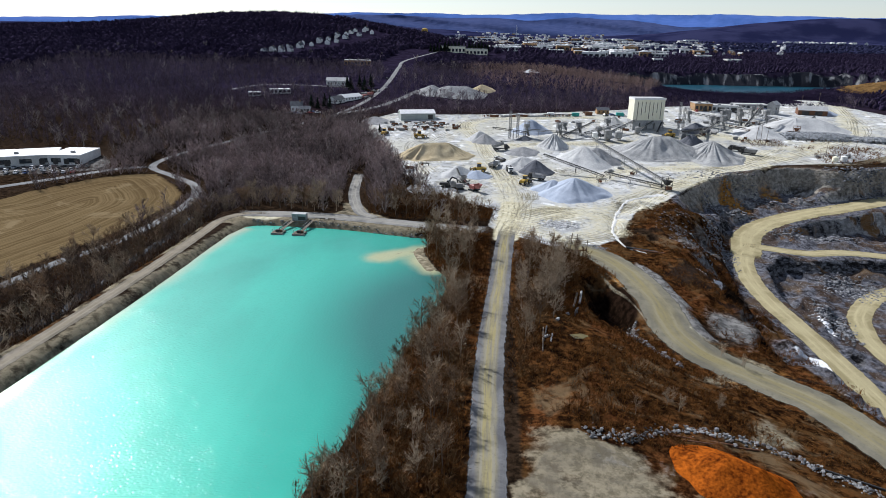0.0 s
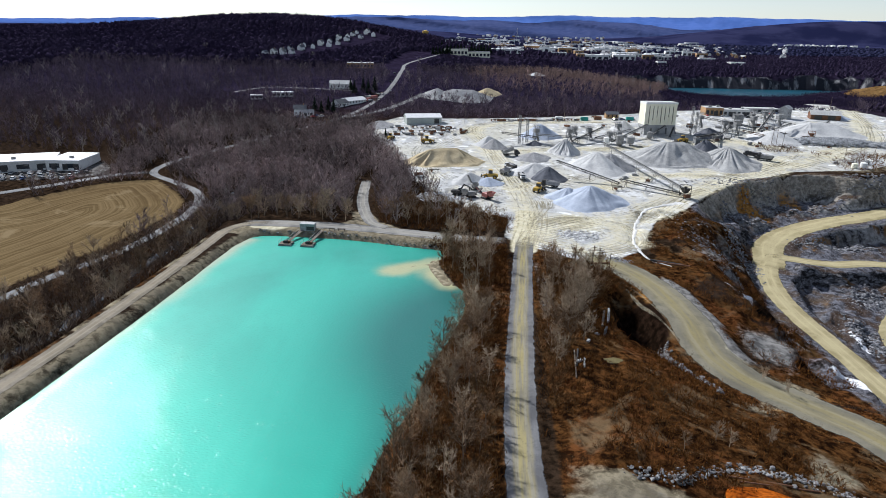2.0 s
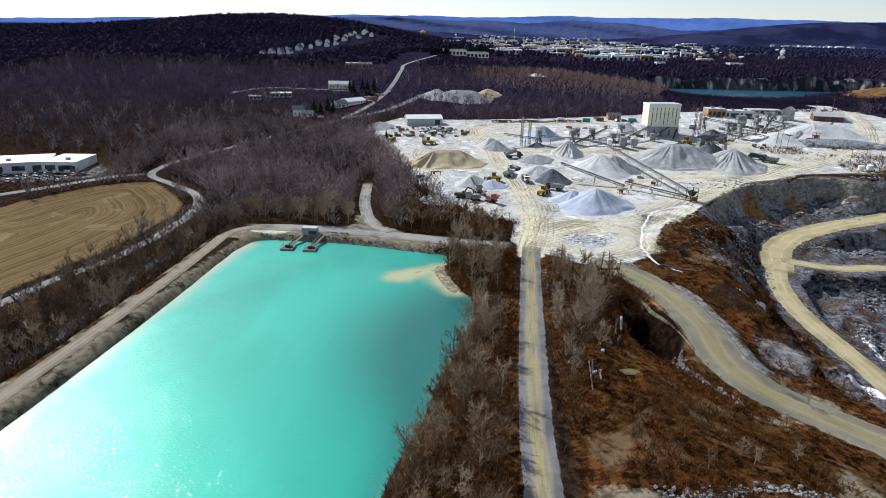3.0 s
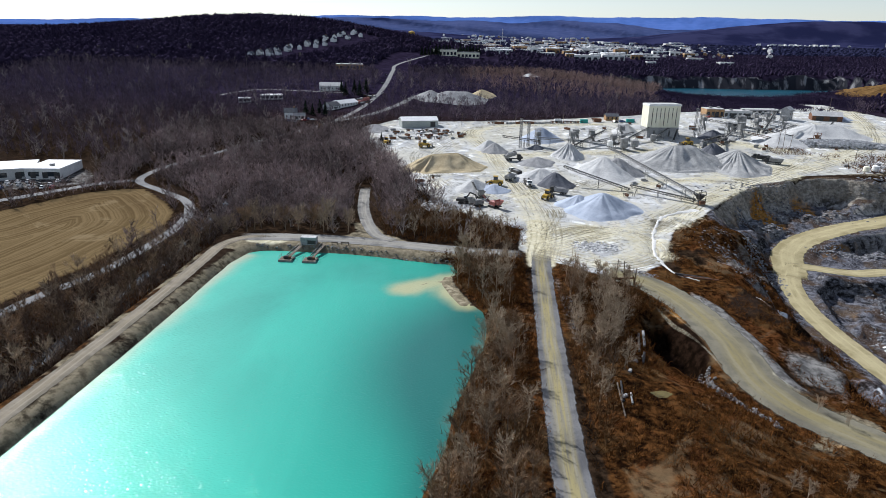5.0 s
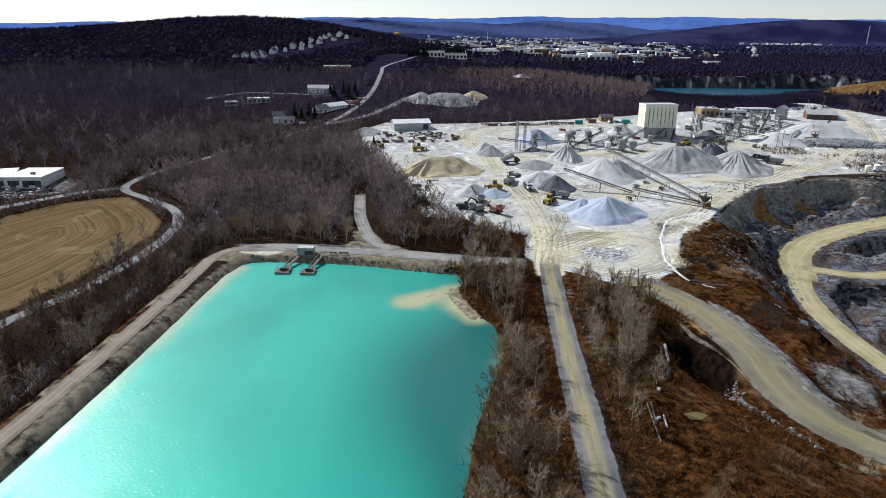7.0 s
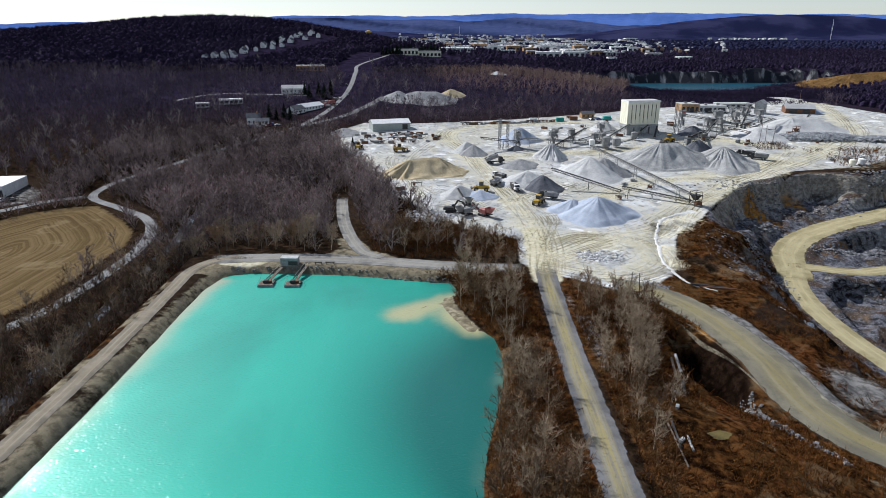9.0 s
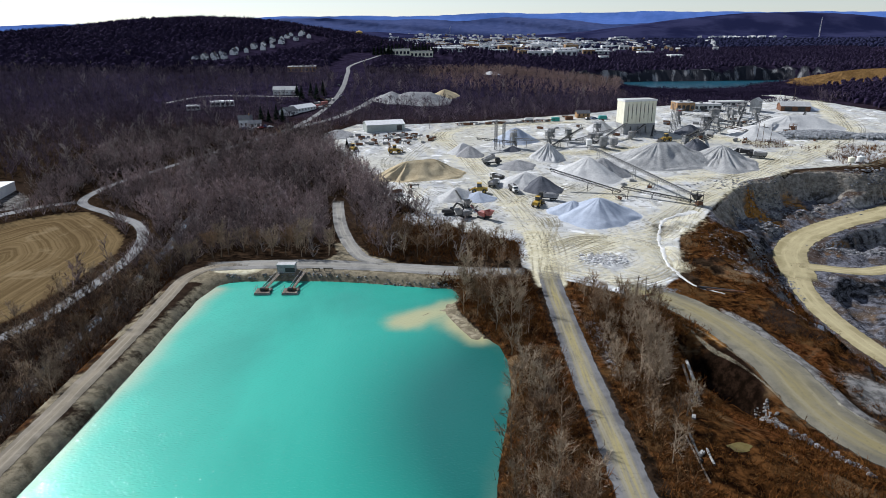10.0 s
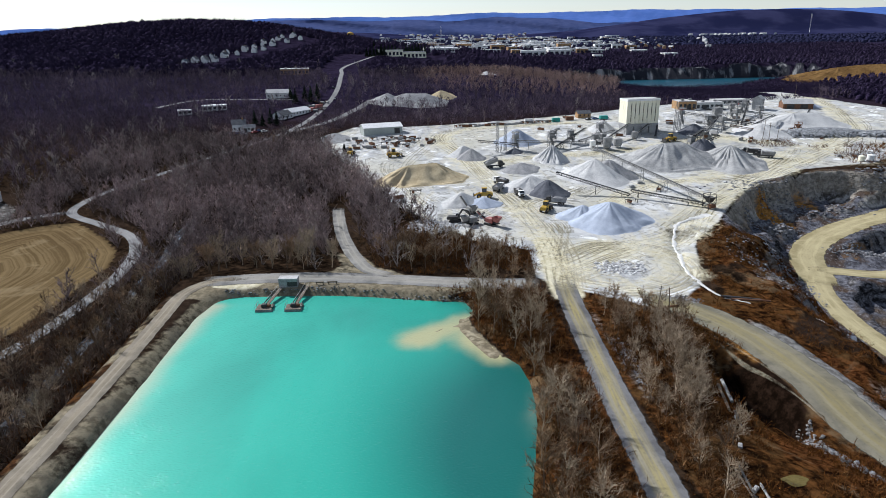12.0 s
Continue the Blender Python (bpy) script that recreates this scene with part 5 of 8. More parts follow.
conveyor((196.0, 418.0, 9.5), (168.0, 424.0, 14.5), "rusty conveyor beside a screening tower", feet=(0.2, 0.6), steel=RUSTY)
conveyor((214.0, 432.0, 10.0), (238.0, 462.0, 18.0), "pale conveyor rising over a white stockpile", feet=(0.2, 0.55))
conveyor((76.0, 412.0, 9.0), (98.0, 420.0, 13.5), "low grey conveyor beside the storage silo", feet=(0.2, 0.6))
conveyor((60.0, 398.0, 8.5), (82.0, 424.0, 14.0), "grey conveyor between the tanks and silo", feet=(0.2, 0.6), steel=DARK_STEEL)
hopper(150.0, 417.5, "small dark feed bin among conveyors", 2.8, 3.6, STEEL)
hopper(213.5, 431.5, "small rusty feed bin among conveyors", 2.8, 3.6, RUSTY)
hopper(97.8, 291.2, "dark steel feed hopper at a conveyor tail", 3.4, 4.4)


# ---- plant ----
def lattice_tower(x, y, height, label, w=2.6, mat=None, name="plant_tower", category="plant tower", decks=3, cabin=True, turn=20):
    ob = thing(name, standing(x, y, turn), label, category, "steel plant towers")
    mat = mat or STEEL
    for sx in (-1, 1):
        for sy in (-1, 1):
            part("post", Geo().beam((sx * w / 2, sy * w / 2, -0.3), (sx * w / 2 * 0.92, sy * w / 2 * 0.92, height), 0.2), mat, ob)
    g = Geo()
    n = max(2, int(height / 2.6))
    for k in range(n):
        z0, z1 = height * k / n, height * (k + 1) / n
        for sgn in (-1, 1):
            g.beam((-w / 2, sgn * w / 2, z0), (w / 2, sgn * w / 2, z1), 0.09)
            g.beam((sgn * w / 2, w / 2, z0), (sgn * w / 2, -w / 2, z1), 0.09)
            g.beam((-w / 2, sgn * w / 2, z1), (w / 2, sgn * w / 2, z1), 0.1)
            g.beam((sgn * w / 2, -w / 2, z1), (sgn * w / 2, w / 2, z1), 0.1)
    part("bracing", g, mat, ob)
    for k in range(decks):
        z = height * (k + 1) / (decks + 0.2)
        part("deck", Geo().box(-w * 0.75, w * 0.75, -w * 0.7, w * 0.7, z, z + 0.14), mat, ob)
        for sgn in (-1, 1):
            g = Geo()
            g.beam((-w * 0.75, sgn * w * 0.7, z + 1.1), (w * 0.75, sgn * w * 0.7, z + 1.1), 0.06)
            for i in range(4):
                g.beam((-w * 0.75 + w * 0.5 * i, sgn * w * 0.7, z + 0.1), (-w * 0.75 + w * 0.5 * i, sgn * w * 0.7, z + 1.1), 0.05)
            part("railing", g, mat, ob)
    if cabin:
        z = height * 0.62
        part("screen_box", Geo().box(-w * 0.55, w * 0.6, -w * 0.5, w * 0.5, z + 0.2, z + 2.2, chamfer=0.12), mat, ob)
        part("chute", Geo().prism([(-0.5, z), (0.5, z), (w * 0.9, 1.2), (w * 0.9 - 0.9, 1.0)], -0.5, 0.5), mat, ob)
    return ob


for tx, ty, th, words in ((166, 430, 11.0, "dusty screening tower in the crushing plant"), (182, 446, 13.0, "tall screening tower beside the crusher"), (205, 462, 10.0, "pale screening tower among conveyors"), (92, 428, 9.0, "small steel tower beside the silo")):
    lattice_tower(tx, ty, th, words, 3.0)


def tank(x, y, r, h, label, mat, lift=1.5):
    ob = thing("storage_tank", standing(x, y), label, "tank", "plant tanks")
    g = Geo().tube((0, 0, lift), (0, 0, lift + h), r, n=16)
    part("shell", g, mat, ob)
    g = Geo().tube((0, 0, lift + h), (0, 0, lift + h + r * 0.35), r * 1.02, 0.2, 16)
    part("roof_cone", g, mat, ob)
    part("outlet_cone", Geo().tube((0, 0, lift), (0, 0, lift - min(lift, 1.2)), r, 0.3, 16), mat, ob)
    for k in range(4):
        a = math.pi / 4 + k * math.pi / 2
        part("leg", Geo().beam((r * 0.8 * math.cos(a), r * 0.8 * math.sin(a), -0.3), (r * 0.8 * math.cos(a), r * 0.8 * math.sin(a), lift + 0.4), 0.18), STEEL, ob)
    return ob


for x, y, h, lab in ((59, 408, 9.0, "dusty steel screening tower with decks"), (72, 416, 8.0, "dusty steel screening tower with decks"), (83, 405, 7.5, "low steel transfer tower with a chute"),
                     (38.5, 404, 10.5, "thin steel transfer tower beside a gravel cone"), (64, 425, 6.5, "small steel screening frame"), (90, 414, 5.5, "small steel crusher frame"),
                     (150, 452, 11.0, "steel screening tower behind the stockpiles"), (163, 443, 8.0, "steel transfer tower behind the stockpiles"), (176, 462, 9.0, "dusty screening tower with decks"),
                     (190, 470, 10.0, "dusty screening tower with decks"), (203, 482, 8.5, "dusty screening tower with decks"), (214, 498, 8.0, "steel frame beside the crusher house"), (128, 383, 10.0, "dark steel stacker mast in a stockpile")):
    lattice_tower(x, y, h, lab)
for x, y, h in ((28.2, 400.7, 17.0), (33, 404, 14.0), (139, 433, 18.0), (143, 437, 14.0)):
    lattice_tower(x, y, h, "slender grey lattice mast in the plant", 1.2, STEEL, "lattice_mast", "mast", 0, False)
for x, y, r, h, m, lab in ((88, 398, 2.2, 5.0, STEEL, "grey steel tank on legs"), (80, 398, 1.6, 3.6, WHITE, "small white tank on legs"), (95, 402, 2.4, 3.4, CONCRETE, "squat grey concrete tank on legs"),
                           (110, 419, 1.8, 3.0, STEEL, "small grey tank on legs"), (182, 470, 2.4, 5.5, STEEL, "grey dust silo on legs"), (170, 452, 1.8, 4.0, STEEL, "grey dust silo on legs"),
                           (207, 356, 1.7, 2.6, WHITE, "white upright tank by the pit rim"), (202.5, 356, 1.5, 2.2, CREAM, "cream upright tank by the pit rim")):
    tank(x, y, r, h, lab, m, 0.3 if y < 360 else 1.5)


def silo_building():
    ob = thing("storage_silo", standing(118.5, 439.0, 10), "tall cream-clad storage silo on a concrete base", "silo building")
    w, dp, zb, zt = 21.0, 10.0, 5.6, 19.6
    g = Geo()
    for i in range(4):
        x0 = -w / 2 + 0.5 + i * (w - 1) / 4
        g.box(x0, x0 + (w - 1) / 4 - 0.9, -dp / 2 + 0.3, dp / 2 - 0.3, -0.5, zb)
    part("base_wall", g, CONCRETE, ob, "dusty grey concrete base")
    part("base_beam", Geo().box(-w / 2, w / 2, -dp / 2, dp / 2, zb - 1.6, zb + 0.1), CONCRETE, ob)
    part("body", Geo().box(-w / 2 + 0.25, w / 2 - 0.25, -dp / 2 + 0.25, dp / 2 - 0.25, zb + 0.1, zt), CREAM, ob)
    for k in range(8):
        x0 = -w / 2 + k * (w / 8)
        part("wall_panel", Geo().box(x0 + 0.28, x0 + w / 8 - 0.28, -dp / 2 - 0.05, -dp / 2 + 0.24, zb + 0.2, zt - 0.8, chamfer=0.04), CREAM, ob)
    for k in range(7):
        x0 = -w / 2 + (k + 1) * (w / 8)
        # Dark strips set between panels for the shade inside open slots.
        part("slot", Geo().box(x0 - 0.2, x0 + 0.2, -dp / 2 + 0.16, -dp / 2 + 0.24, zb + 1.2 + (k % 3) * 2.0, zt - 2.0), DARK_STEEL, ob, "dark strip painted as the shade of an open slot")
    for k in range(4):
        y0 = -dp / 2 + k * dp / 4
        part("wall_panel", Geo().box(-w / 2 - 0.05, -w / 2 + 0.24, y0 + 0.12, y0 + dp / 4 - 0.12, zb + 0.2, zt - 0.8, chamfer=0.04), CREAM, ob)
    part("parapet", Geo().box(-w / 2 - 0.15, w / 2 + 0.15, -dp / 2 - 0.15, dp / 2 + 0.15, zt - 0.7, zt + 0.35, chamfer=0.08), WHITE, ob)
    part("roof", Geo().box(-w / 2 + 0.2, w / 2 - 0.2, -dp / 2 + 0.2, dp / 2 - 0.2, zt + 0.36, zt + 0.5), ROOF_GREY, ob)
    part("stair", Geo().beam((w / 2 + 0.6, -dp / 2 - 0.6, 0), (w / 2 + 0.6, dp / 2, zb + 3), 1.0, 0.3), STEEL, ob)


silo_building()


def gable_building(name, at, w, dp, eave, ridge, wall, roof, label, category, windows=0, doors=(), along="x", group="", over=0.4, chimney=False, sill=1.0):
    """A building with a gabled roof; the ridge runs along x."""
    ob = thing(name, at, label, category, group)
    part("wall", Geo().prism([(-dp / 2, -0.6), (dp / 2, -0.6), (dp / 2, eave), (0, ridge - 0.1), (-dp / 2, eave)], -w / 2, w / 2, pose(0, 0, 0, 0, 0, -90)), wall, ob)
    slope = (ridge - eave) / (dp / 2)
    for sgn in (-1, 1):
        e = dp / 2 + over
        v = [(-w / 2 - over, 0, ridge + 0.08), (w / 2 + over, 0, ridge + 0.08), (w / 2 + over, sgn * e, eave - over * slope + 0.08), (-w / 2 - over, sgn * e, eave - over * slope + 0.08)]
        v += [(x, y, z - 0.2) for x, y, z in v]
        f = [(0, 1, 2, 3), (7, 6, 5, 4), (0, 4, 5, 1), (1, 5, 6, 2), (2, 6, 7, 3), (3, 7, 4, 0)]
        part("roof", Geo().add(v, f if sgn < 0 else [tuple(reversed(q)) for q in f]), roof, ob)
    floors = max(1, int(eave / 2.8))
    for k in range(windows):
        for fl in range(floors):
            x0 = -w / 2 + (k + 0.5) * w / windows
            for sgn in (-1, 1):
                part("window", Geo().box(x0 - 0.45, x0 + 0.45, sgn * (dp / 2 + 0.03) - 0.06, sgn * (dp / 2 + 0.03) + 0.06, sill + fl * 2.7, sill + 1.3 + fl * 2.7), GLASS, ob)
    for x0, wd, hd in doors:
        part("door", Geo().box(x0 - wd / 2, x0 + wd / 2, -dp / 2 - 0.1, -dp / 2 + 0.02, 0, hd), DARK_STEEL, ob)
    if chimney:
        part("chimney", Geo().box(w * 0.25, w * 0.25 + 0.7, -0.4, 0.4, eave, ridge + 1.0), BRICK, ob)
    return ob


def flat_building(name, at, w, dp, h, wall, roof, label, category, windows=0, storeys=1, group="", doors=0, units=0):
    """A flat-roofed building with a parapet, windows and roof units."""
    ob = thing(name, at, label, category, group)
    part("wall", Geo().box(-w / 2, w / 2, -dp / 2, dp / 2, -1.0, h), wall, ob)
    part("roof", Geo().box(-w / 2 - 0.1, w / 2 + 0.1, -dp / 2 - 0.1, dp / 2 + 0.1, h + 0.01, h + 0.4, chamfer=0.06), roof, ob)
    for fl in range(storeys):
        z = 1.0 + fl * h / storeys
        for k in range(windows):
            x0 = -w / 2 + (k + 0.5) * w / windows
            part("window", Geo().box(x0 - w / windows * 0.3, x0 + w / windows * 0.3, -dp / 2 - 0.06, -dp / 2 + 0.02, z, z + h / storeys * 0.5), GLASS, ob)
    for k in range(doors):
        x0 = -w / 2 + (k + 0.5) * w / max(doors, 1) + 1.2
        part("door", Geo().box(x0 - 1.4, x0 + 1.4, -dp / 2 - 0.09, -dp / 2 + 0.02, 0, min(3.2, h * 0.7)), DARK_STEEL, ob)
    for k in range(units):
        x0 = -w / 2 + (k + 0.6) * w / units
        part("roof_unit", Geo().box(x0 - 1.0, x0 + 1.0, -0.8 + (k % 3 - 1) * dp * 0.2, 0.8 + (k % 3 - 1) * dp * 0.2, h + 0.3, h + 1.6, chamfer=0.1), STEEL, ob)
    return ob


gable_building("metal_shed", standing(-38.2, 469.5, 17), 25, 12, 4.4, 6.4, SAGE, ROOF_WHITE, "sage metal shed with a white gabled roof", "shed", 0, ((9, 3.5, 3.4),))
flat_building("brick_workshop", standing(176, 512, 1), 13, 12, 5.5, BRICK, ROOF_GREY, "tan brick workshop with a flat grey roof", "workshop", 4, doors=1, units=2)
flat_building("workshop_wing", standing(193, 514, 1), 20, 12, 4.4, SIDING, ROOF_GREY, "long grey workshop wing with a pale roof", "workshop", 6, doors=2, units=2)
flat_building("storehouse", standing(222, 540, 3), 26, 10, 3.2, CONCRETE, ROOF_GREY, "low concrete storehouse with a grey roof", "storehouse", 6)
gable_building("crusher_house", standing(228, 508, 50), 9, 6, 7.5, 9.5, CONCRETE, ROOF_GREY, "dusty pale crusher house with a stepped roof", "crusher house", 2)
gable_building("open_shed", standing(258, 512, -12), 20, 10, 3.6, 6.2, RUSTY, ROOF_GREY, "open rusty shed with a sloped roof", "shed", 0, ((-5, 5, 3), (4, 5, 3)))
gable_building("site_office", standing(99, 495, 5), 9, 6, 3.0, 4.6, BRICK, SHINGLE, "small brown site office at the yard edge", "office", 3)
flat_building("pump_house", standing(-53.2, 222.2, -2), 5.2, 2.6, 1.9, CONCRETE, ROOF_GREY, "small grey pump house on the bank", "pump house", 0, doors=1)


# ---- machines ----
def wheel(parent, x, y, r, w, rim_mat=None):
    ob = part("wheel", Geo().tube((x, y - w / 2, r), (x, y + w / 2, r), r, n=14), RUBBER, parent)
    part("rim", Geo().tube((x, y - w / 2 - 0.02, r), (x, y + w / 2 + 0.02, r), r * 0.5, n=10), rim_mat or STEEL, ob)
    return ob


def dump_truck(x, y, turn, cab_mat, bed_mat, label, scale=1.0, tipped=0):
    """A six-wheel dump truck, 8 m long, facing +x."""
    ob = thing("dump_truck", standing(x, y, turn, 0.06) @ Matrix.Scale(scale, 4), label, "dump truck", "dump trucks")
    part("chassis", Geo().box(-3.9, 3.8, -0.5, 0.5, 0.7, 1.1), DARK_STEEL, ob)
    for wx in (-2.9, -1.6, 2.7):
        for sgn in (-1, 1):
            wheel(ob, wx, sgn * 1.0, 0.55, 0.5)
    cab = part("cab", Geo().prism([(1.9, 1.0), (4.2, 1.0), (4.2, 1.9), (3.5, 2.05), (3.2, 2.95), (1.9, 3.0)], -1.15, 1.15), cab_mat, ob)
    part("windscreen", Geo().prism([(3.50, 2.12), (3.56, 2.12), (3.28, 2.85), (3.22, 2.85)], -1.0, 1.0), GLASS, cab)
    for sgn in (-1, 1):
        part("side_window", Geo().box(2.2, 3.1, sgn * 1.16 - 0.02, sgn * 1.16 + 0.02, 2.05, 2.75), GLASS, cab)
    part("grille", Geo().box(4.2, 4.26, -0.6, 0.6, 1.1, 1.8), DARK_STEEL, cab)
    m = Matrix.Translation((-4.0, 0, 1.2)) @ pose(0, 0, 0, 0, -tipped, 0)
    bed = part("bed", Geo().prism([(0.0, 0.0), (5.6, 0.0), (5.6, 1.7), (5.4, 1.75), (5.35, 0.2), (0.1, 0.2), (-0.3, 1.3), (-0.4, 1.3)], -1.25, 1.25, m), bed_mat, ob)
    for sgn in (-1, 1):
        part("bed_side", Geo().prism([(0.0, 0.0), (5.6, 0.0), (5.6, 1.6), (-0.3, 1.35)], sgn * 1.27 - 0.06, sgn * 1.27 + 0.06, m), bed_mat, bed)
    part("load", Geo().add([(m @ Vector(p)) for p in ((0.2, -1.1, 0.9), (5.2, -1.1, 1.1), (5.2, 1.1, 1.1), (0.2, 1.1, 0.9), (2.0, 0, 1.9), (3.8, 0, 1.9))], [(0, 1, 5, 4), (2, 3, 4, 5), (1, 2, 5), (3, 0, 4)]), GREYSTONE, bed, "heaped grey stone load")
    return ob


def wheel_loader(x, y, turn, label, scale=1.0):
    ob = thing("wheel_loader", standing(x, y, turn, 0.05) @ Matrix.Scale(scale, 4), label, "wheel loader", "wheel loaders")
    part("body", Geo().prism([(-3.4, 0.9), (0.4, 0.9), (0.4, 2.2), (-1.2, 2.2), (-3.3, 2.0)], -0.95, 0.95), YELLOW, ob)
    part("front_frame", Geo().prism([(0.4, 0.8), (2.1, 0.8), (2.0, 1.7), (0.4, 1.9)], -0.6, 0.6), YELLOW, ob)
    cab = part("cab", Geo().box(-1.2, 0.4, -0.75, 0.75, 2.2, 3.5, chamfer=0.12), GLASS, ob)
    part("cab_roof", Geo().box(-1.35, 0.55, -0.85, 0.85, 3.5, 3.66, chamfer=0.05), YELLOW, cab)
    for wx in (-2.2, 1.4):
        for sgn in (-1, 1):
            wheel(ob, wx, sgn * 1.1, 0.8, 0.65, YELLOW)
    for sgn in (-1, 1):
        part("lift_arm", Geo().beam((1.0, sgn * 0.55, 1.9), (3.3, sgn * 0.55, 0.8), 0.22, 0.4), YELLOW, ob)
    part("bucket", Geo().prism([(3.1, 0.15), (4.5, 0.1), (4.5, 0.2), (3.35, 0.35), (3.3, 1.2), (3.5, 1.5), (3.15, 1.35)], -1.45, 1.45), DARK_STEEL, ob)
    return ob


def excavator(x, y, turn, label):
    ob = thing("excavator", standing(x, y, turn, 0.03), label, "excavator")
    for sgn in (-1, 1):
        part("track", Geo().prism([(-2.2, 0.35), (-1.8, 0.0), (1.8, 0.0), (2.2, 0.35), (2.2, 0.6), (1.8, 0.95), (-1.8, 0.95), (-2.2, 0.6)], sgn * 1.2 - 0.3, sgn * 1.2 + 0.3), RUBBER, ob)
    house = part("house", Geo().box(-2.4, 1.2, -1.3, 1.3, 1.1, 2.3, chamfer=0.15), DARK_STEEL, ob)
    part("cab", Geo().box(0.2, 1.7, 0.3, 1.3, 1.2, 3.0, chamfer=0.12), GLASS, house)
    part("counterweight", Geo().box(-2.9, -2.2, -1.25, 1.25, 1.1, 2.2, chamfer=0.15), DARK_STEEL, house)
    boom = part("boom", Geo().beam((0.8, -0.3, 1.9), (2.8, -0.3, 5.0), 0.4, 0.6), DARK_STEEL, ob)
    g = Geo().beam((2.7, -0.3, 4.9), (5.0, -0.3, 4.2), 0.36, 0.5)
    part("boom_end", g, DARK_STEEL, boom)
    stick = part("stick", Geo().beam((4.9, -0.3, 4.4), (5.6, -0.3, 1.8), 0.3, 0.45), DARK_STEEL, ob)
    part("bucket", Geo().prism([(5.2, 1.9), (6.1, 1.8), (6.3, 0.9), (5.6, 0.6), (5.0, 1.0)], -0.9, 0.3), DARK_STEEL, stick)
    return ob


def mobile_crusher(x, y, turn, mat, label, length=9.0):
    ob = thing("mobile_crusher", standing(x, y, turn, 0.03), label, "mobile crusher", "mobile crushers")
    for sgn in (-1, 1):
        part("track", Geo().prism([(-2.0, 0.3), (-1.6, 0.0), (1.6, 0.0), (2.0, 0.3), (1.6, 0.8), (-1.6, 0.8)], sgn * 1.2 - 0.25, sgn * 1.2 + 0.25), RUBBER, ob)
    part("engine_box", Geo().box(-1.8, 1.4, -1.1, 1.1, 0.9, 2.7, chamfer=0.12), mat, ob)
    part("feed_bin", Geo().add([(-4.6, -1.5, 3.6), (-1.9, -1.5, 3.6), (-1.9, 1.5, 3.6), (-4.6, 1.5, 3.6), (-3.8, -0.6, 1.6), (-2.2, -0.6, 1.6), (-2.2, 0.6, 1.6), (-3.8, 0.6, 1.6)],
                               [(0, 1, 5, 4), (1, 2, 6, 5), (2, 3, 7, 6), (3, 0, 4, 7), (4, 5, 6, 7)]), mat, ob)
    part("frame_beam", Geo().beam((-4.2, 0, 1.2), (2.4, 0, 1.2), 1.4, 0.4), DARK_STEEL, ob)
    arm = part("belt_arm", Geo().beam((1.0, 0, 0.9), (length - 3.0, 0, 3.8), 0.9, 0.35), mat, ob)
    part("belt", Geo().beam((1.0, 0, 1.12), (length - 3.0, 0, 4.02), 0.7, 0.06), RUBBER, arm)
    return ob


dump_truck(22.5, 366, 15, DARK_STEEL, STEEL, "dusty dark dump truck on the pale yard", 1.15, 18)
dump_truck(21.4, 334.5, 125, WHITE, DARK_STEEL, "white-cab dump truck queueing by the piles")
dump_truck(19.1, 323, 60, WHITE, STEEL, "pale dusty dump truck queueing by the piles")
dump_truck(26.6, 313.5, -82, WHITE, DARK_STEEL, "white dump truck driving along the yard lane")
dump_truck(39.0, 300.3, 160, DARK_STEEL, GREYSTONE, "loaded dump truck beside a yellow loader", 1.05)
dump_truck(158, 378, 150, DARK_STEEL, DARK_STEEL, "dark dump truck beside a stockpile", 1.1)
dump_truck(162, 371, 150, DARK_STEEL, STEEL, "grey dump truck beside a stockpile", 1.1)
wheel_loader(33.4, 291, 60, "yellow wheel loader loading a truck", 1.1)
wheel_loader(-28, 402, 10, "yellow wheel loader parked on the yard", 1.25)
wheel_loader(-52.8, 414.5, 80, "yellow wheel loader near the metal shed", 1.1)
wheel_loader(11, 311, 175, "yellow wheel loader behind a mobile crusher", 1.2)
wheel_loader(128, 412, 200, "orange-yellow loader on top of a stockpile", 1.2)
excavator(-2.6, 279.5, -8, "dark grey excavator with a raised boom")
mobile_crusher(3.5, 276.0, 25, STEEL, "dusty grey mobile crusher with feed bin", 8.0)
mobile_crusher(9.8, 274.5, 130, RED, "red mobile screen with a long belt arm", 9.5)
mobile_crusher(4.0, 290.0, 105, STEEL, "grey mobile stacker with a raised belt", 15.0)

# ---- trees ----
BARK = material("grey_bark", (0.12, 0.088, 0.062), (0.30, 0.23, 0.165), 0.7, 0.95, 0.2, 0.03, 6, varied=0.35)
TWIG = material("brown_twigs", (0.10, 0.064, 0.038), (0.34, 0.235, 0.15), 0.25, 0.95, 0.0, varied=0.4)
THICKET = material("thicket_twigs", (0.050, 0.027, 0.012), (0.235, 0.135, 0.064), 0.1, 0.95, 0.0, fine=15, islands=0.4, tones=0.35)
PALE_TWIG = material("pale_twigs", (0.21, 0.16, 0.11), (0.46, 0.37, 0.27), 0.25, 0.95, 0.0, varied=0.25)
WOODS = material("bare_woods", (0.060, 0.046, 0.045), (0.42, 0.335, 0.32), 0.02, 0.95, 0.0, fine=20, islands=0.4, tones=0.5)
BELT_WOODS = material("dark_woods", (0.048, 0.034, 0.026), (0.20, 0.145, 0.11), 0.02, 0.95, 0.0, fine=20, islands=0.4, tones=0.4)
# Slope, hill and distant woods get bluer with distance, haze put into the colour.
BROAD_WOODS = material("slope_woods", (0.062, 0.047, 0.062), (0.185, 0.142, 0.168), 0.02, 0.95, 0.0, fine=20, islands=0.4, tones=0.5)
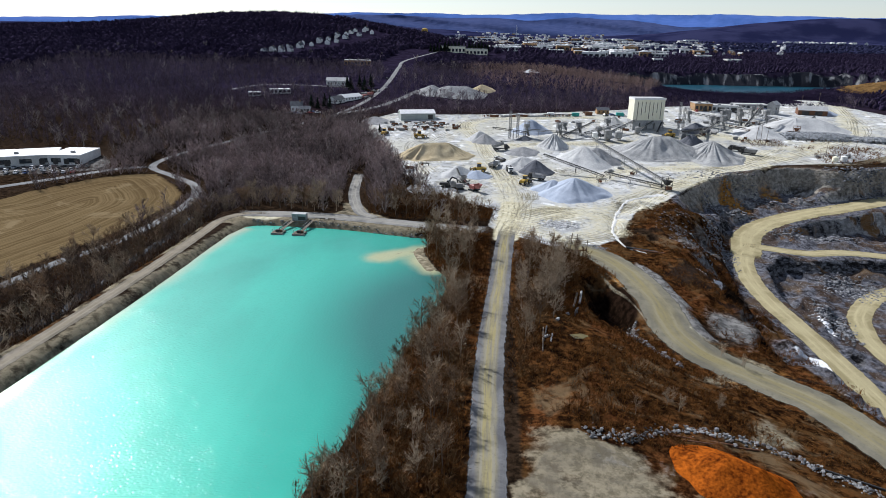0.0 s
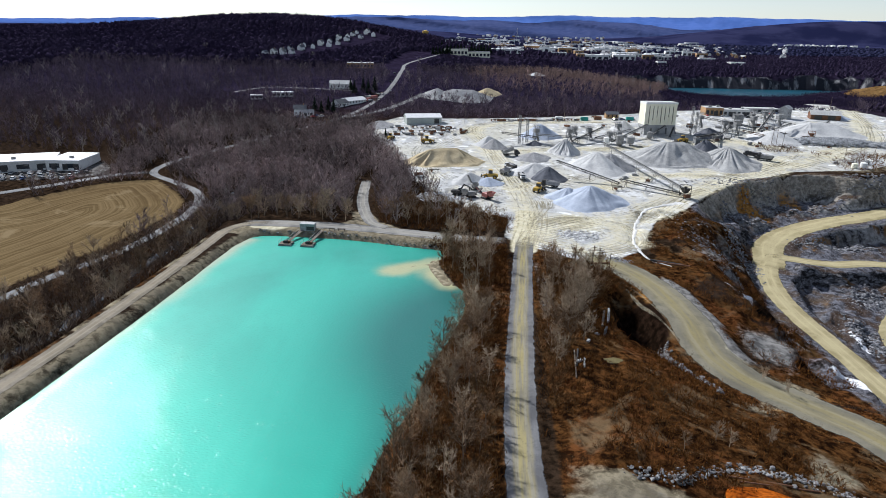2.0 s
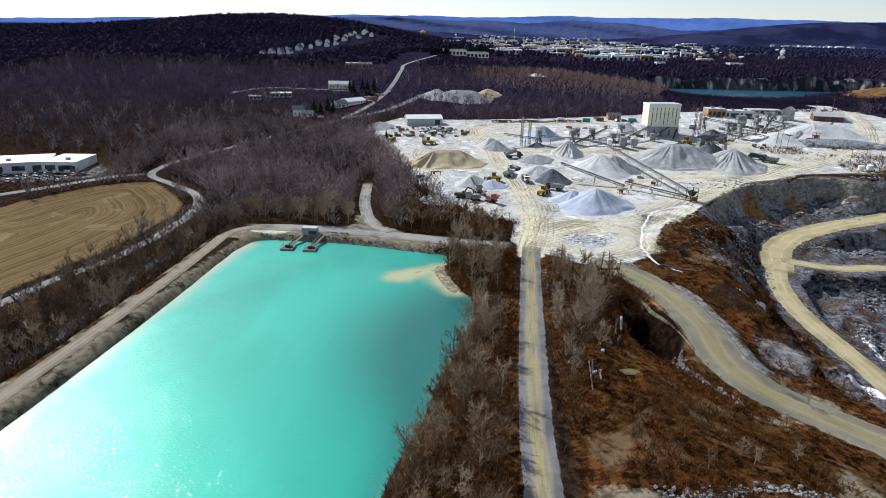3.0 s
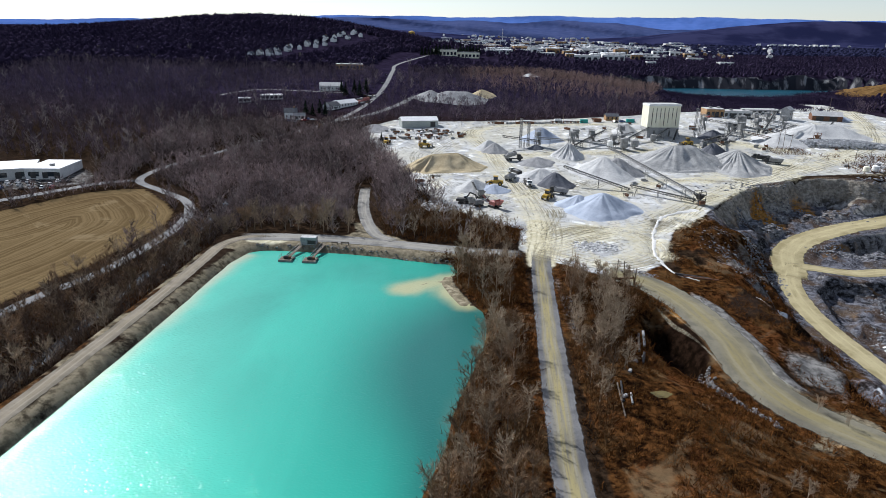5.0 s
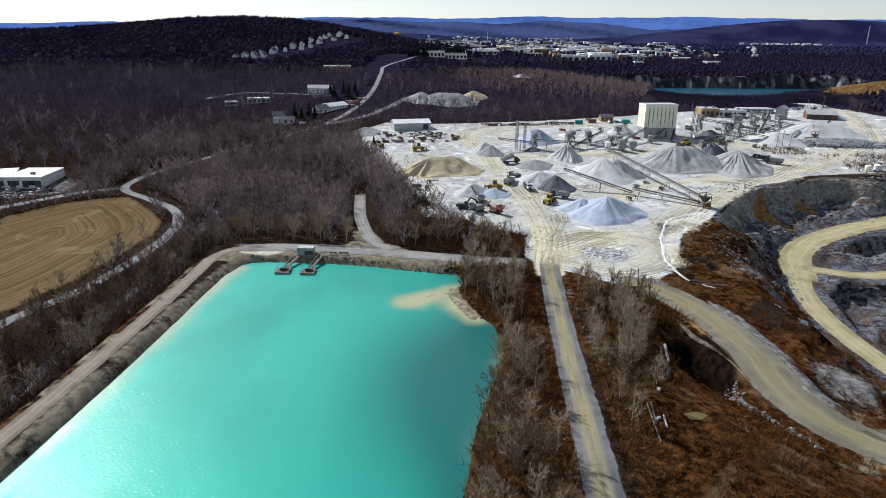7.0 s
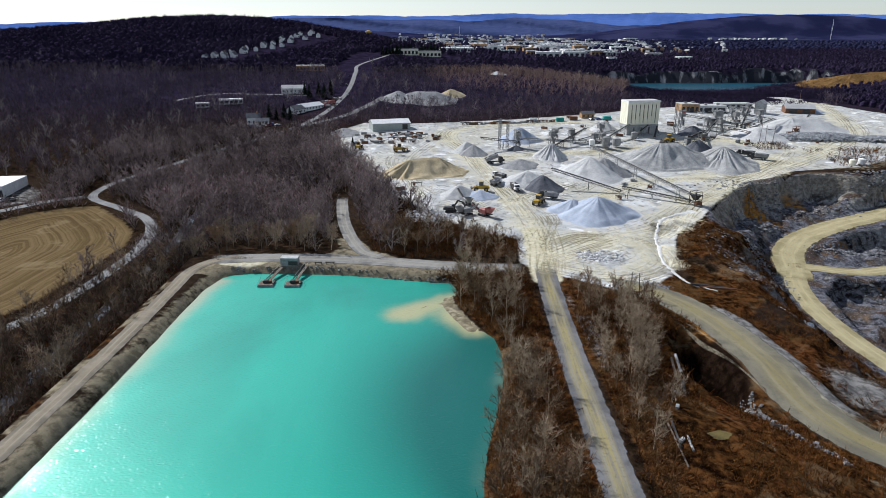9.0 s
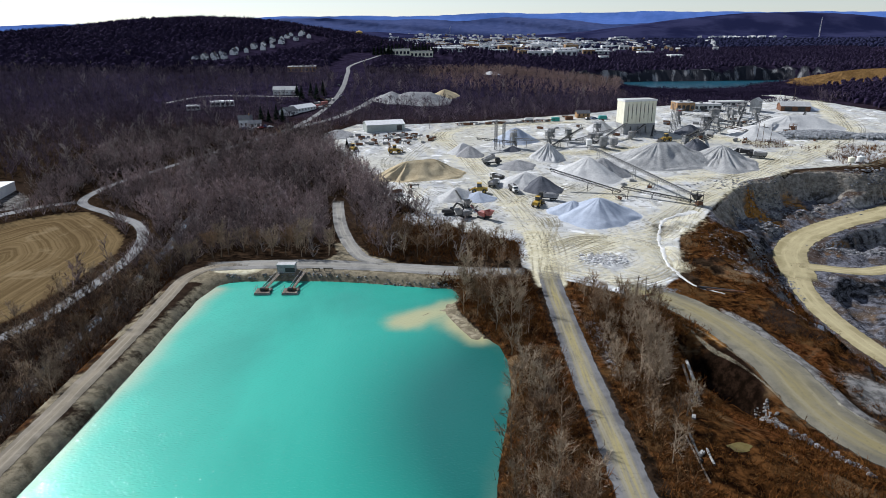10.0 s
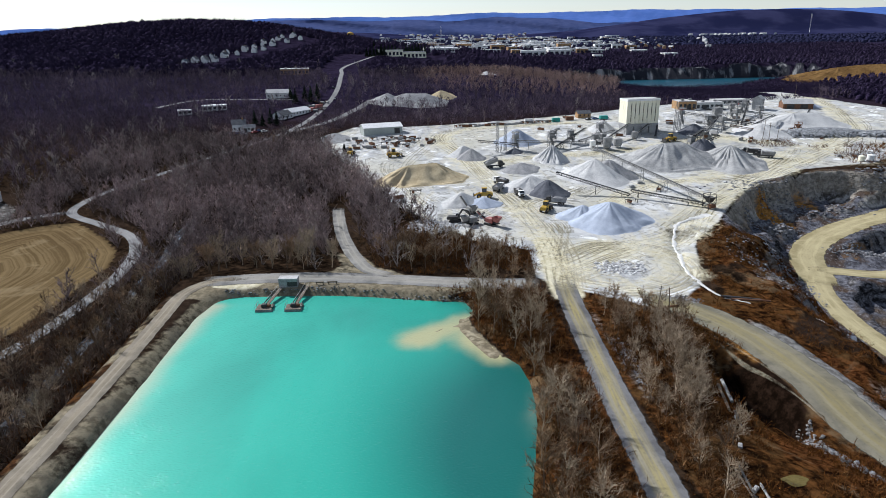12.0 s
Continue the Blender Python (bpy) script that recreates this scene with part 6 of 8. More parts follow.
KNOLL_WOODS = material("knoll_woods", (0.13, 0.090, 0.078), (0.42, 0.30, 0.255), 0.02, 0.95, 0.0, fine=20, islands=0.4, tones=0.35)
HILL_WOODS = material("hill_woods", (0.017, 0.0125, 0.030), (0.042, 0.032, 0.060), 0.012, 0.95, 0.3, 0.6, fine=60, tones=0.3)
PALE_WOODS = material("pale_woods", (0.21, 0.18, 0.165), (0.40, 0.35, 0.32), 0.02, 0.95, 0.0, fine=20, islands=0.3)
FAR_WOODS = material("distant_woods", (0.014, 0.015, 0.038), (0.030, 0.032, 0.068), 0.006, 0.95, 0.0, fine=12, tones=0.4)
SHRUB = material("russet_brush", (0.044, 0.018, 0.006), (0.175, 0.075, 0.022), 0.06, 0.95, 0.0, fine=15, islands=0.5)
DRY_GRASS = material("dry_grass", (0.13, 0.068, 0.022), (0.26, 0.15, 0.06), 0.08, 0.95, 0.0, fine=12, islands=0.4)
NEEDLES = material("dark_needles", (0.010, 0.018, 0.012), (0.030, 0.042, 0.028), 0.3, 0.95, 0.0, varied=0.3)


def limb(verts, faces, p, q, r0, r1):
    w = q - p
    w = w / (np.linalg.norm(w) + 1e-9)
    a = np.cross(w, (0.31, 0.87, 0.38))
    a /= np.linalg.norm(a) + 1e-9
    b = np.cross(w, a)
    n = len(verts)
    for o, r in ((p, r0), (q, r1)):
        for k in range(3):
            c, s = math.cos(2.094 * k), math.sin(2.094 * k)
            verts.append(o + r * (c * a + s * b))
    for k in range(3):
        j = (k + 1) % 3
        faces += [(n + k, n + j, n + 3 + j), (n + k, n + 3 + j, n + 3 + k)]


def sliver(verts, faces, p, q, w, rng):
    d = q - p
    a = np.cross(d, rng.normal(size=3))
    a *= w / (np.linalg.norm(a) + 1e-9) / 2
    n = len(verts)
    verts += [p - a, p + a, q]
    faces.append((n, n + 1, n + 2))


def bent(direction, spread, rng, lift=0.25):
    d = direction + rng.normal(size=3) * spread + np.array((0, 0, lift))
    return d / np.linalg.norm(d)


def tree_arrays(seed, height, limbs, subs, twigs, twig_width, spread=0.62, plain=False):
    """Trunk with limbs, and twigs, of one bare tree: (verts, triangles) twice."""
    rng = np.random.default_rng(seed)
    tv, tf, cv, cf = [], [], [], []
    top, r = np.array((0.0, 0, -0.3)), 0.018 * height
    d = np.array((0, 0, 1.0))
    steps = 2 if plain else 5
    knots = [top]
    for k in range(steps):
        d = bent(np.array((0, 0, 1.0)), 0.10, rng, 0)
        nxt = top + d * height * 0.85 / steps
        limb(tv, tf, top, nxt, r, r * (0.4 if plain else 0.78))
        top, r = nxt, r * (0.4 if plain else 0.78)
        knots.append(top)
    for k in range(limbs):
        u = rng.uniform(0.24, 1.0) * steps
        i = min(int(u), steps - 1)
        start = knots[i] + (knots[i + 1] - knots[i]) * (u - i)
        a = rng.uniform(0, 6.283)
        out = np.array((math.cos(a), math.sin(a), rng.uniform(0.7, 1.7)))
        out /= np.linalg.norm(out)
        ln = height * rng.uniform(0.24, 0.42) * (1.25 - 0.6 * u / steps)
        mid = start + out * ln * 0.5
        end = mid + bent(out, 0.2, rng) * ln * 0.5
        rr = 0.006 * height
        if plain:
            sliver(cv, cf, start, end, twig_width * 2.2, rng)
        else:
            limb(tv, tf, start, mid, rr, rr * 0.7)
            limb(tv, tf, mid, end, rr * 0.7, rr * 0.3)
        for s in range(subs):
            f = rng.uniform(0.25, 1.0)
            p = start + (mid - start) * f * 2 if f < 0.5 else mid + (end - mid) * (f - 0.5) * 2
            dd = bent(out, spread, rng)
            q = p + dd * ln * rng.uniform(0.3, 0.55)
            sliver(cv, cf, p, q, twig_width * 1.8, rng)
            for t in range(twigs):
                g = rng.uniform(0.2, 1.0)
                o = p + (q - p) * g
                sliver(cv, cf, o, o + bent(dd, 0.6, rng) * height * rng.uniform(0.07, 0.14), twig_width, rng)
    return (np.array(tv), np.array(tf)), (np.array(cv), np.array(cf))


def bush_arrays(seed, n, width, wide=1.0):
    rng = np.random.default_rng(seed)
    v, f = [], []
    for k in range(n):
        a, tilt = rng.uniform(0, 6.283), rng.uniform(0.1, 1.0)
        p = np.array((rng.normal() * 0.25 * wide, rng.normal() * 0.25 * wide, -0.1))
        q = p + np.array((math.cos(a) * tilt * wide, math.sin(a) * tilt * wide, rng.uniform(0.5, 1.1)))
        sliver(v, f, p, q, width, rng)
        for j in range(2):
            o = p + (q - p) * rng.uniform(0.35, 0.9)
            sliver(v, f, o, o + rng.normal(size=3) * 0.3 + np.array((0, 0, 0.28)), width * 0.7, rng)
    return np.array(v), np.array(f)


def lump_arrays(seed, blobs=3):
    """A bare crown seen from far off: a few ragged rounded masses of twigs at uneven heights."""
    rng = np.random.default_rng(seed)
    v, f = [], []
    for k in range(blobs):
        a, r = rng.uniform(0, 6.283), rng.uniform(0.1, 0.34)
        cx, cy, top, wide = r * math.cos(a), r * math.sin(a), rng.uniform(0.65, 0.95), rng.uniform(0.28, 0.46)
        i = len(v)
        for z, w in ((0.15, 0.9), (0.68, 0.95)):
            for j in range(5):
                b = 1.2566 * j + z + k
                q = wide * w * rng.uniform(0.7, 1.3)
                v.append(np.array((cx + q * math.cos(b), cy + q * math.sin(b), top * z + rng.normal() * 0.10)))
        v.append(np.array((cx + rng.normal() * 0.06, cy + rng.normal() * 0.06, top)))
        for j in range(5):
            n = (j + 1) % 5
            f += [(i + j, i + n, i + 5 + n), (i + j, i + 5 + n, i + 5 + j), (i + 5 + j, i + 5 + n, i + 10)]
    return np.array(v), np.array(f)


def crown_arrays(seed, twigs):
    """A bare round-headed tree seen from far off: a small dense core inside a haze of spreading twigs."""
    rng = np.random.default_rng(seed)
    v, f = lump_arrays(seed, 1)
    v, f = [p * np.array((0.85, 0.85, 0.86)) for p in v], [tuple(t) for t in f]
    for k in range(twigs):
        a, rise = rng.uniform(0, 6.283), rng.uniform(-0.05, 1.0)
        out = math.sqrt(max(0.0, 1 - rise * rise)) * rng.uniform(0.75, 1.1)
        tip = np.array((0.46 * out * math.cos(a), 0.46 * out * math.sin(a), 0.5 + 0.5 * rise * rng.uniform(0.85, 1.15)))
        sliver(v, f, np.array((0, 0, 0.38)) + 0.35 * (tip - np.array((0, 0, 0.38))), tip, 0.055, rng)
    return np.array(v), np.array(f)


def scattered(templates, xs, ys, heights, widths=None, seed=5):
    """Joins many turned and scaled copies into arrays."""
    rng = np.random.default_rng(seed)
    zs = land_height(np.array(xs), np.array(ys))
    which = rng.integers(0, len(templates), len(xs))
    turn = rng.uniform(0, 6.283, len(xs))
    widths = heights if widths is None else widths
    vs, fs, base = [], [], 0
    for k, (tv, tf) in enumerate(templates):
        sel = np.where(which == k)[0]
        if not len(sel):
            continue
        c, s = np.cos(turn[sel])[:, None], np.sin(turn[sel])[:, None]
        x = (tv[None, :, 0] * c - tv[None, :, 1] * s) * widths[sel][:, None] + np.array(xs)[sel][:, None]
        y = (tv[None, :, 0] * s + tv[None, :, 1] * c) * widths[sel][:, None] + np.array(ys)[sel][:, None]
        z = tv[None, :, 2] * heights[sel][:, None] + zs[sel][:, None]
        vs.append(np.stack([x, y, z], -1).reshape(-1, 3))
        fs.append((tf[None] + (np.arange(len(sel)) * len(tv))[:, None, None]).reshape(-1, 3) + base)
        base += len(sel) * len(tv)
    tone = 0.5 * rng.uniform(0, 1, len(xs)) + 0.5 * (0.5 + 0.5 * rough_noise(np.array(xs), np.array(ys), 16.0, 2.7))
    tones = np.concatenate([np.repeat(tone[which == k], len(tv)) for k, (tv, _) in enumerate(templates)])
    return np.vstack(vs), np.vstack(fs), tones


def spots(x0, x1, y0, y1, gap, seed):
    """Jittered places on a grid."""
    rng = np.random.default_rng(seed)
    x, y = np.meshgrid(np.arange(x0, x1, gap), np.arange(y0, y1, gap))
    x, y = x.ravel() + rng.uniform(-0.5, 0.5, x.size) * gap, y.ravel() + rng.uniform(-0.5, 0.5, y.size) * gap
    return x, y


OPEN_RINGS = [([(150, 548), (300, 560), (470, 800), (225, 800), (165, 640)], 0), (LAKE, 1.5), (YARD, -1), (PIT, -2), (FIELD, 1), (LOT, 1), (FAR_LAKE, 9), (FLAT_PAD, 2),
              [[(-150, 472), (-112, 474), (-110, 505), (-150, 505)], 0], [[(-130, 512), (-92, 515), (-84, 570), (-122, 570)], 0], [[(-56, 574), (16, 572), (22, 612), (-52, 610)], 0],
              [[(-165, 600), (-112, 596), (-112, 628), (-160, 632)], 0], [[(275, 575), (300, 575), (350, 700), (318, 700)], 0], [[(455, 858), (640, 840), (660, 940), (475, 930)], 0],
              [[(185, 800), (470, 800), (490, 930), (200, 930)], 0], [[(42, 688), (66, 686), (68, 706), (44, 706)], 0], [[(-160, 750), (-120, 750), (-120, 785), (-160, 785)], 0]]


def wooded(x, y, clear_road=2.5):
    ok = (line_near(x, y, CREEK)[0] > 2.6) & (np.hypot((x - 52.0) / 9.0, (y - 162.0) / 17.0) > 1) & (np.hypot(x - 38.4, y - 128.4) > 3.4)
    for ring, grow in OPEN_RINGS:
        ok &= inside(x, y, list(ring)) < -grow
    for key, line in ROAD_LINES.items():
        ok &= line_near(x, y, line)[0] > ROADS[key][1] / 2 + clear_road * (np.where(y > 700, 5.5, np.where(y > 300, 1.9, 1.0)) if key == "highway" and clear_road > 2 else 1)
    return ok


def stand(name, templates, x, y, low, high, mat, label, category="woods", seed=3, width=1.0, soft=False):
    rng = np.random.default_rng(seed)
    h = low + (high - low) * np.clip(0.5 + 0.5 * rng.uniform(-1, 1, len(x)) + 0.35 * rough_noise(x, y, 20.0, seed), 0, 1)
    v, f, tones = scattered(templates, x, y, h, h * width, seed)
    me = array_mesh(name, v, f, [mat], soft)
    me.attributes.new("tone", "FLOAT", "POINT").data.foreach_set("value", tones.astype(np.float32))
    return tagged(new(name, me), label, category, kind="stuff")


def whole(arrays):
    (a, b), (c, d) = arrays
    return np.vstack([a, c]), np.vstack([b, d + len(a)])


# trees that stand singly near the water and the roads
def tree_model(seed, height, pale):
    trunk, crown = tree_arrays(seed, height, 12, 7, 6, 0.06)
    ob = thing("bare_tree", Matrix.Translation((0, 0, -200)), "leafless pale-barked tree with fine upright twigs" if pale else "leafless brown tree with a dense twiggy crown", "tree", "bare trees near the road and pond")
    part("trunk", array_mesh("trunk", *trunk, [PALE_TWIG if pale else BARK]), None, ob)
    part("crown", array_mesh("crown", *crown, [PALE_TWIG if pale else TWIG]), None, ob)
    return ob


MODELS = [tree_model(40 + k, 9.0, k in (3, 4)) for k in range(7)]


def plant(x, y, scale, turn, model):
    return copy_thing(model, standing(x, y, turn) @ Matrix.Scale(scale, 4))


def near_trees():
    rng = np.random.default_rng(11)
    placed = []
    plan = ((-13, 16.0, 74, 212, 4.1, 0.8, (0.72, 1.2)), (25.5, 50, 126, 204, 3.8, 0.8, (0.62, 1.08)), (-112, -88, 84, 236, 5.6, 0.75, (0.9, 1.35)), (-86, -40, 234, 246, 4.6, 0.9, (0.9, 1.3)), (-30, 18, 229, 252, 4.8, 0.55, (0.7, 1.1)))
    for x0, x1, y0, y1, gap, keep, (lo, hi) in plan:
        x, y = spots(x0, x1, y0, y1, gap, int(100 + y0))
        ok = wooded(x, y, 2.2) & (rng.uniform(size=len(x)) < keep)
        if x0 == -13:
            ok &= x < 12.4
        if x0 > 20:
            ok &= x < np.interp(y, (126, 132, 148, 162, 177, 194), (27.5, 28.5, 33, 38.5, 45, 49.5))
        for px, py in zip(x[ok], y[ok]):
            pale = rng.uniform() < (0.62 if x0 > 20 else 0.45)
            model = MODELS[int(rng.choice((3, 4)) if pale else rng.choice((0, 1, 2, 5, 6)))]
            plant(px, py, rng.uniform(lo, hi), rng.uniform(0, 360), model)
            placed.append((px, py))
    for px, py, s in ((6.5, 243, 0.75), (11, 245, 0.62), (4.5, 249, 0.8), (-31, 395, 0.9), (1, 252, 0.7), (32.5, 153, 1.25), (31.0, 146, 1.1), (33.5, 138, 0.95), (30, 134, 0.8), (36, 160, 1.1), (-100, 440, 1.0), (74, 138.5, 0.5), (78, 134, 0.45), (45, 99, 0.5), (52, 104, 0.55), (54, 103, 0.45), (63, 108, 0.5)):
        plant(px, py, s, px * 37, MODELS[3 if 30 < px < 40 or px > 50 else 1])
    return placed


near_trees()
for model in MODELS:
    for o in [*model.children, model]:
        bpy.data.objects.remove(o)

MID = [whole(tree_arrays(60 + k, 1.0, 11, 3, 3, 0.011, 0.42, True)) for k in range(6)]
BROAD = [whole(tree_arrays(70 + k, 1.0, 8, 2, 3, 0.012, 0.5, True)) for k in range(6)]
DISTANT = [crown_arrays(80 + k, 22) for k in range(7)]
CLUMPS = [lump_arrays(95 + k, 2) for k in range(5)]
BUSHES = [bush_arrays(120 + k, 9, 0.075) for k in range(5)]

x, y = spots(-200, 30, 229, 470, 3.6, 21)
ok = wooded(x, y) & (rough_noise(x, y, 11.0, 5.2) > -0.42) & (x < 17) & ~((x > -86) & (x < -40) & (y < 246)) & (inside(x, y, [(-24, 230), (22, 220), (22, 262), (0, 268), (-24, 288)]) < 0)
stand("woods", MID, x[ok], y[ok], 8.5, 13.5, WOODS, "dense leafless brown woods beside the pond and yard", seed=21)
x, y = spots(-125, -84, 60, 240, 3.8, 22)
ok = wooded(x, y, 4.2)
stand("woods", MID, x[ok], y[ok], 7.5, 12.5, BELT_WOODS, "belt of bare trees between pond bank and field", seed=22)
x, y = spots(-480, 330, 380, 760, 6.5, 23)
ok = wooded(x, y, 3) & ~((x > -200) & (x < 30) & (y < 470)) & (x < 330 - (y < 560) * 20) & (x > -480 + (y < 420) * 150)
knoll = np.hypot((x - 95) / 110, (y - 690) / 95) < 1
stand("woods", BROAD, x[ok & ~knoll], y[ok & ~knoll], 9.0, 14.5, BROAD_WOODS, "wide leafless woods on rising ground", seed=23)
stand("woods", BROAD, x[ok & knoll], y[ok & knoll], 9.0, 14.0, KNOLL_WOODS, "warm brown leafless woods on a knoll", seed=27)
x, y = spots(-1150, 1000, 760, 1650, 8.3, 24)
ok = wooded(x, y, 3) & (abs(x + 60) < 0.83 * y + 30)
town = inside(x, y, [(-70, 1090), (140, 1130), (520, 1400), (600, 1700), (-120, 1700)]) > 0
ok &= ~town | (np.random.default_rng(1).uniform(size=len(x)) < 0.18)
ok &= inside(x, y, [(-128, 735), (-72, 735), (-62, 1095), (-128, 1095)]) < 0
ok &= inside(x, y, [(-95, 985), (30, 1000), (40, 1150), (-95, 1150)]) < 0
ok &= inside(x, y, [(-304, 828), (-240, 832), (-164, 1226), (-232, 1264)]) < 0
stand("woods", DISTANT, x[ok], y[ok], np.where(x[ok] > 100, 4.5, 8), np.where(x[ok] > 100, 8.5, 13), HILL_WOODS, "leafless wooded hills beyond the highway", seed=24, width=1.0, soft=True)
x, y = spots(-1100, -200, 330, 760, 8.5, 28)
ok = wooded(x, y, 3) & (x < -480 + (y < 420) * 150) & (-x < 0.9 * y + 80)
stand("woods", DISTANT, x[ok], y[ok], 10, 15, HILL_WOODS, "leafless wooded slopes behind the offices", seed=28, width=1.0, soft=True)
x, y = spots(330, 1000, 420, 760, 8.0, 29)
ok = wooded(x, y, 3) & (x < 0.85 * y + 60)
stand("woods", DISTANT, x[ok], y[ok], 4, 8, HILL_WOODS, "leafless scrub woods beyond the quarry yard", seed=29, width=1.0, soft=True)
x, y = spots(-2400, 2400, 1650, 2900, 21, 25)
ok = (abs(x + 60) < 0.83 * y) & (np.hypot(x, y) < 2900)
flat = inside(x, y, [(-250, 1650), (450, 1650), (1000, 3000), (900, 3500), (100, 3500), (-200, 2300)]) > 0
ok &= ~flat | (np.random.default_rng(2).uniform(size=len(x)) < 0.35)
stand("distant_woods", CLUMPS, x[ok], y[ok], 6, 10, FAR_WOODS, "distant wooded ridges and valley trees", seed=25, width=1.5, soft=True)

x, y = spots(-13, 14, 74, 213, 2.5, 41)
ok = wooded(x, y, 1.2)
stand("thicket", MID, x[ok], y[ok], 3.5, 7.0, THICKET, "thicket of young bare trees on the shore", "thicket", 41)
x, y = spots(22, 50, 112, 206, 2.3, 42)
ok = wooded(x, y, 1.4) & (rough_noise(x, y, 14.0, 3.0) > -0.25) & (x < np.interp(y, (126, 132, 148, 162, 177, 194), (28, 30, 35, 40, 46, 50)))
stand("thicket", MID, x[ok], y[ok], 3.5, 7.5, THICKET, "thicket of young bare trees beside the haul road", "thicket", 42)
x, y = spots(-34, 19, 228, 300, 3.2, 43)
ok = wooded(x, y, 1.0) & (inside(x, y, [(-36, 236), (16, 226), (18, 248), (0, 260), (-30, 312), (-44, 300)]) > 0)
stand("thicket", MID, x[ok], y[ok], 2.5, 5.5, THICKET, "thicket of bare trees at the yard edge", "thicket", 43)

x, y = spots(-200, 12, 236, 470, 17, 51)
ok = wooded(x, y, 3)
stand("pale_trees", MID, x[ok], y[ok], 10, 14.5, PALE_WOODS, "pale-limbed bare trees rising among the woods", "trees", 51)
x, y = spots(-470, 260, 380, 900, 58, 52)
ok = wooded(x, y, 3)
stand("pale_trees", MID, x[ok], y[ok], 12, 16, PALE_WOODS, "pale-limbed bare trees scattered over the hills", "trees", 52)

x, y = spots(-330, -110, 385, 500, 21, 53)
ok = wooded(x, y, 3)
stand("pale_trees", MID, x[ok], y[ok], 11, 16, PALE_WOODS, "rows of pale-trunked bare trees above the highway", "trees", 53)

# brush, weeds and dry grass
def brush_places(x0, x1, y0, y1, gap, seed, keep, clear=0.4):
    x, y = spots(x0, x1, y0, y1, gap, seed)
    ok = wooded(x, y, clear) & (rough_noise(x, y, 9.0, seed) > keep)
    return x[ok], y[ok]


bx, by = brush_places(-12, 17, 72, 215, 1.5, 31, -0.6)
stand("brush", BUSHES, bx, by, 0.9, 2.4, SHRUB, "tangled brown brush along the pond shore", "brush", 31)
bx, by = brush_places(22, 62, 90, 204, 1.5, 32, -0.15)
stand("brush", BUSHES, bx, by, 0.6, 2.1, SHRUB, "russet brush on rough waste ground", "brush", 32)
bx, by = spots(62, 112, 95, 266, 1.7, 33)
ok = (rough_noise(bx, by, 9.0, 3.0) > -0.05) & (inside(bx, by, YARD) < -2) & (line_near(bx, by, HAUL)[0] > 7) & (line_near(bx, by, CHANNEL)[0] > 2.5) & (inside(bx, by, PIT) < 27) & (line_near(bx, by, PIT_ROAD)[0] > 9)
stand("brush", BUSHES, bx[ok], by[ok], 0.6, 1.9, SHRUB, "low russet brush on the pit's west slope", "brush", 33)
bx, by = brush_places(28, 110, 60, 136, 1.6, 34, -0.1)
stand("grass", BUSHES, bx, by, 0.25, 0.7, DRY_GRASS, "dry tan grass tufts on waste ground", "grass", 34)
bx, by = spots(-30, 22, 228, 262, 1.6, 35)
ok = wooded(bx, by, 0.8)
stand("brush", BUSHES, bx[ok], by[ok], 0.8, 2.2, SHRUB, "dense brown brush at the wood's edge", "brush", 35)
bx, by = spots(-130, -84, 70, 236, 2.0, 36)
ok = wooded(bx, by, 3.0)
stand("brush", BUSHES, bx[ok], by[ok], 0.8, 2.0, SHRUB, "brown undergrowth below the belt of trees", "brush", 36)
bx, by = spots(196, 330, 352, 392, 2.4, 37)
ok = (inside(bx, by, PIT) < -1) & (rough_noise(bx, by, 12, 4) > -0.2) & (line_near(bx, by, ROAD_LINES["pit_road"])[0] > 7)
stand("brush", BUSHES, bx[ok], by[ok], 0.9, 2.4, SHRUB, "dark brush on the pit rim", "brush", 37)
bx, by = spots(150, 490, 552, 932, 5.0, 39)
ok = (inside(bx, by, FAR_LAKE) < -3) & ((by > 800) | (inside(bx, by, [(150, 552), (300, 560), (470, 800), (225, 800), (165, 640)]) > 0)) & (inside(bx, by, [(275, 570), (300, 575), (350, 700), (318, 700)]) < 0)
stand("brush", BUSHES, bx[ok], by[ok], 1.5, 3.6, HILL_WOODS, "low dark scrub before the flooded quarry", "brush", 39, 1.6)
bx, by = spots(172, 192, 392, 408, 1.6, 38)
stand("brush", BUSHES, bx, by, 0.8, 1.8, SHRUB, "patch of brush below three poles", "brush", 38)


def conifer(x, y, h):
    ob = thing("conifer", standing(x, y, x * 13), "dark green conifer beside the houses", "tree", "conifers")
    part("trunk", Geo().tube((0, 0, -0.3), (0, 0, h * 0.9), 0.03 * h, 0.01, 5), BARK, ob)
    rng = np.random.default_rng(int(abs(x * 7 + y)))
    v, f = [], []
    for k in range(260):
        u = rng.uniform(0.08, 1.0)
        a, r = rng.uniform(0, 6.283), h * 0.33 * (1.04 - u)
        p = np.array((0, 0, h * u))
        q = p + np.array((math.cos(a) * r, math.sin(a) * r, -0.05 * h * rng.uniform(0.3, 1.2)))
        sliver(v, f, q, p, 0.01, rng)
        sliver(v, f, p, q, h * 0.09, rng)
    part("needles", array_mesh("needles", np.array(v), np.array(f), [NEEDLES]), None, ob)


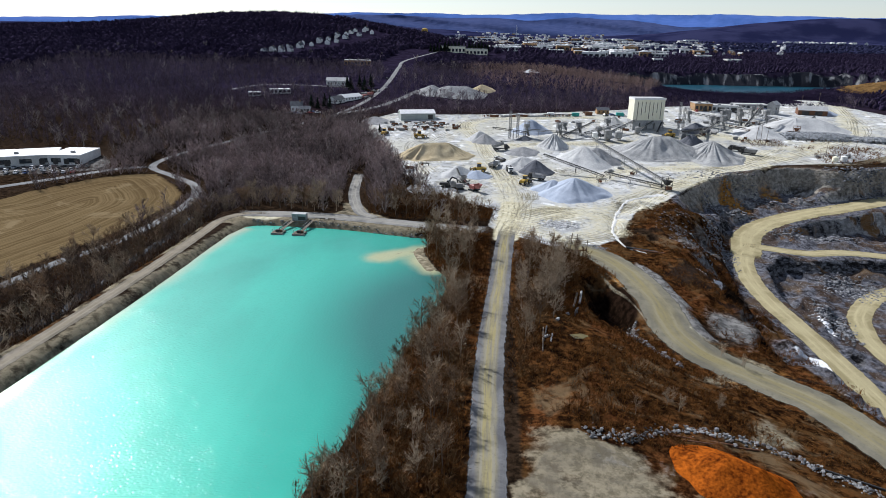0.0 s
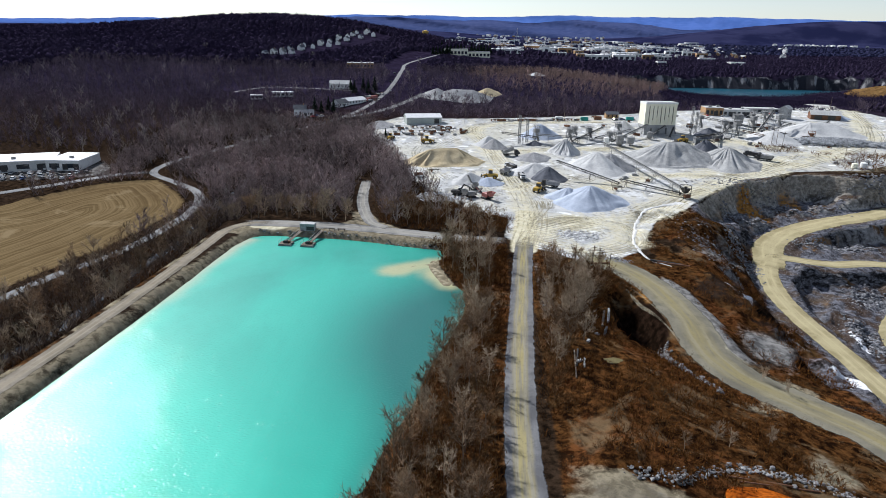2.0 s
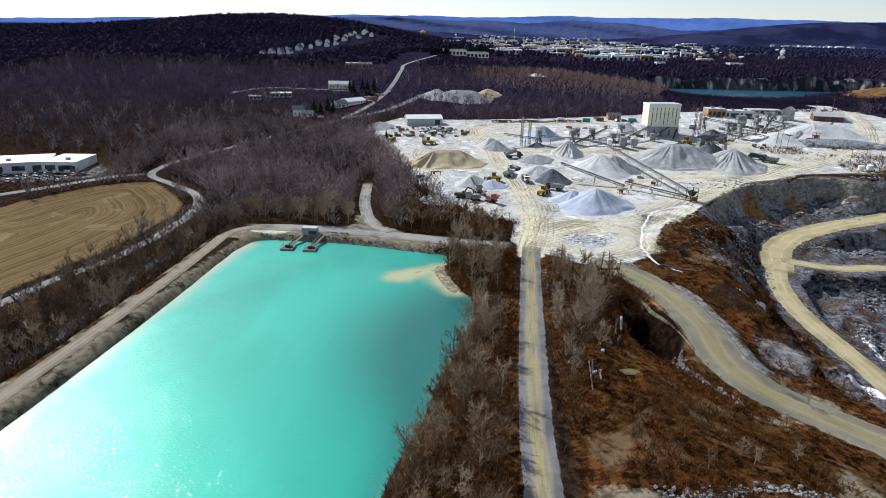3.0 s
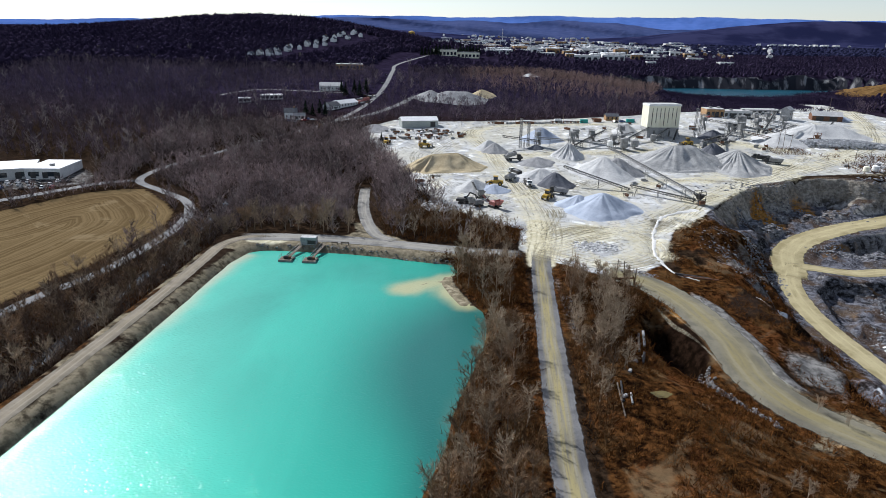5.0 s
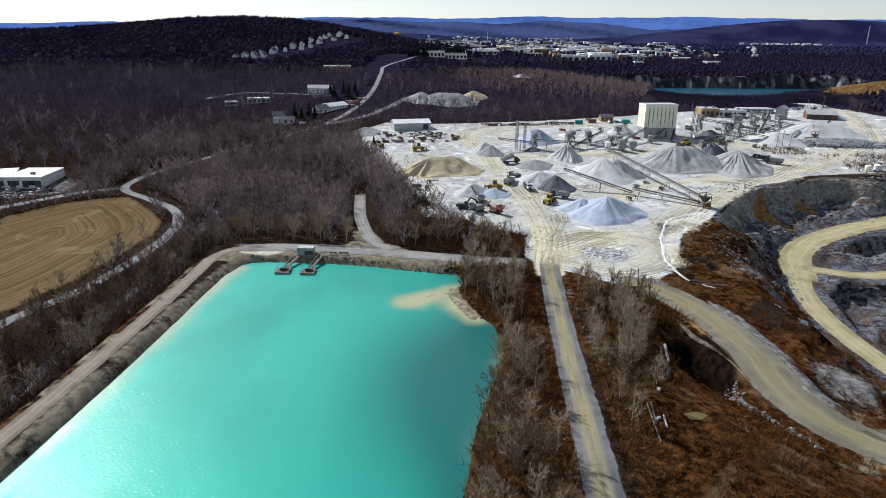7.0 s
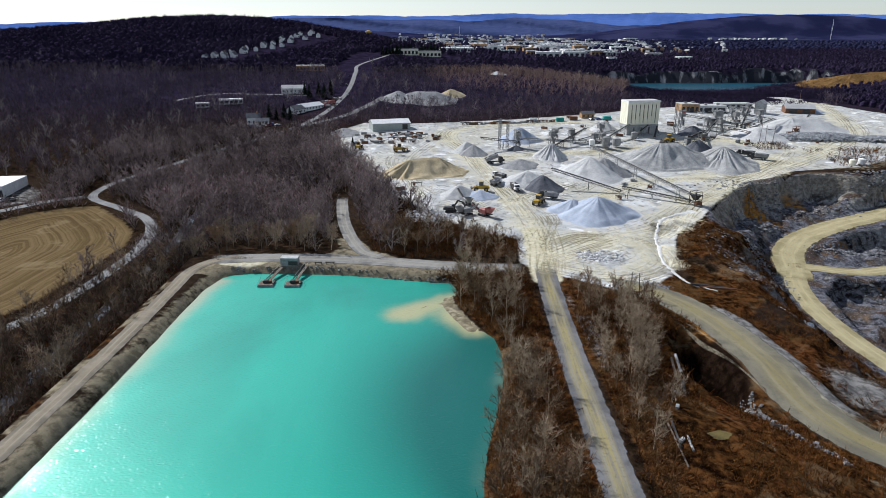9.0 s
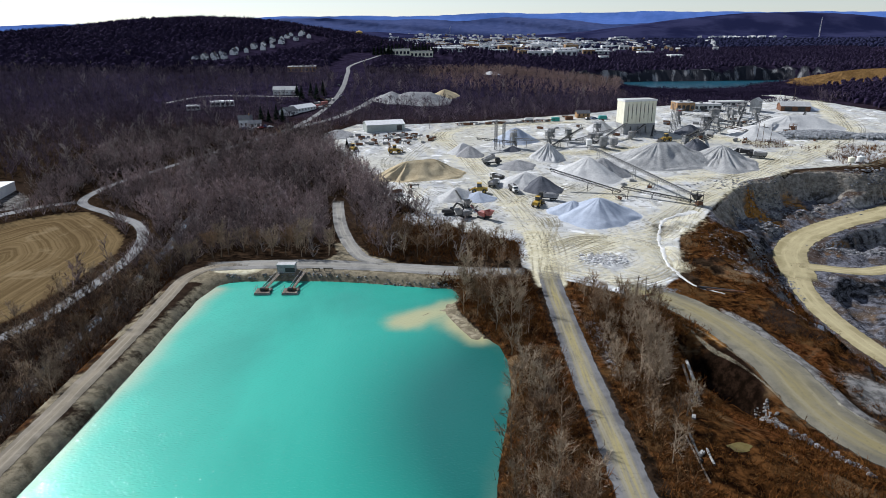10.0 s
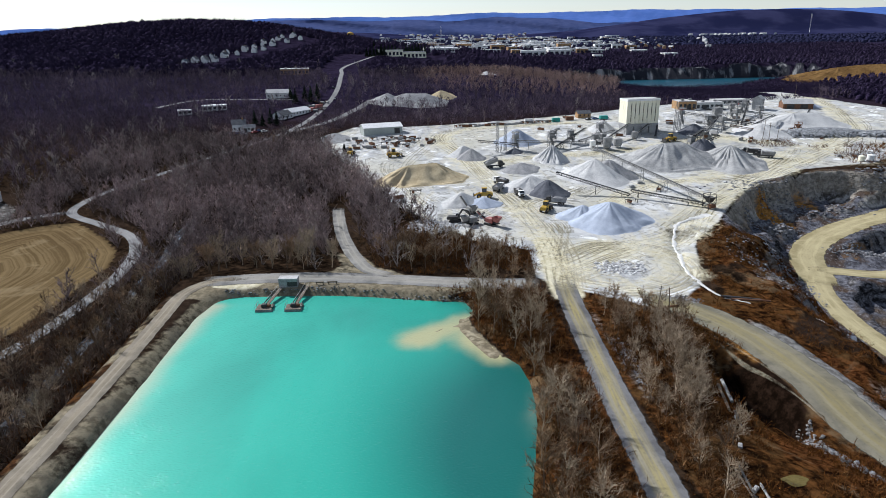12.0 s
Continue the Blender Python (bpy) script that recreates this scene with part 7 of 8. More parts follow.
for cx, cy, ch in ((-117, 512, 11), (-112, 508, 10), (-121, 505, 9), (-128, 512, 10), (-100, 590, 13), (-112, 588, 12), (-106, 598, 12), (-96, 600, 13), (-118, 600, 11), (-57, 420, 6), (-231, 338.5, 5), (-228.4, 340.5, 5.5), (-225.8, 343, 5), (-222.5, 346, 5.6), (-220.5, 349.5, 5)):
    conifer(cx, cy, ch)
for k in range(26):
    conifer(-85 + (k * 37 % 90), 1060 + (k * 53 % 130), 14 + k % 5)

# ---- dock ----
def pump_barge(x, y, shore, label):
    ob = thing("pump_barge", pose(x, y, 0.0), label, "pump barge", "floating pump barges")
    for sgn in (-1, 1):
        part("float", Geo().box(-2.2, 2.2, sgn * 1.5 - 0.55, sgn * 1.5 + 0.55, -0.3, 0.45, chamfer=0.12), STEEL, ob)
    for k in range(6):
        part("deck_plank", Geo().box(-2.1 + k * 0.7, -1.45 + k * 0.7, -1.9, 1.9, 0.46, 0.58), WOOD, ob)
    part("pump", Geo().box(-0.8, 0.6, -0.6, 0.6, 0.58, 1.5, chamfer=0.15), DARK_STEEL, ob)
    part("motor", Geo().tube((0.7, 0, 1.0), (1.6, 0, 1.0), 0.38, n=10), RUSTY, ob)
    g = Geo()
    for sx in (-2.1, 2.1):
        for sy in (-1.9, 0, 1.9):
            g.beam((sx, sy, 0.55), (sx, sy, 1.6), 0.07)
        g.beam((sx, -1.9, 1.6), (sx, 1.9, 1.6), 0.06)
    part("railing", g, STEEL, ob)
    a, b = Vector((0.3, 1.9, 0.6)), Vector(shore) - Vector((x, y, 0))
    gang = part("gangway", Geo().beam(a, b, 1.1, 0.16), WOOD, ob)
    for sgn in (-1, 1):
        o = Vector((sgn * 0.55, 0, 0))
        g = Geo().beam(a + o + Vector((0, 0, 1.0)), b + o + Vector((0, 0, 1.0)), 0.06)
        for k in range(6):
            c = a + (b - a) * k / 5 + o
            g.beam(c, c + Vector((0, 0, 1.0)), 0.05)
        part("handrail", g, STEEL, gang)
    g = Geo().tube(Vector((0, 0.6, 0.95)), a + Vector((-0.8, 0.2, 0.35)), 0.14, n=6)
    g.tube(a + Vector((-0.8, 0.2, 0.35)), b + Vector((-0.8, 0, 0.2)), 0.14, n=6)
    part("hose", g, RUBBER, ob)


pump_barge(-57.6, 210.2, (-55.4, 220.2, 1.6), "steel pump barge with a plank gangway to shore")
pump_barge(-49.9, 210.0, (-47.9, 221.2, 1.9), "steel pump barge with a long gangway to shore")
for x0, x1 in ((-45.6, -43.4), (-42.4, -39.6)):
    ob = thing("guard_rail", pose((x0 + x1) / 2, 221.8, ground_at((x0 + x1) / 2, 221.8)), "short dark timber barrier on the bank", "barrier", "timber barriers on the bank")
    part("rail", Geo().beam((-(x1 - x0) / 2, 0, 0.7), ((x1 - x0) / 2, 0, 0.7), 0.2, 0.3), WOOD, ob)
    for sx in (-1, 1):
        part("post", Geo().beam((sx * (x1 - x0) * 0.4, 0, -0.3), (sx * (x1 - x0) * 0.4, 0, 0.75), 0.2), WOOD, ob)


# ---- houses and offices ----
def farm_house(x, y, turn, label, w=9, dp=7, eave=4.6, ridge=7.2, wall=None, wing=True):
    ob = gable_building("house", standing(x, y, turn), w, dp, eave, ridge, wall or SIDING, SHINGLE, label, "house", 3, ((0, 1.1, 2.1),), group="houses", chimney=True)
    return ob


def row_house_model():
    return gable_building("house", Matrix.Translation((0, 0, -300)), 12, 8.5, 5.6, 9.4, WHITE, SHINGLE, "pale two-storey house in a hillside row", "house", 3, ((2, 3.0, 2.4),), group="hillside houses", chimney=True)


farm_house(-134, 492, 15, "white farmhouse with a grey gable and porch", wall=WHITE)
gable_building("house", standing(-127, 489.5, 15), 8, 6, 2.6, 4.4, WHITE, SHINGLE, "low white house wing with dark openings", "house", 3, ((-2, 1.8, 2), (2, 1.8, 2)), group="houses")
gable_building("house", standing(-113, 535, 58), 11, 9, 3.2, 5.8, SIDING, SHINGLE, "white bungalow with dark grey roof", "house", 4, ((0, 1.2, 2.1),), group="houses")
gable_building("long_barn", standing(-106, 550, 58), 24, 9, 3.0, 5.2, WHITE, ROOF_WHITE, "long white barn with a pale metal roof", "barn", 7)
gable_building("house", standing(-130, 613, 5), 20, 9, 4.0, 6.5, SIDING, ROOF_GREY, "long pale house at the wood's edge", "house", 6, group="houses")
flat_building("roadside_building", standing(-142, 766, 8), 30, 14, 5.5, BRICK, ROOF_GREY, "flat-roofed brown building beside the highway", "building", 8, units=3)
flat_building("depot", standing(-172, 570, 20), 18, 8, 3.6, SIDING, ROOF_WHITE, "low pale depot among bare trees", "depot", 5)
flat_building("depot", standing(-190, 555, 20), 10, 6, 3.2, SIDING, ROOF_WHITE, "small pale depot among bare trees", "depot", 3)

for x, y, turn, w, dp, h in ((-254, 336, 27, 50, 24, 5.0), (-222, 347, 6, 18, 24, 4.8)):
    flat_building("office_block", standing(x, y, turn), w, dp, h, SIDING, ROOF_WHITE, "low beige office block with a white roof", "office", int(w / 9), units=1, doors=3, group="office blocks")


def car_model(mat, name):
    ob = thing("parked_car", Matrix.Translation((0, 0, -300)), f"{name} parked car on a gravel lot", "car", "parked cars")
    part("body", Geo().prism([(-2.1, 0.3), (2.1, 0.3), (2.15, 0.75), (1.2, 0.95), (-1.9, 0.98), (-2.15, 0.8)], -0.85, 0.85), mat, ob)
    part("roof", Geo().prism([(-1.6, 0.97), (0.9, 0.95), (0.3, 1.45), (-1.2, 1.45)], -0.72, 0.72), GLASS, ob)
    part("roof_panel", Geo().box(-1.15, 0.25, -0.7, 0.7, 1.45, 1.5), mat, ob)
    for wx in (-1.3, 1.3):
        for sgn in (-1, 1):
            part("wheel", Geo().tube((wx, sgn * 0.8 - 0.1, 0.32), (wx, sgn * 0.8 + 0.1, 0.32), 0.32, n=8), RUBBER, ob)
    return ob


CARS = [car_model(m, m.name.split("_")[-1]) for m in CAR_PAINT]
rng = np.random.default_rng(8)
for k in range(46):
    row, col = divmod(k, 15)
    if rng.uniform() < 0.2:
        continue
    u, v = -270 + col * 4.6, 318 - row * 6.5 + col * 1.0
    copy_thing(CARS[int(rng.choice(5, p=(0.35, 0.25, 0.2, 0.1, 0.1)))], standing(u, v, 108 + rng.uniform(-4, 4)))
for u, v, turn in ((-132, 482, 20), (-138, 481, 15), (-122, 484, 40), (-120, 488, 95), (-116, 486, 30), (-128, 479, 25), (-95, 570, 60), (-99, 562, 58), (-87.5, 640, 88), (-82, 600, 85), (-93, 705, 95),
                   (182, 502, 10), (190, 503, 5), (200, 503, 8), (210, 530, 3), (216, 531, 3), (221, 532, 5), (228, 532, 4), (234, 533, 2), (170, 502, 80), (100, 484, 30), (105, 485, 12), (112, 486, 0)):
    copy_thing(CARS[int(rng.integers(0, 5))], standing(u, v, turn))
for model in CARS:
    for o in [*model.children_recursive, model]:
        bpy.data.objects.remove(o)

row_model = row_house_model()
for k in range(19):
    u = k / 18
    for side in (0, 1):
        if side and k % 2 == 0:
            continue
        hx, hy = -292 + 74 * u ** 1.6 + side * 16 + 4 * math.sin(k * 2.3), 878 + 355 * u - side * 10 + 5 * math.sin(k * 1.7)
        copy_thing(row_model, standing(hx, hy, 70 + 40 * (k * 7 % 5) / 5) @ Matrix.Scale(0.66 + 0.2 * (k * 3 % 4) / 4, 4))
for o in [*row_model.children_recursive, row_model]:
    bpy.data.objects.remove(o)


# ---- the town ----
flat_building("warehouse", standing(34, 1285, 4), 62, 40, 7, SIDING, ROOF_WHITE, "big warehouse with a bright white roof", "warehouse", 10, units=4, group="town buildings")
flat_building("factory", standing(-52, 1105, 3), 40, 26, 9, CREAM, SHINGLE, "cream factory with tall dark windows", "factory", 7, 1, group="town buildings", units=2)
flat_building("factory", standing(-14, 1120, 3), 36, 26, 8, CREAM, SHINGLE, "cream factory with tall dark windows", "factory", 6, 1, group="town buildings", units=2)
rng = np.random.default_rng(17)
blocks = [flat_building("town_block", Matrix.Translation((0, 0, -400 - k)), w, dp, h, m, r, lab, "building", int(w / 9), 1, "town buildings", units=2)
          for k, (w, dp, h, m, r, lab) in enumerate(((40, 24, 8, SIDING, ROOF_WHITE, "white flat-roofed town block"), (28, 18, 10, BRICK, ROOF_WHITE, "brick town block with a white roof"), (50, 26, 7, WHITE, ROOF_WHITE, "wide white commercial block"), (20, 14, 9, WHITE, ROOF_GREY, "small white town block")))]
homes = [gable_building("town_house", Matrix.Translation((0, 0, -500 - k)), 13, 9, 6, 9.5, m, ROOF_GREY, lab, "house", 0, group="town houses") for k, (m, lab) in enumerate(((SIDING, "pale grey house in the distant town"), (WHITE, "white house in the distant town"), (BRICK, "brick house in the distant town")))]
for k in range(190):
    u = rng.uniform(0, 1) ** 0.9
    ty = 1180 + u * 1700
    tx = rng.uniform(-0.035, 0.30) * ty - 20 + rng.normal() * 40
    if abs(tx - 34) < 60 and ty < 1330:
        continue
    copy_thing(blocks[int(rng.integers(0, 4))], standing(tx, ty, rng.uniform(-12, 12)) @ Matrix.Scale(rng.uniform(0.6, 1.1), 4))
for k in range(330):
    ty = 1450 + rng.uniform(0, 1) * 2300
    tx = (rng.uniform(-0.02, 0.2) if k % 3 else rng.uniform(0.1, 0.36)) * ty + rng.normal() * 60
    if ty > 2500 and tx > 0.16 * ty:
        ty = 1480 + (ty - 2500) * 0.75
        tx = min(tx, 0.42 * ty)
    copy_thing(homes[int(rng.integers(0, 3))], standing(tx, ty, rng.uniform(0, 180)) @ Matrix.Scale(rng.uniform(0.6, 0.95), 4))
for k in range(34):
    copy_thing(homes[k % 2], standing(1130 + k * 9 + rng.normal() * 10, 2770 + rng.normal() * 40, rng.uniform(0, 180)) @ Matrix.Scale(1.0, 4))
for model in blocks + homes:
    for o in [*model.children_recursive, model]:
        bpy.data.objects.remove(o)

ob = thing("water_tower", standing(-190, 1970), "yellow water tower over the wooded ridge", "water tower")
top = 70 - ground_at(-190, 1970)
part("tank", Geo().tube((0, 0, top - 9), (0, 0, top), 9, n=16).tube((0, 0, top), (0, 0, top + 3), 9, 2, 16), YELLOW, ob)
for k in range(6):
    a = k * math.pi / 3
    part("leg", Geo().beam((8 * math.cos(a), 8 * math.sin(a), -1), (7 * math.cos(a), 7 * math.sin(a), top - 8), 0.9), STEEL, ob)
lattice_tower(1480, 2550, 75, "tall pale radio mast on the distant plain", 2.2, WHITE, "radio_mast", "mast", 0, False)
lattice_tower(105, 2900, 52, "pale stack above the distant town", 1.8, WHITE, "radio_mast", "mast", 0, False)

# ---- poles ----
for x, y, h, lean in ((180.3, 409, 11, 2), (180.7, 403, 11, -1), (181, 396, 11, 3), (-118, 300, 9, 0), (-140, 318, 9, 1), (-165, 350, 9, -1), (-150, 400, 9, 1), (44.5, 200.5, 6.0, 3), (46.5, 198.2, 6.5, -4), (49.0, 196.0, 5.5, 2),
                      (205, 372, 8, 1), (214, 374, 8, -1), (223, 377, 8, 2), (262, 540, 11, 1), (285, 560, 11, -1), (30, 486, 9, 0), (64, 489, 9, 1), (-8, 470, 9, 1)):
    ob = thing("utility_pole", standing(x, y, 30) @ pose(0, 0, 0, lean, lean / 2, 0), "weathered wooden utility pole", "pole", "utility poles")
    part("shaft", Geo().tube((0, 0, -0.5), (0, 0, h), 0.16, 0.11, 7), WOOD, ob)
    part("crossarm", Geo().beam((-1.1, 0, h - 0.7), (1.1, 0, h - 0.7), 0.12), WOOD, ob)

# ---- stones, pipes and scrap ----
def stone_mesh(seed):
    rng = np.random.default_rng(seed)
    bm = bmesh.new()
    bmesh.ops.create_icosphere(bm, subdivisions=1, radius=1.0)
    for v in bm.verts:
        v.co = Vector((v.co.x * 1.0, v.co.y * 0.8, v.co.z * 0.6)) * rng.uniform(0.7, 1.15)
    me = bpy.data.meshes.new("stone")
    bm.to_mesh(me)
    bm.free()
    me.materials.append(STONE)
    return me


STONES = [stone_mesh(k) for k in range(6)]


def stone_row(line, count, spread, low, high, label, seed, name="rubble_row"):
    """Loose stones tipped along a line, each one a part."""
    rng = np.random.default_rng(seed)
    pts = rounded_line(line, 1.0)
    x0, y0 = pts[len(pts) // 2][:2]
    base = standing(x0, y0)
    ob = thing(name, base, label, "rubble", "rows of tipped rubble")
    for k in range(count):
        p = pts[int(rng.integers(0, len(pts)))]
        x, y = p[0] + rng.normal() * spread, p[1] + rng.normal() * spread
        s = low + (high - low) * rng.uniform() ** 2.2
        st = new("stone", STONES[int(rng.integers(0, 6))])
        st.parent = ob
        st.matrix_basis = base.inverted() @ pose(x, y, ground_at(x, y) + s * 0.25, rng.uniform(-25, 25), rng.uniform(-25, 25), rng.uniform(0, 360)) @ Matrix.Scale(s, 4)
    return ob


stone_row([(36, 92.5), (42, 92), (48, 94), (54, 96.5), (60, 97)], 300, 0.8, 0.14, 0.55, "row of tipped grey rubble above a bare pad", 1)
stone_row([(60, 97), (66, 97.5), (72, 95), (78, 91), (84, 88)], 300, 0.9, 0.14, 0.55, "row of tipped grey rubble beside an orange pile", 2)
stone_row([(56, 154), (54.5, 148), (54.2, 143.5), (56, 137.5), (58.6, 133.8), (62, 129.5)], 290, 0.7, 0.18, 0.7, "line of pale boulders edging the haul road", 3)
stone_row([(-70, 219.8), (-39, 219.4), (-23, 214.6), (-5, 211.3)], 230, 0.5, 0.15, 0.5, "stones along the pond's gravel bank", 4)
stone_row([(98, 160), (101, 152), (104, 145), (108, 138)], 200, 1.6, 0.2, 0.8, "fallen stones below the pit's west edge", 5)


def stone_mass(name, x, y, rx, ry, count, low, high, label, seed, hump=0.0, mat=None):
    rng = np.random.default_rng(seed)
    tv, tf = [], []
    for me in STONES:
        tv.append(np.array([v.co[:] for v in me.vertices]))
        tf.append(np.array([p.vertices[:] for p in me.polygons]))
    a, r = rng.uniform(0, 6.283, count), np.sqrt(rng.uniform(0, 1, count)) * (0.75 + 0.25 * np.sin(rng.uniform(0, 6.283, count)))
    xs, ys = x + np.cos(a) * r * rx, y + np.sin(a) * r * ry
    hs = low + (high - low) * rng.uniform(0, 1, count) ** 2
    v, f, _ = scattered(list(zip(tv, tf)), xs, ys, hs, hs, seed)
    if hump:
        v[:, 2] += hump * np.maximum(0, 1 - ((v[:, 0] - x) / rx) ** 2 - ((v[:, 1] - y) / ry) ** 2)
    return tagged(new(name, array_mesh(name, v, f, [mat or STONE_MASS])), label, "rubble", kind="stuff")


stone_mass("rubble_field", 43, 229, 8.5, 6.5, 520, 0.25, 0.8, "spread of broken grey stone at the junction", 7, 0.0, PALE_ROCK)
stone_mass("rubble_field", -9, 276, 13, 10, 700, 0.3, 0.9, "white broken stone tipped at the yard edge", 8, 0.0, PALE_ROCK)
stone_mass("rubble_heap", 222, 420, 34, 12, 2600, 0.4, 1.2, "long heap of blasted grey rock", 9, 3.0, HEAP_ROCK)
stone_mass("rubble_heap", 255, 415, 20, 9, 900, 0.4, 1.2, "long heap of blasted grey rock", 10, 2.5, HEAP_ROCK)
stone_mass("rubble_field", 158, 236, 16, 13, 1100, 0.2, 0.8, "blasted grey rock on a pit bench", 11)
stone_mass("rubble_field", 160, 280, 22, 7, 1100, 0.2, 0.8, "blasted grey rock below a bench face", 12)
stone_mass("rubble_field", 129, 300, 14, 8, 500, 0.3, 1.1, "fallen rock at the pit wall's foot", 13)
stone_mass("rubble_field", 136, 205, 7, 16, 500, 0.25, 0.9, "loose grey rock beside the pit road", 14)
stone_mass("rubble_field", 150, 322, 46, 12, 900, 0.2, 0.9, "broken blocks on the pit's north wall", 18)
stone_mass("rubble_field", 113, 258, 7, 26, 600, 0.2, 0.9, "broken blocks on the pit's west cliff", 19)
stone_mass("rubble_field", 215, 338, 30, 8, 500, 0.25, 1.1, "broken blocks on the pit's north wall", 20)
stone_mass("rubble_field", 98, 158, 5, 16, 500, 0.25, 1.0, "dark blocks on the haul road's lower bank", 21)
stone_mass("rubble_field", 93, 235, 14, 30, 350, 0.2, 0.7, "grey stones among brush on the west slope", 22)
stone_mass("rubble_field", 52, 205, 7, 3, 160, 0.2, 0.6, "pale stones beside the haul road", 15)
stone_mass("rubble_field", 28, 172, 2.0, 14, 220, 0.15, 0.5, "pale stones along the road's verge", 16)


def pipe(p, q, r, mat, label, group="dumped pipes"):
    (x0, y0), (x1, y1) = p, q
    a, b = Vector((x0, y0, ground_at(x0, y0) + r)), Vector((x1, y1, ground_at(x1, y1) + r))
    g = Geo().tube(Vector(), b - a, r, n=8, caps=False)
    g.tube(b - a, Vector(), r * 0.8, n=8, caps=False)
    ob = part("dumped_pipe", g, mat)
    ob.location = a
    return tagged(ob, label, "pipe", group)


for p, q, r, m in (((43.4, 162.5), (42.0, 155), 0.3, CONCRETE), ((42.0, 161), (40.2, 152.5), 0.28, WOOD), ((41.2, 152), (39.6, 146.5), 0.3, DARK_STEEL), ((31.4, 132), (30.2, 124), 0.2, DARK_STEEL), ((30.6, 131.5), (29.6, 119.4), 0.16, WOOD), ((32.2, 127), (31.5, 122.6), 0.2, CONCRETE),
                   ((50, 93.5), (62, 94.6), 0.18, RUSTY), ((52, 92.6), (66, 95.2), 0.15, RUSTY), ((74, 93.5), (86, 89), 0.2, DARK_STEEL), ((64, 207), (74, 205), 0.4, DARK_STEEL), ((66, 205.5), (76, 204), 0.35, RUSTY), ((43, 199), (50, 201), 0.3, RUSTY)):
    pipe(p, q, r, m, "long discarded pipe lying on rough ground")

for x, y, turn in ((37.9, 146.8, 20), (34.4, 137.3, 65), (31.0, 126.0, 40), (40.6, 150.2, 80)):
    ob = part("concrete_block", Geo().box(-0.6, 0.6, -0.32, 0.32, -0.1, 0.45, chamfer=0.05), CONCRETE)
    ob.matrix_basis = standing(x, y, turn)
    tagged(ob, "pale concrete block dumped on waste ground", "concrete block", "dumped blocks")

for k, (x, y) in enumerate(((42.5, 91.5), (43.6, 90.9), (42.2, 90.4))):
    g = Geo()
    n = 14
    for i in range(n):
        a0, a1 = 2 * math.pi * i / n, 2 * math.pi * (i + 1) / n
        g.tube((0.45 * math.cos(a0), 0.45 * math.sin(a0), 0), (0.45 * math.cos(a1), 0.45 * math.sin(a1), 0), 0.2, n=6, caps=False)
    ob = part("old_tyre", g, RUBBER)
    ob.matrix_basis = standing(x, y, 0, 0.2)
    tagged(ob, "old black tyre dumped beside rubble", "tyre", "dumped tyres")


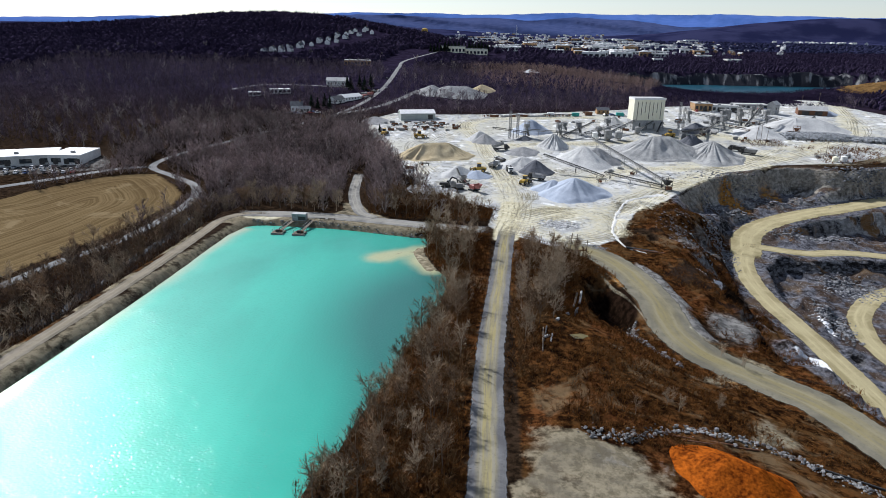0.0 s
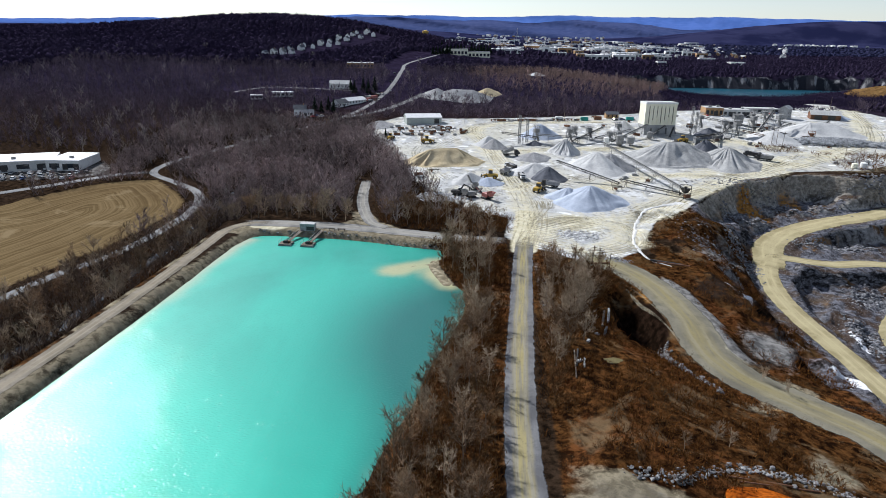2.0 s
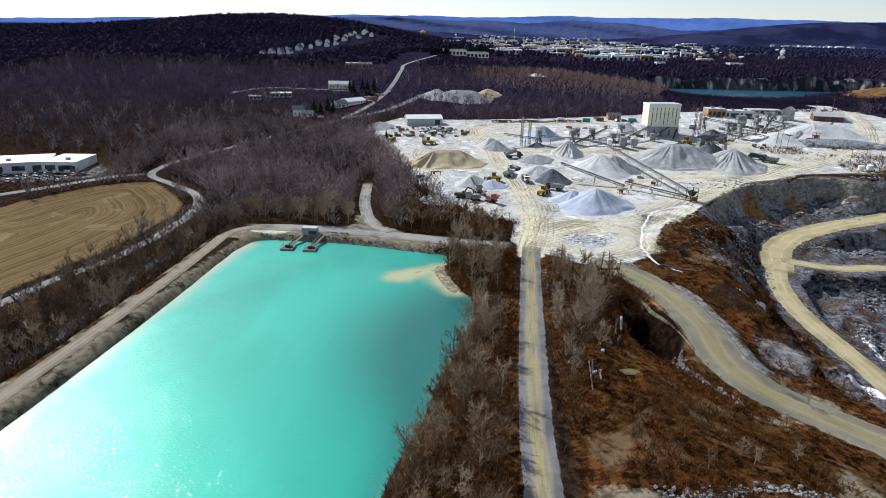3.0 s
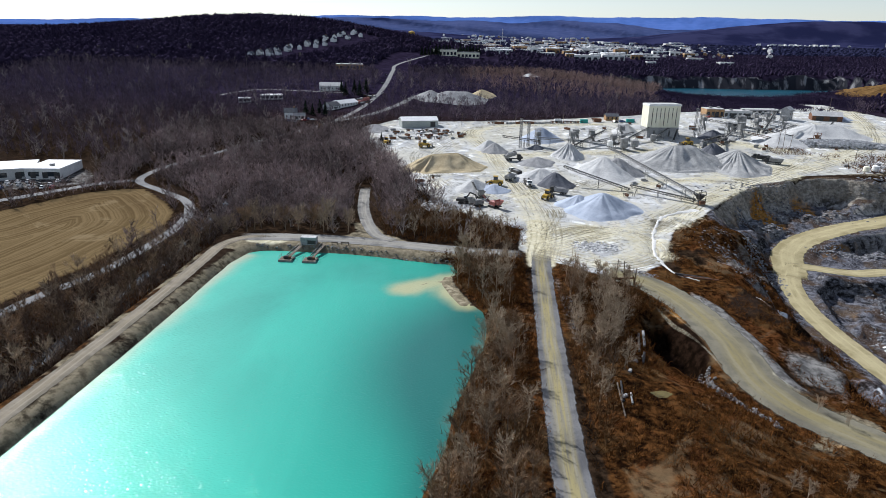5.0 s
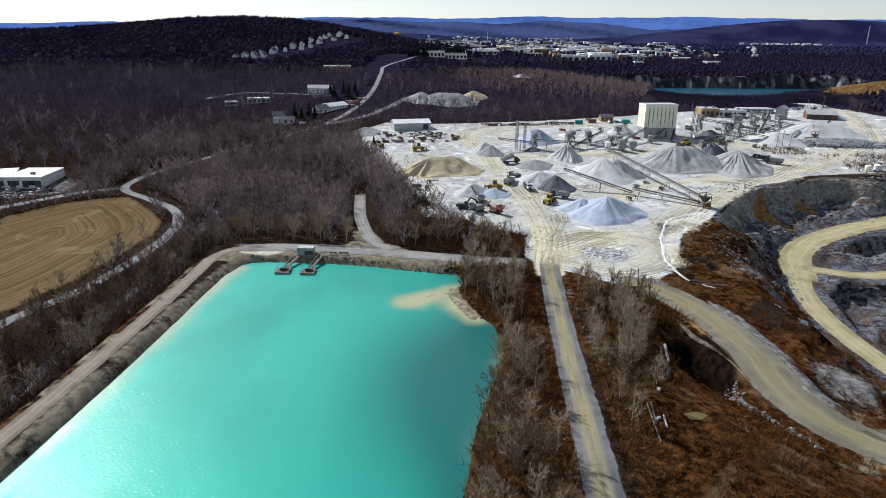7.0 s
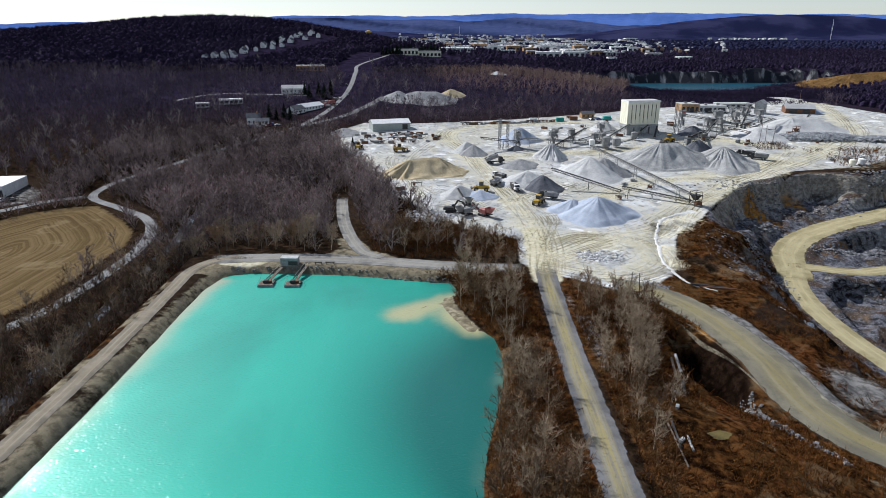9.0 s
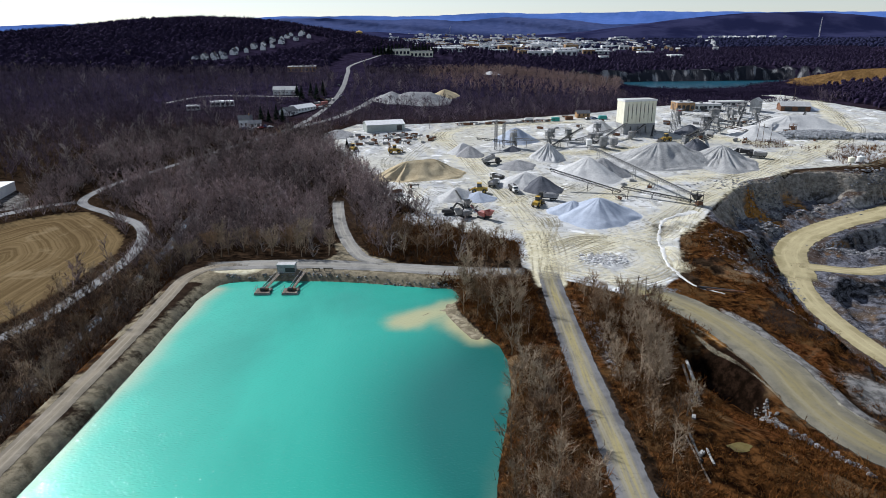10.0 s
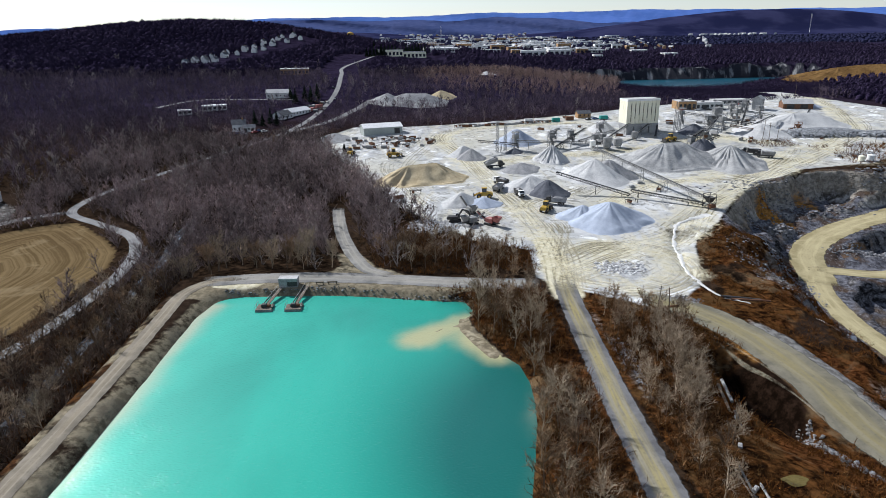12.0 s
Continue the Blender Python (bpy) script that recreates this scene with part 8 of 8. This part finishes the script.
def scrap(x, y, kind, turn):
    """Loose plant on the ground round the shed: skips, frames, tanks."""
    if kind == 0:
        ob = thing("skip", standing(x, y, turn) @ Matrix.Scale(0.8, 4), "open rusty steel skip on the yard", "skip", "scrap round the shed")
        part("floor", Geo().box(-2.4, 2.4, -1.1, 1.1, 0.1, 0.3), RUSTY, ob)
        for sgn in (-1, 1):
            part("side", Geo().prism([(-2.4, 0.3), (2.4, 0.3), (2.7, 1.7), (-2.7, 1.7)], sgn * 1.1 - 0.06, sgn * 1.1 + 0.06), RUSTY, ob)
            part("end", Geo().box(sgn * 2.5 - 0.08, sgn * 2.5 + 0.08, -1.1, 1.1, 0.3, 1.6), RUSTY, ob)
    elif kind == 1:
        ob = thing("machine_frame", standing(x, y, turn), "dismantled dark steel machine frame", "scrap", "scrap round the shed")
        for sx in (-2.2, 2.2):
            for sy in (-0.8, 0.8):
                part("post", Geo().beam((sx, sy, -0.1), (sx, sy, 1.6), 0.16), DARK_STEEL, ob)
        for sy in (-0.8, 0.8):
            part("rail", Geo().beam((-2.6, sy, 1.5), (2.6, sy, 1.5), 0.22), DARK_STEEL, ob)
        part("drum", Geo().tube((-1.0, -0.9, 0.9), (-1.0, 0.9, 0.9), 0.6, n=10), RUSTY, ob)
    elif kind == 2:
        ob = thing("steel_drum_tank", standing(x, y, turn), "lying grey steel tank on cradles", "tank", "scrap round the shed")
        part("shell", Geo().tube((-1.8, 0, 1.0), (1.8, 0, 1.0), 0.8, n=12), STEEL, ob)
        for sx in (-1.1, 1.1):
            part("cradle", Geo().box(sx - 0.15, sx + 0.15, -0.7, 0.7, -0.1, 0.5), CONCRETE, ob)
    else:
        ob = thing("block_stack", standing(x, y, turn), "stack of concrete blocks on the yard", "block stack", "scrap round the shed")
        for k in range(5):
            part("block", Geo().box(-1.6 + (k % 3) * 1.1, -0.6 + (k % 3) * 1.1, -0.5, 0.5, 0.6 * (k // 3), 0.58 + 0.6 * (k // 3), chamfer=0.04), CONCRETE, ob)


rng = np.random.default_rng(23)
for k in range(46):
    scrap(-58 + rng.uniform(0, 52), rng.uniform(424, 455), int(rng.integers(0, 4)), rng.uniform(0, 180))
for k in range(26):
    scrap(12 + k * 2.5, 481 + 0.05 * k + rng.uniform(-1.5, 1.5), int(rng.choice((1, 3, 1, 0))), rng.uniform(-10, 10))
for k in range(30):
    scrap(rng.uniform(60, 215), rng.uniform(400, 500), int(rng.integers(0, 4)), rng.uniform(0, 180))
for k in range(14):
    scrap(rng.uniform(-100, -84), rng.uniform(555, 590), int(rng.integers(0, 3)), rng.uniform(0, 180))
for x, y, kind, turn in ((-17, 322, 1, 0), (-22, 310, 3, 10), (-24, 316, 0, 30), (205, 364, 1, 20), (214, 366, 2, 40), (198, 366, 3, 0), (78, 324, 3, 30), (88, 318, 1, 60), (84, 330, 3, 0), (70, 300, 1, 15)):
    scrap(x, y, kind, turn)


def container(x, y, turn, mat, label):
    ob = thing("container", standing(x, y, turn), label, "container", "containers")
    part("box", Geo().box(-2.6, 2.6, -1.2, 1.2, 0, 2.5, chamfer=0.05), mat, ob)
    for k in range(8):
        part("rib", Geo().box(-2.3 + k * 0.62, -2.1 + k * 0.62, -1.26, -1.2, 0.15, 2.35), mat, ob)


for x, y, turn, m, lab in ((78, 484, 5, TEAL, "teal tarpaulined box at the yard edge"), (110, 483, 5, TEAL, "teal tarpaulined box at the yard edge"), (60, 486, 3, WHITE, "white container in the storage row"), (88, 487, 0, RUSTY, "rusty container in the storage row"), (-95, 562, 60, RED, "red container beside the barn"), (-91, 570, 40, RED, "red container beside the barn")):
    container(x, y, turn, m, lab)
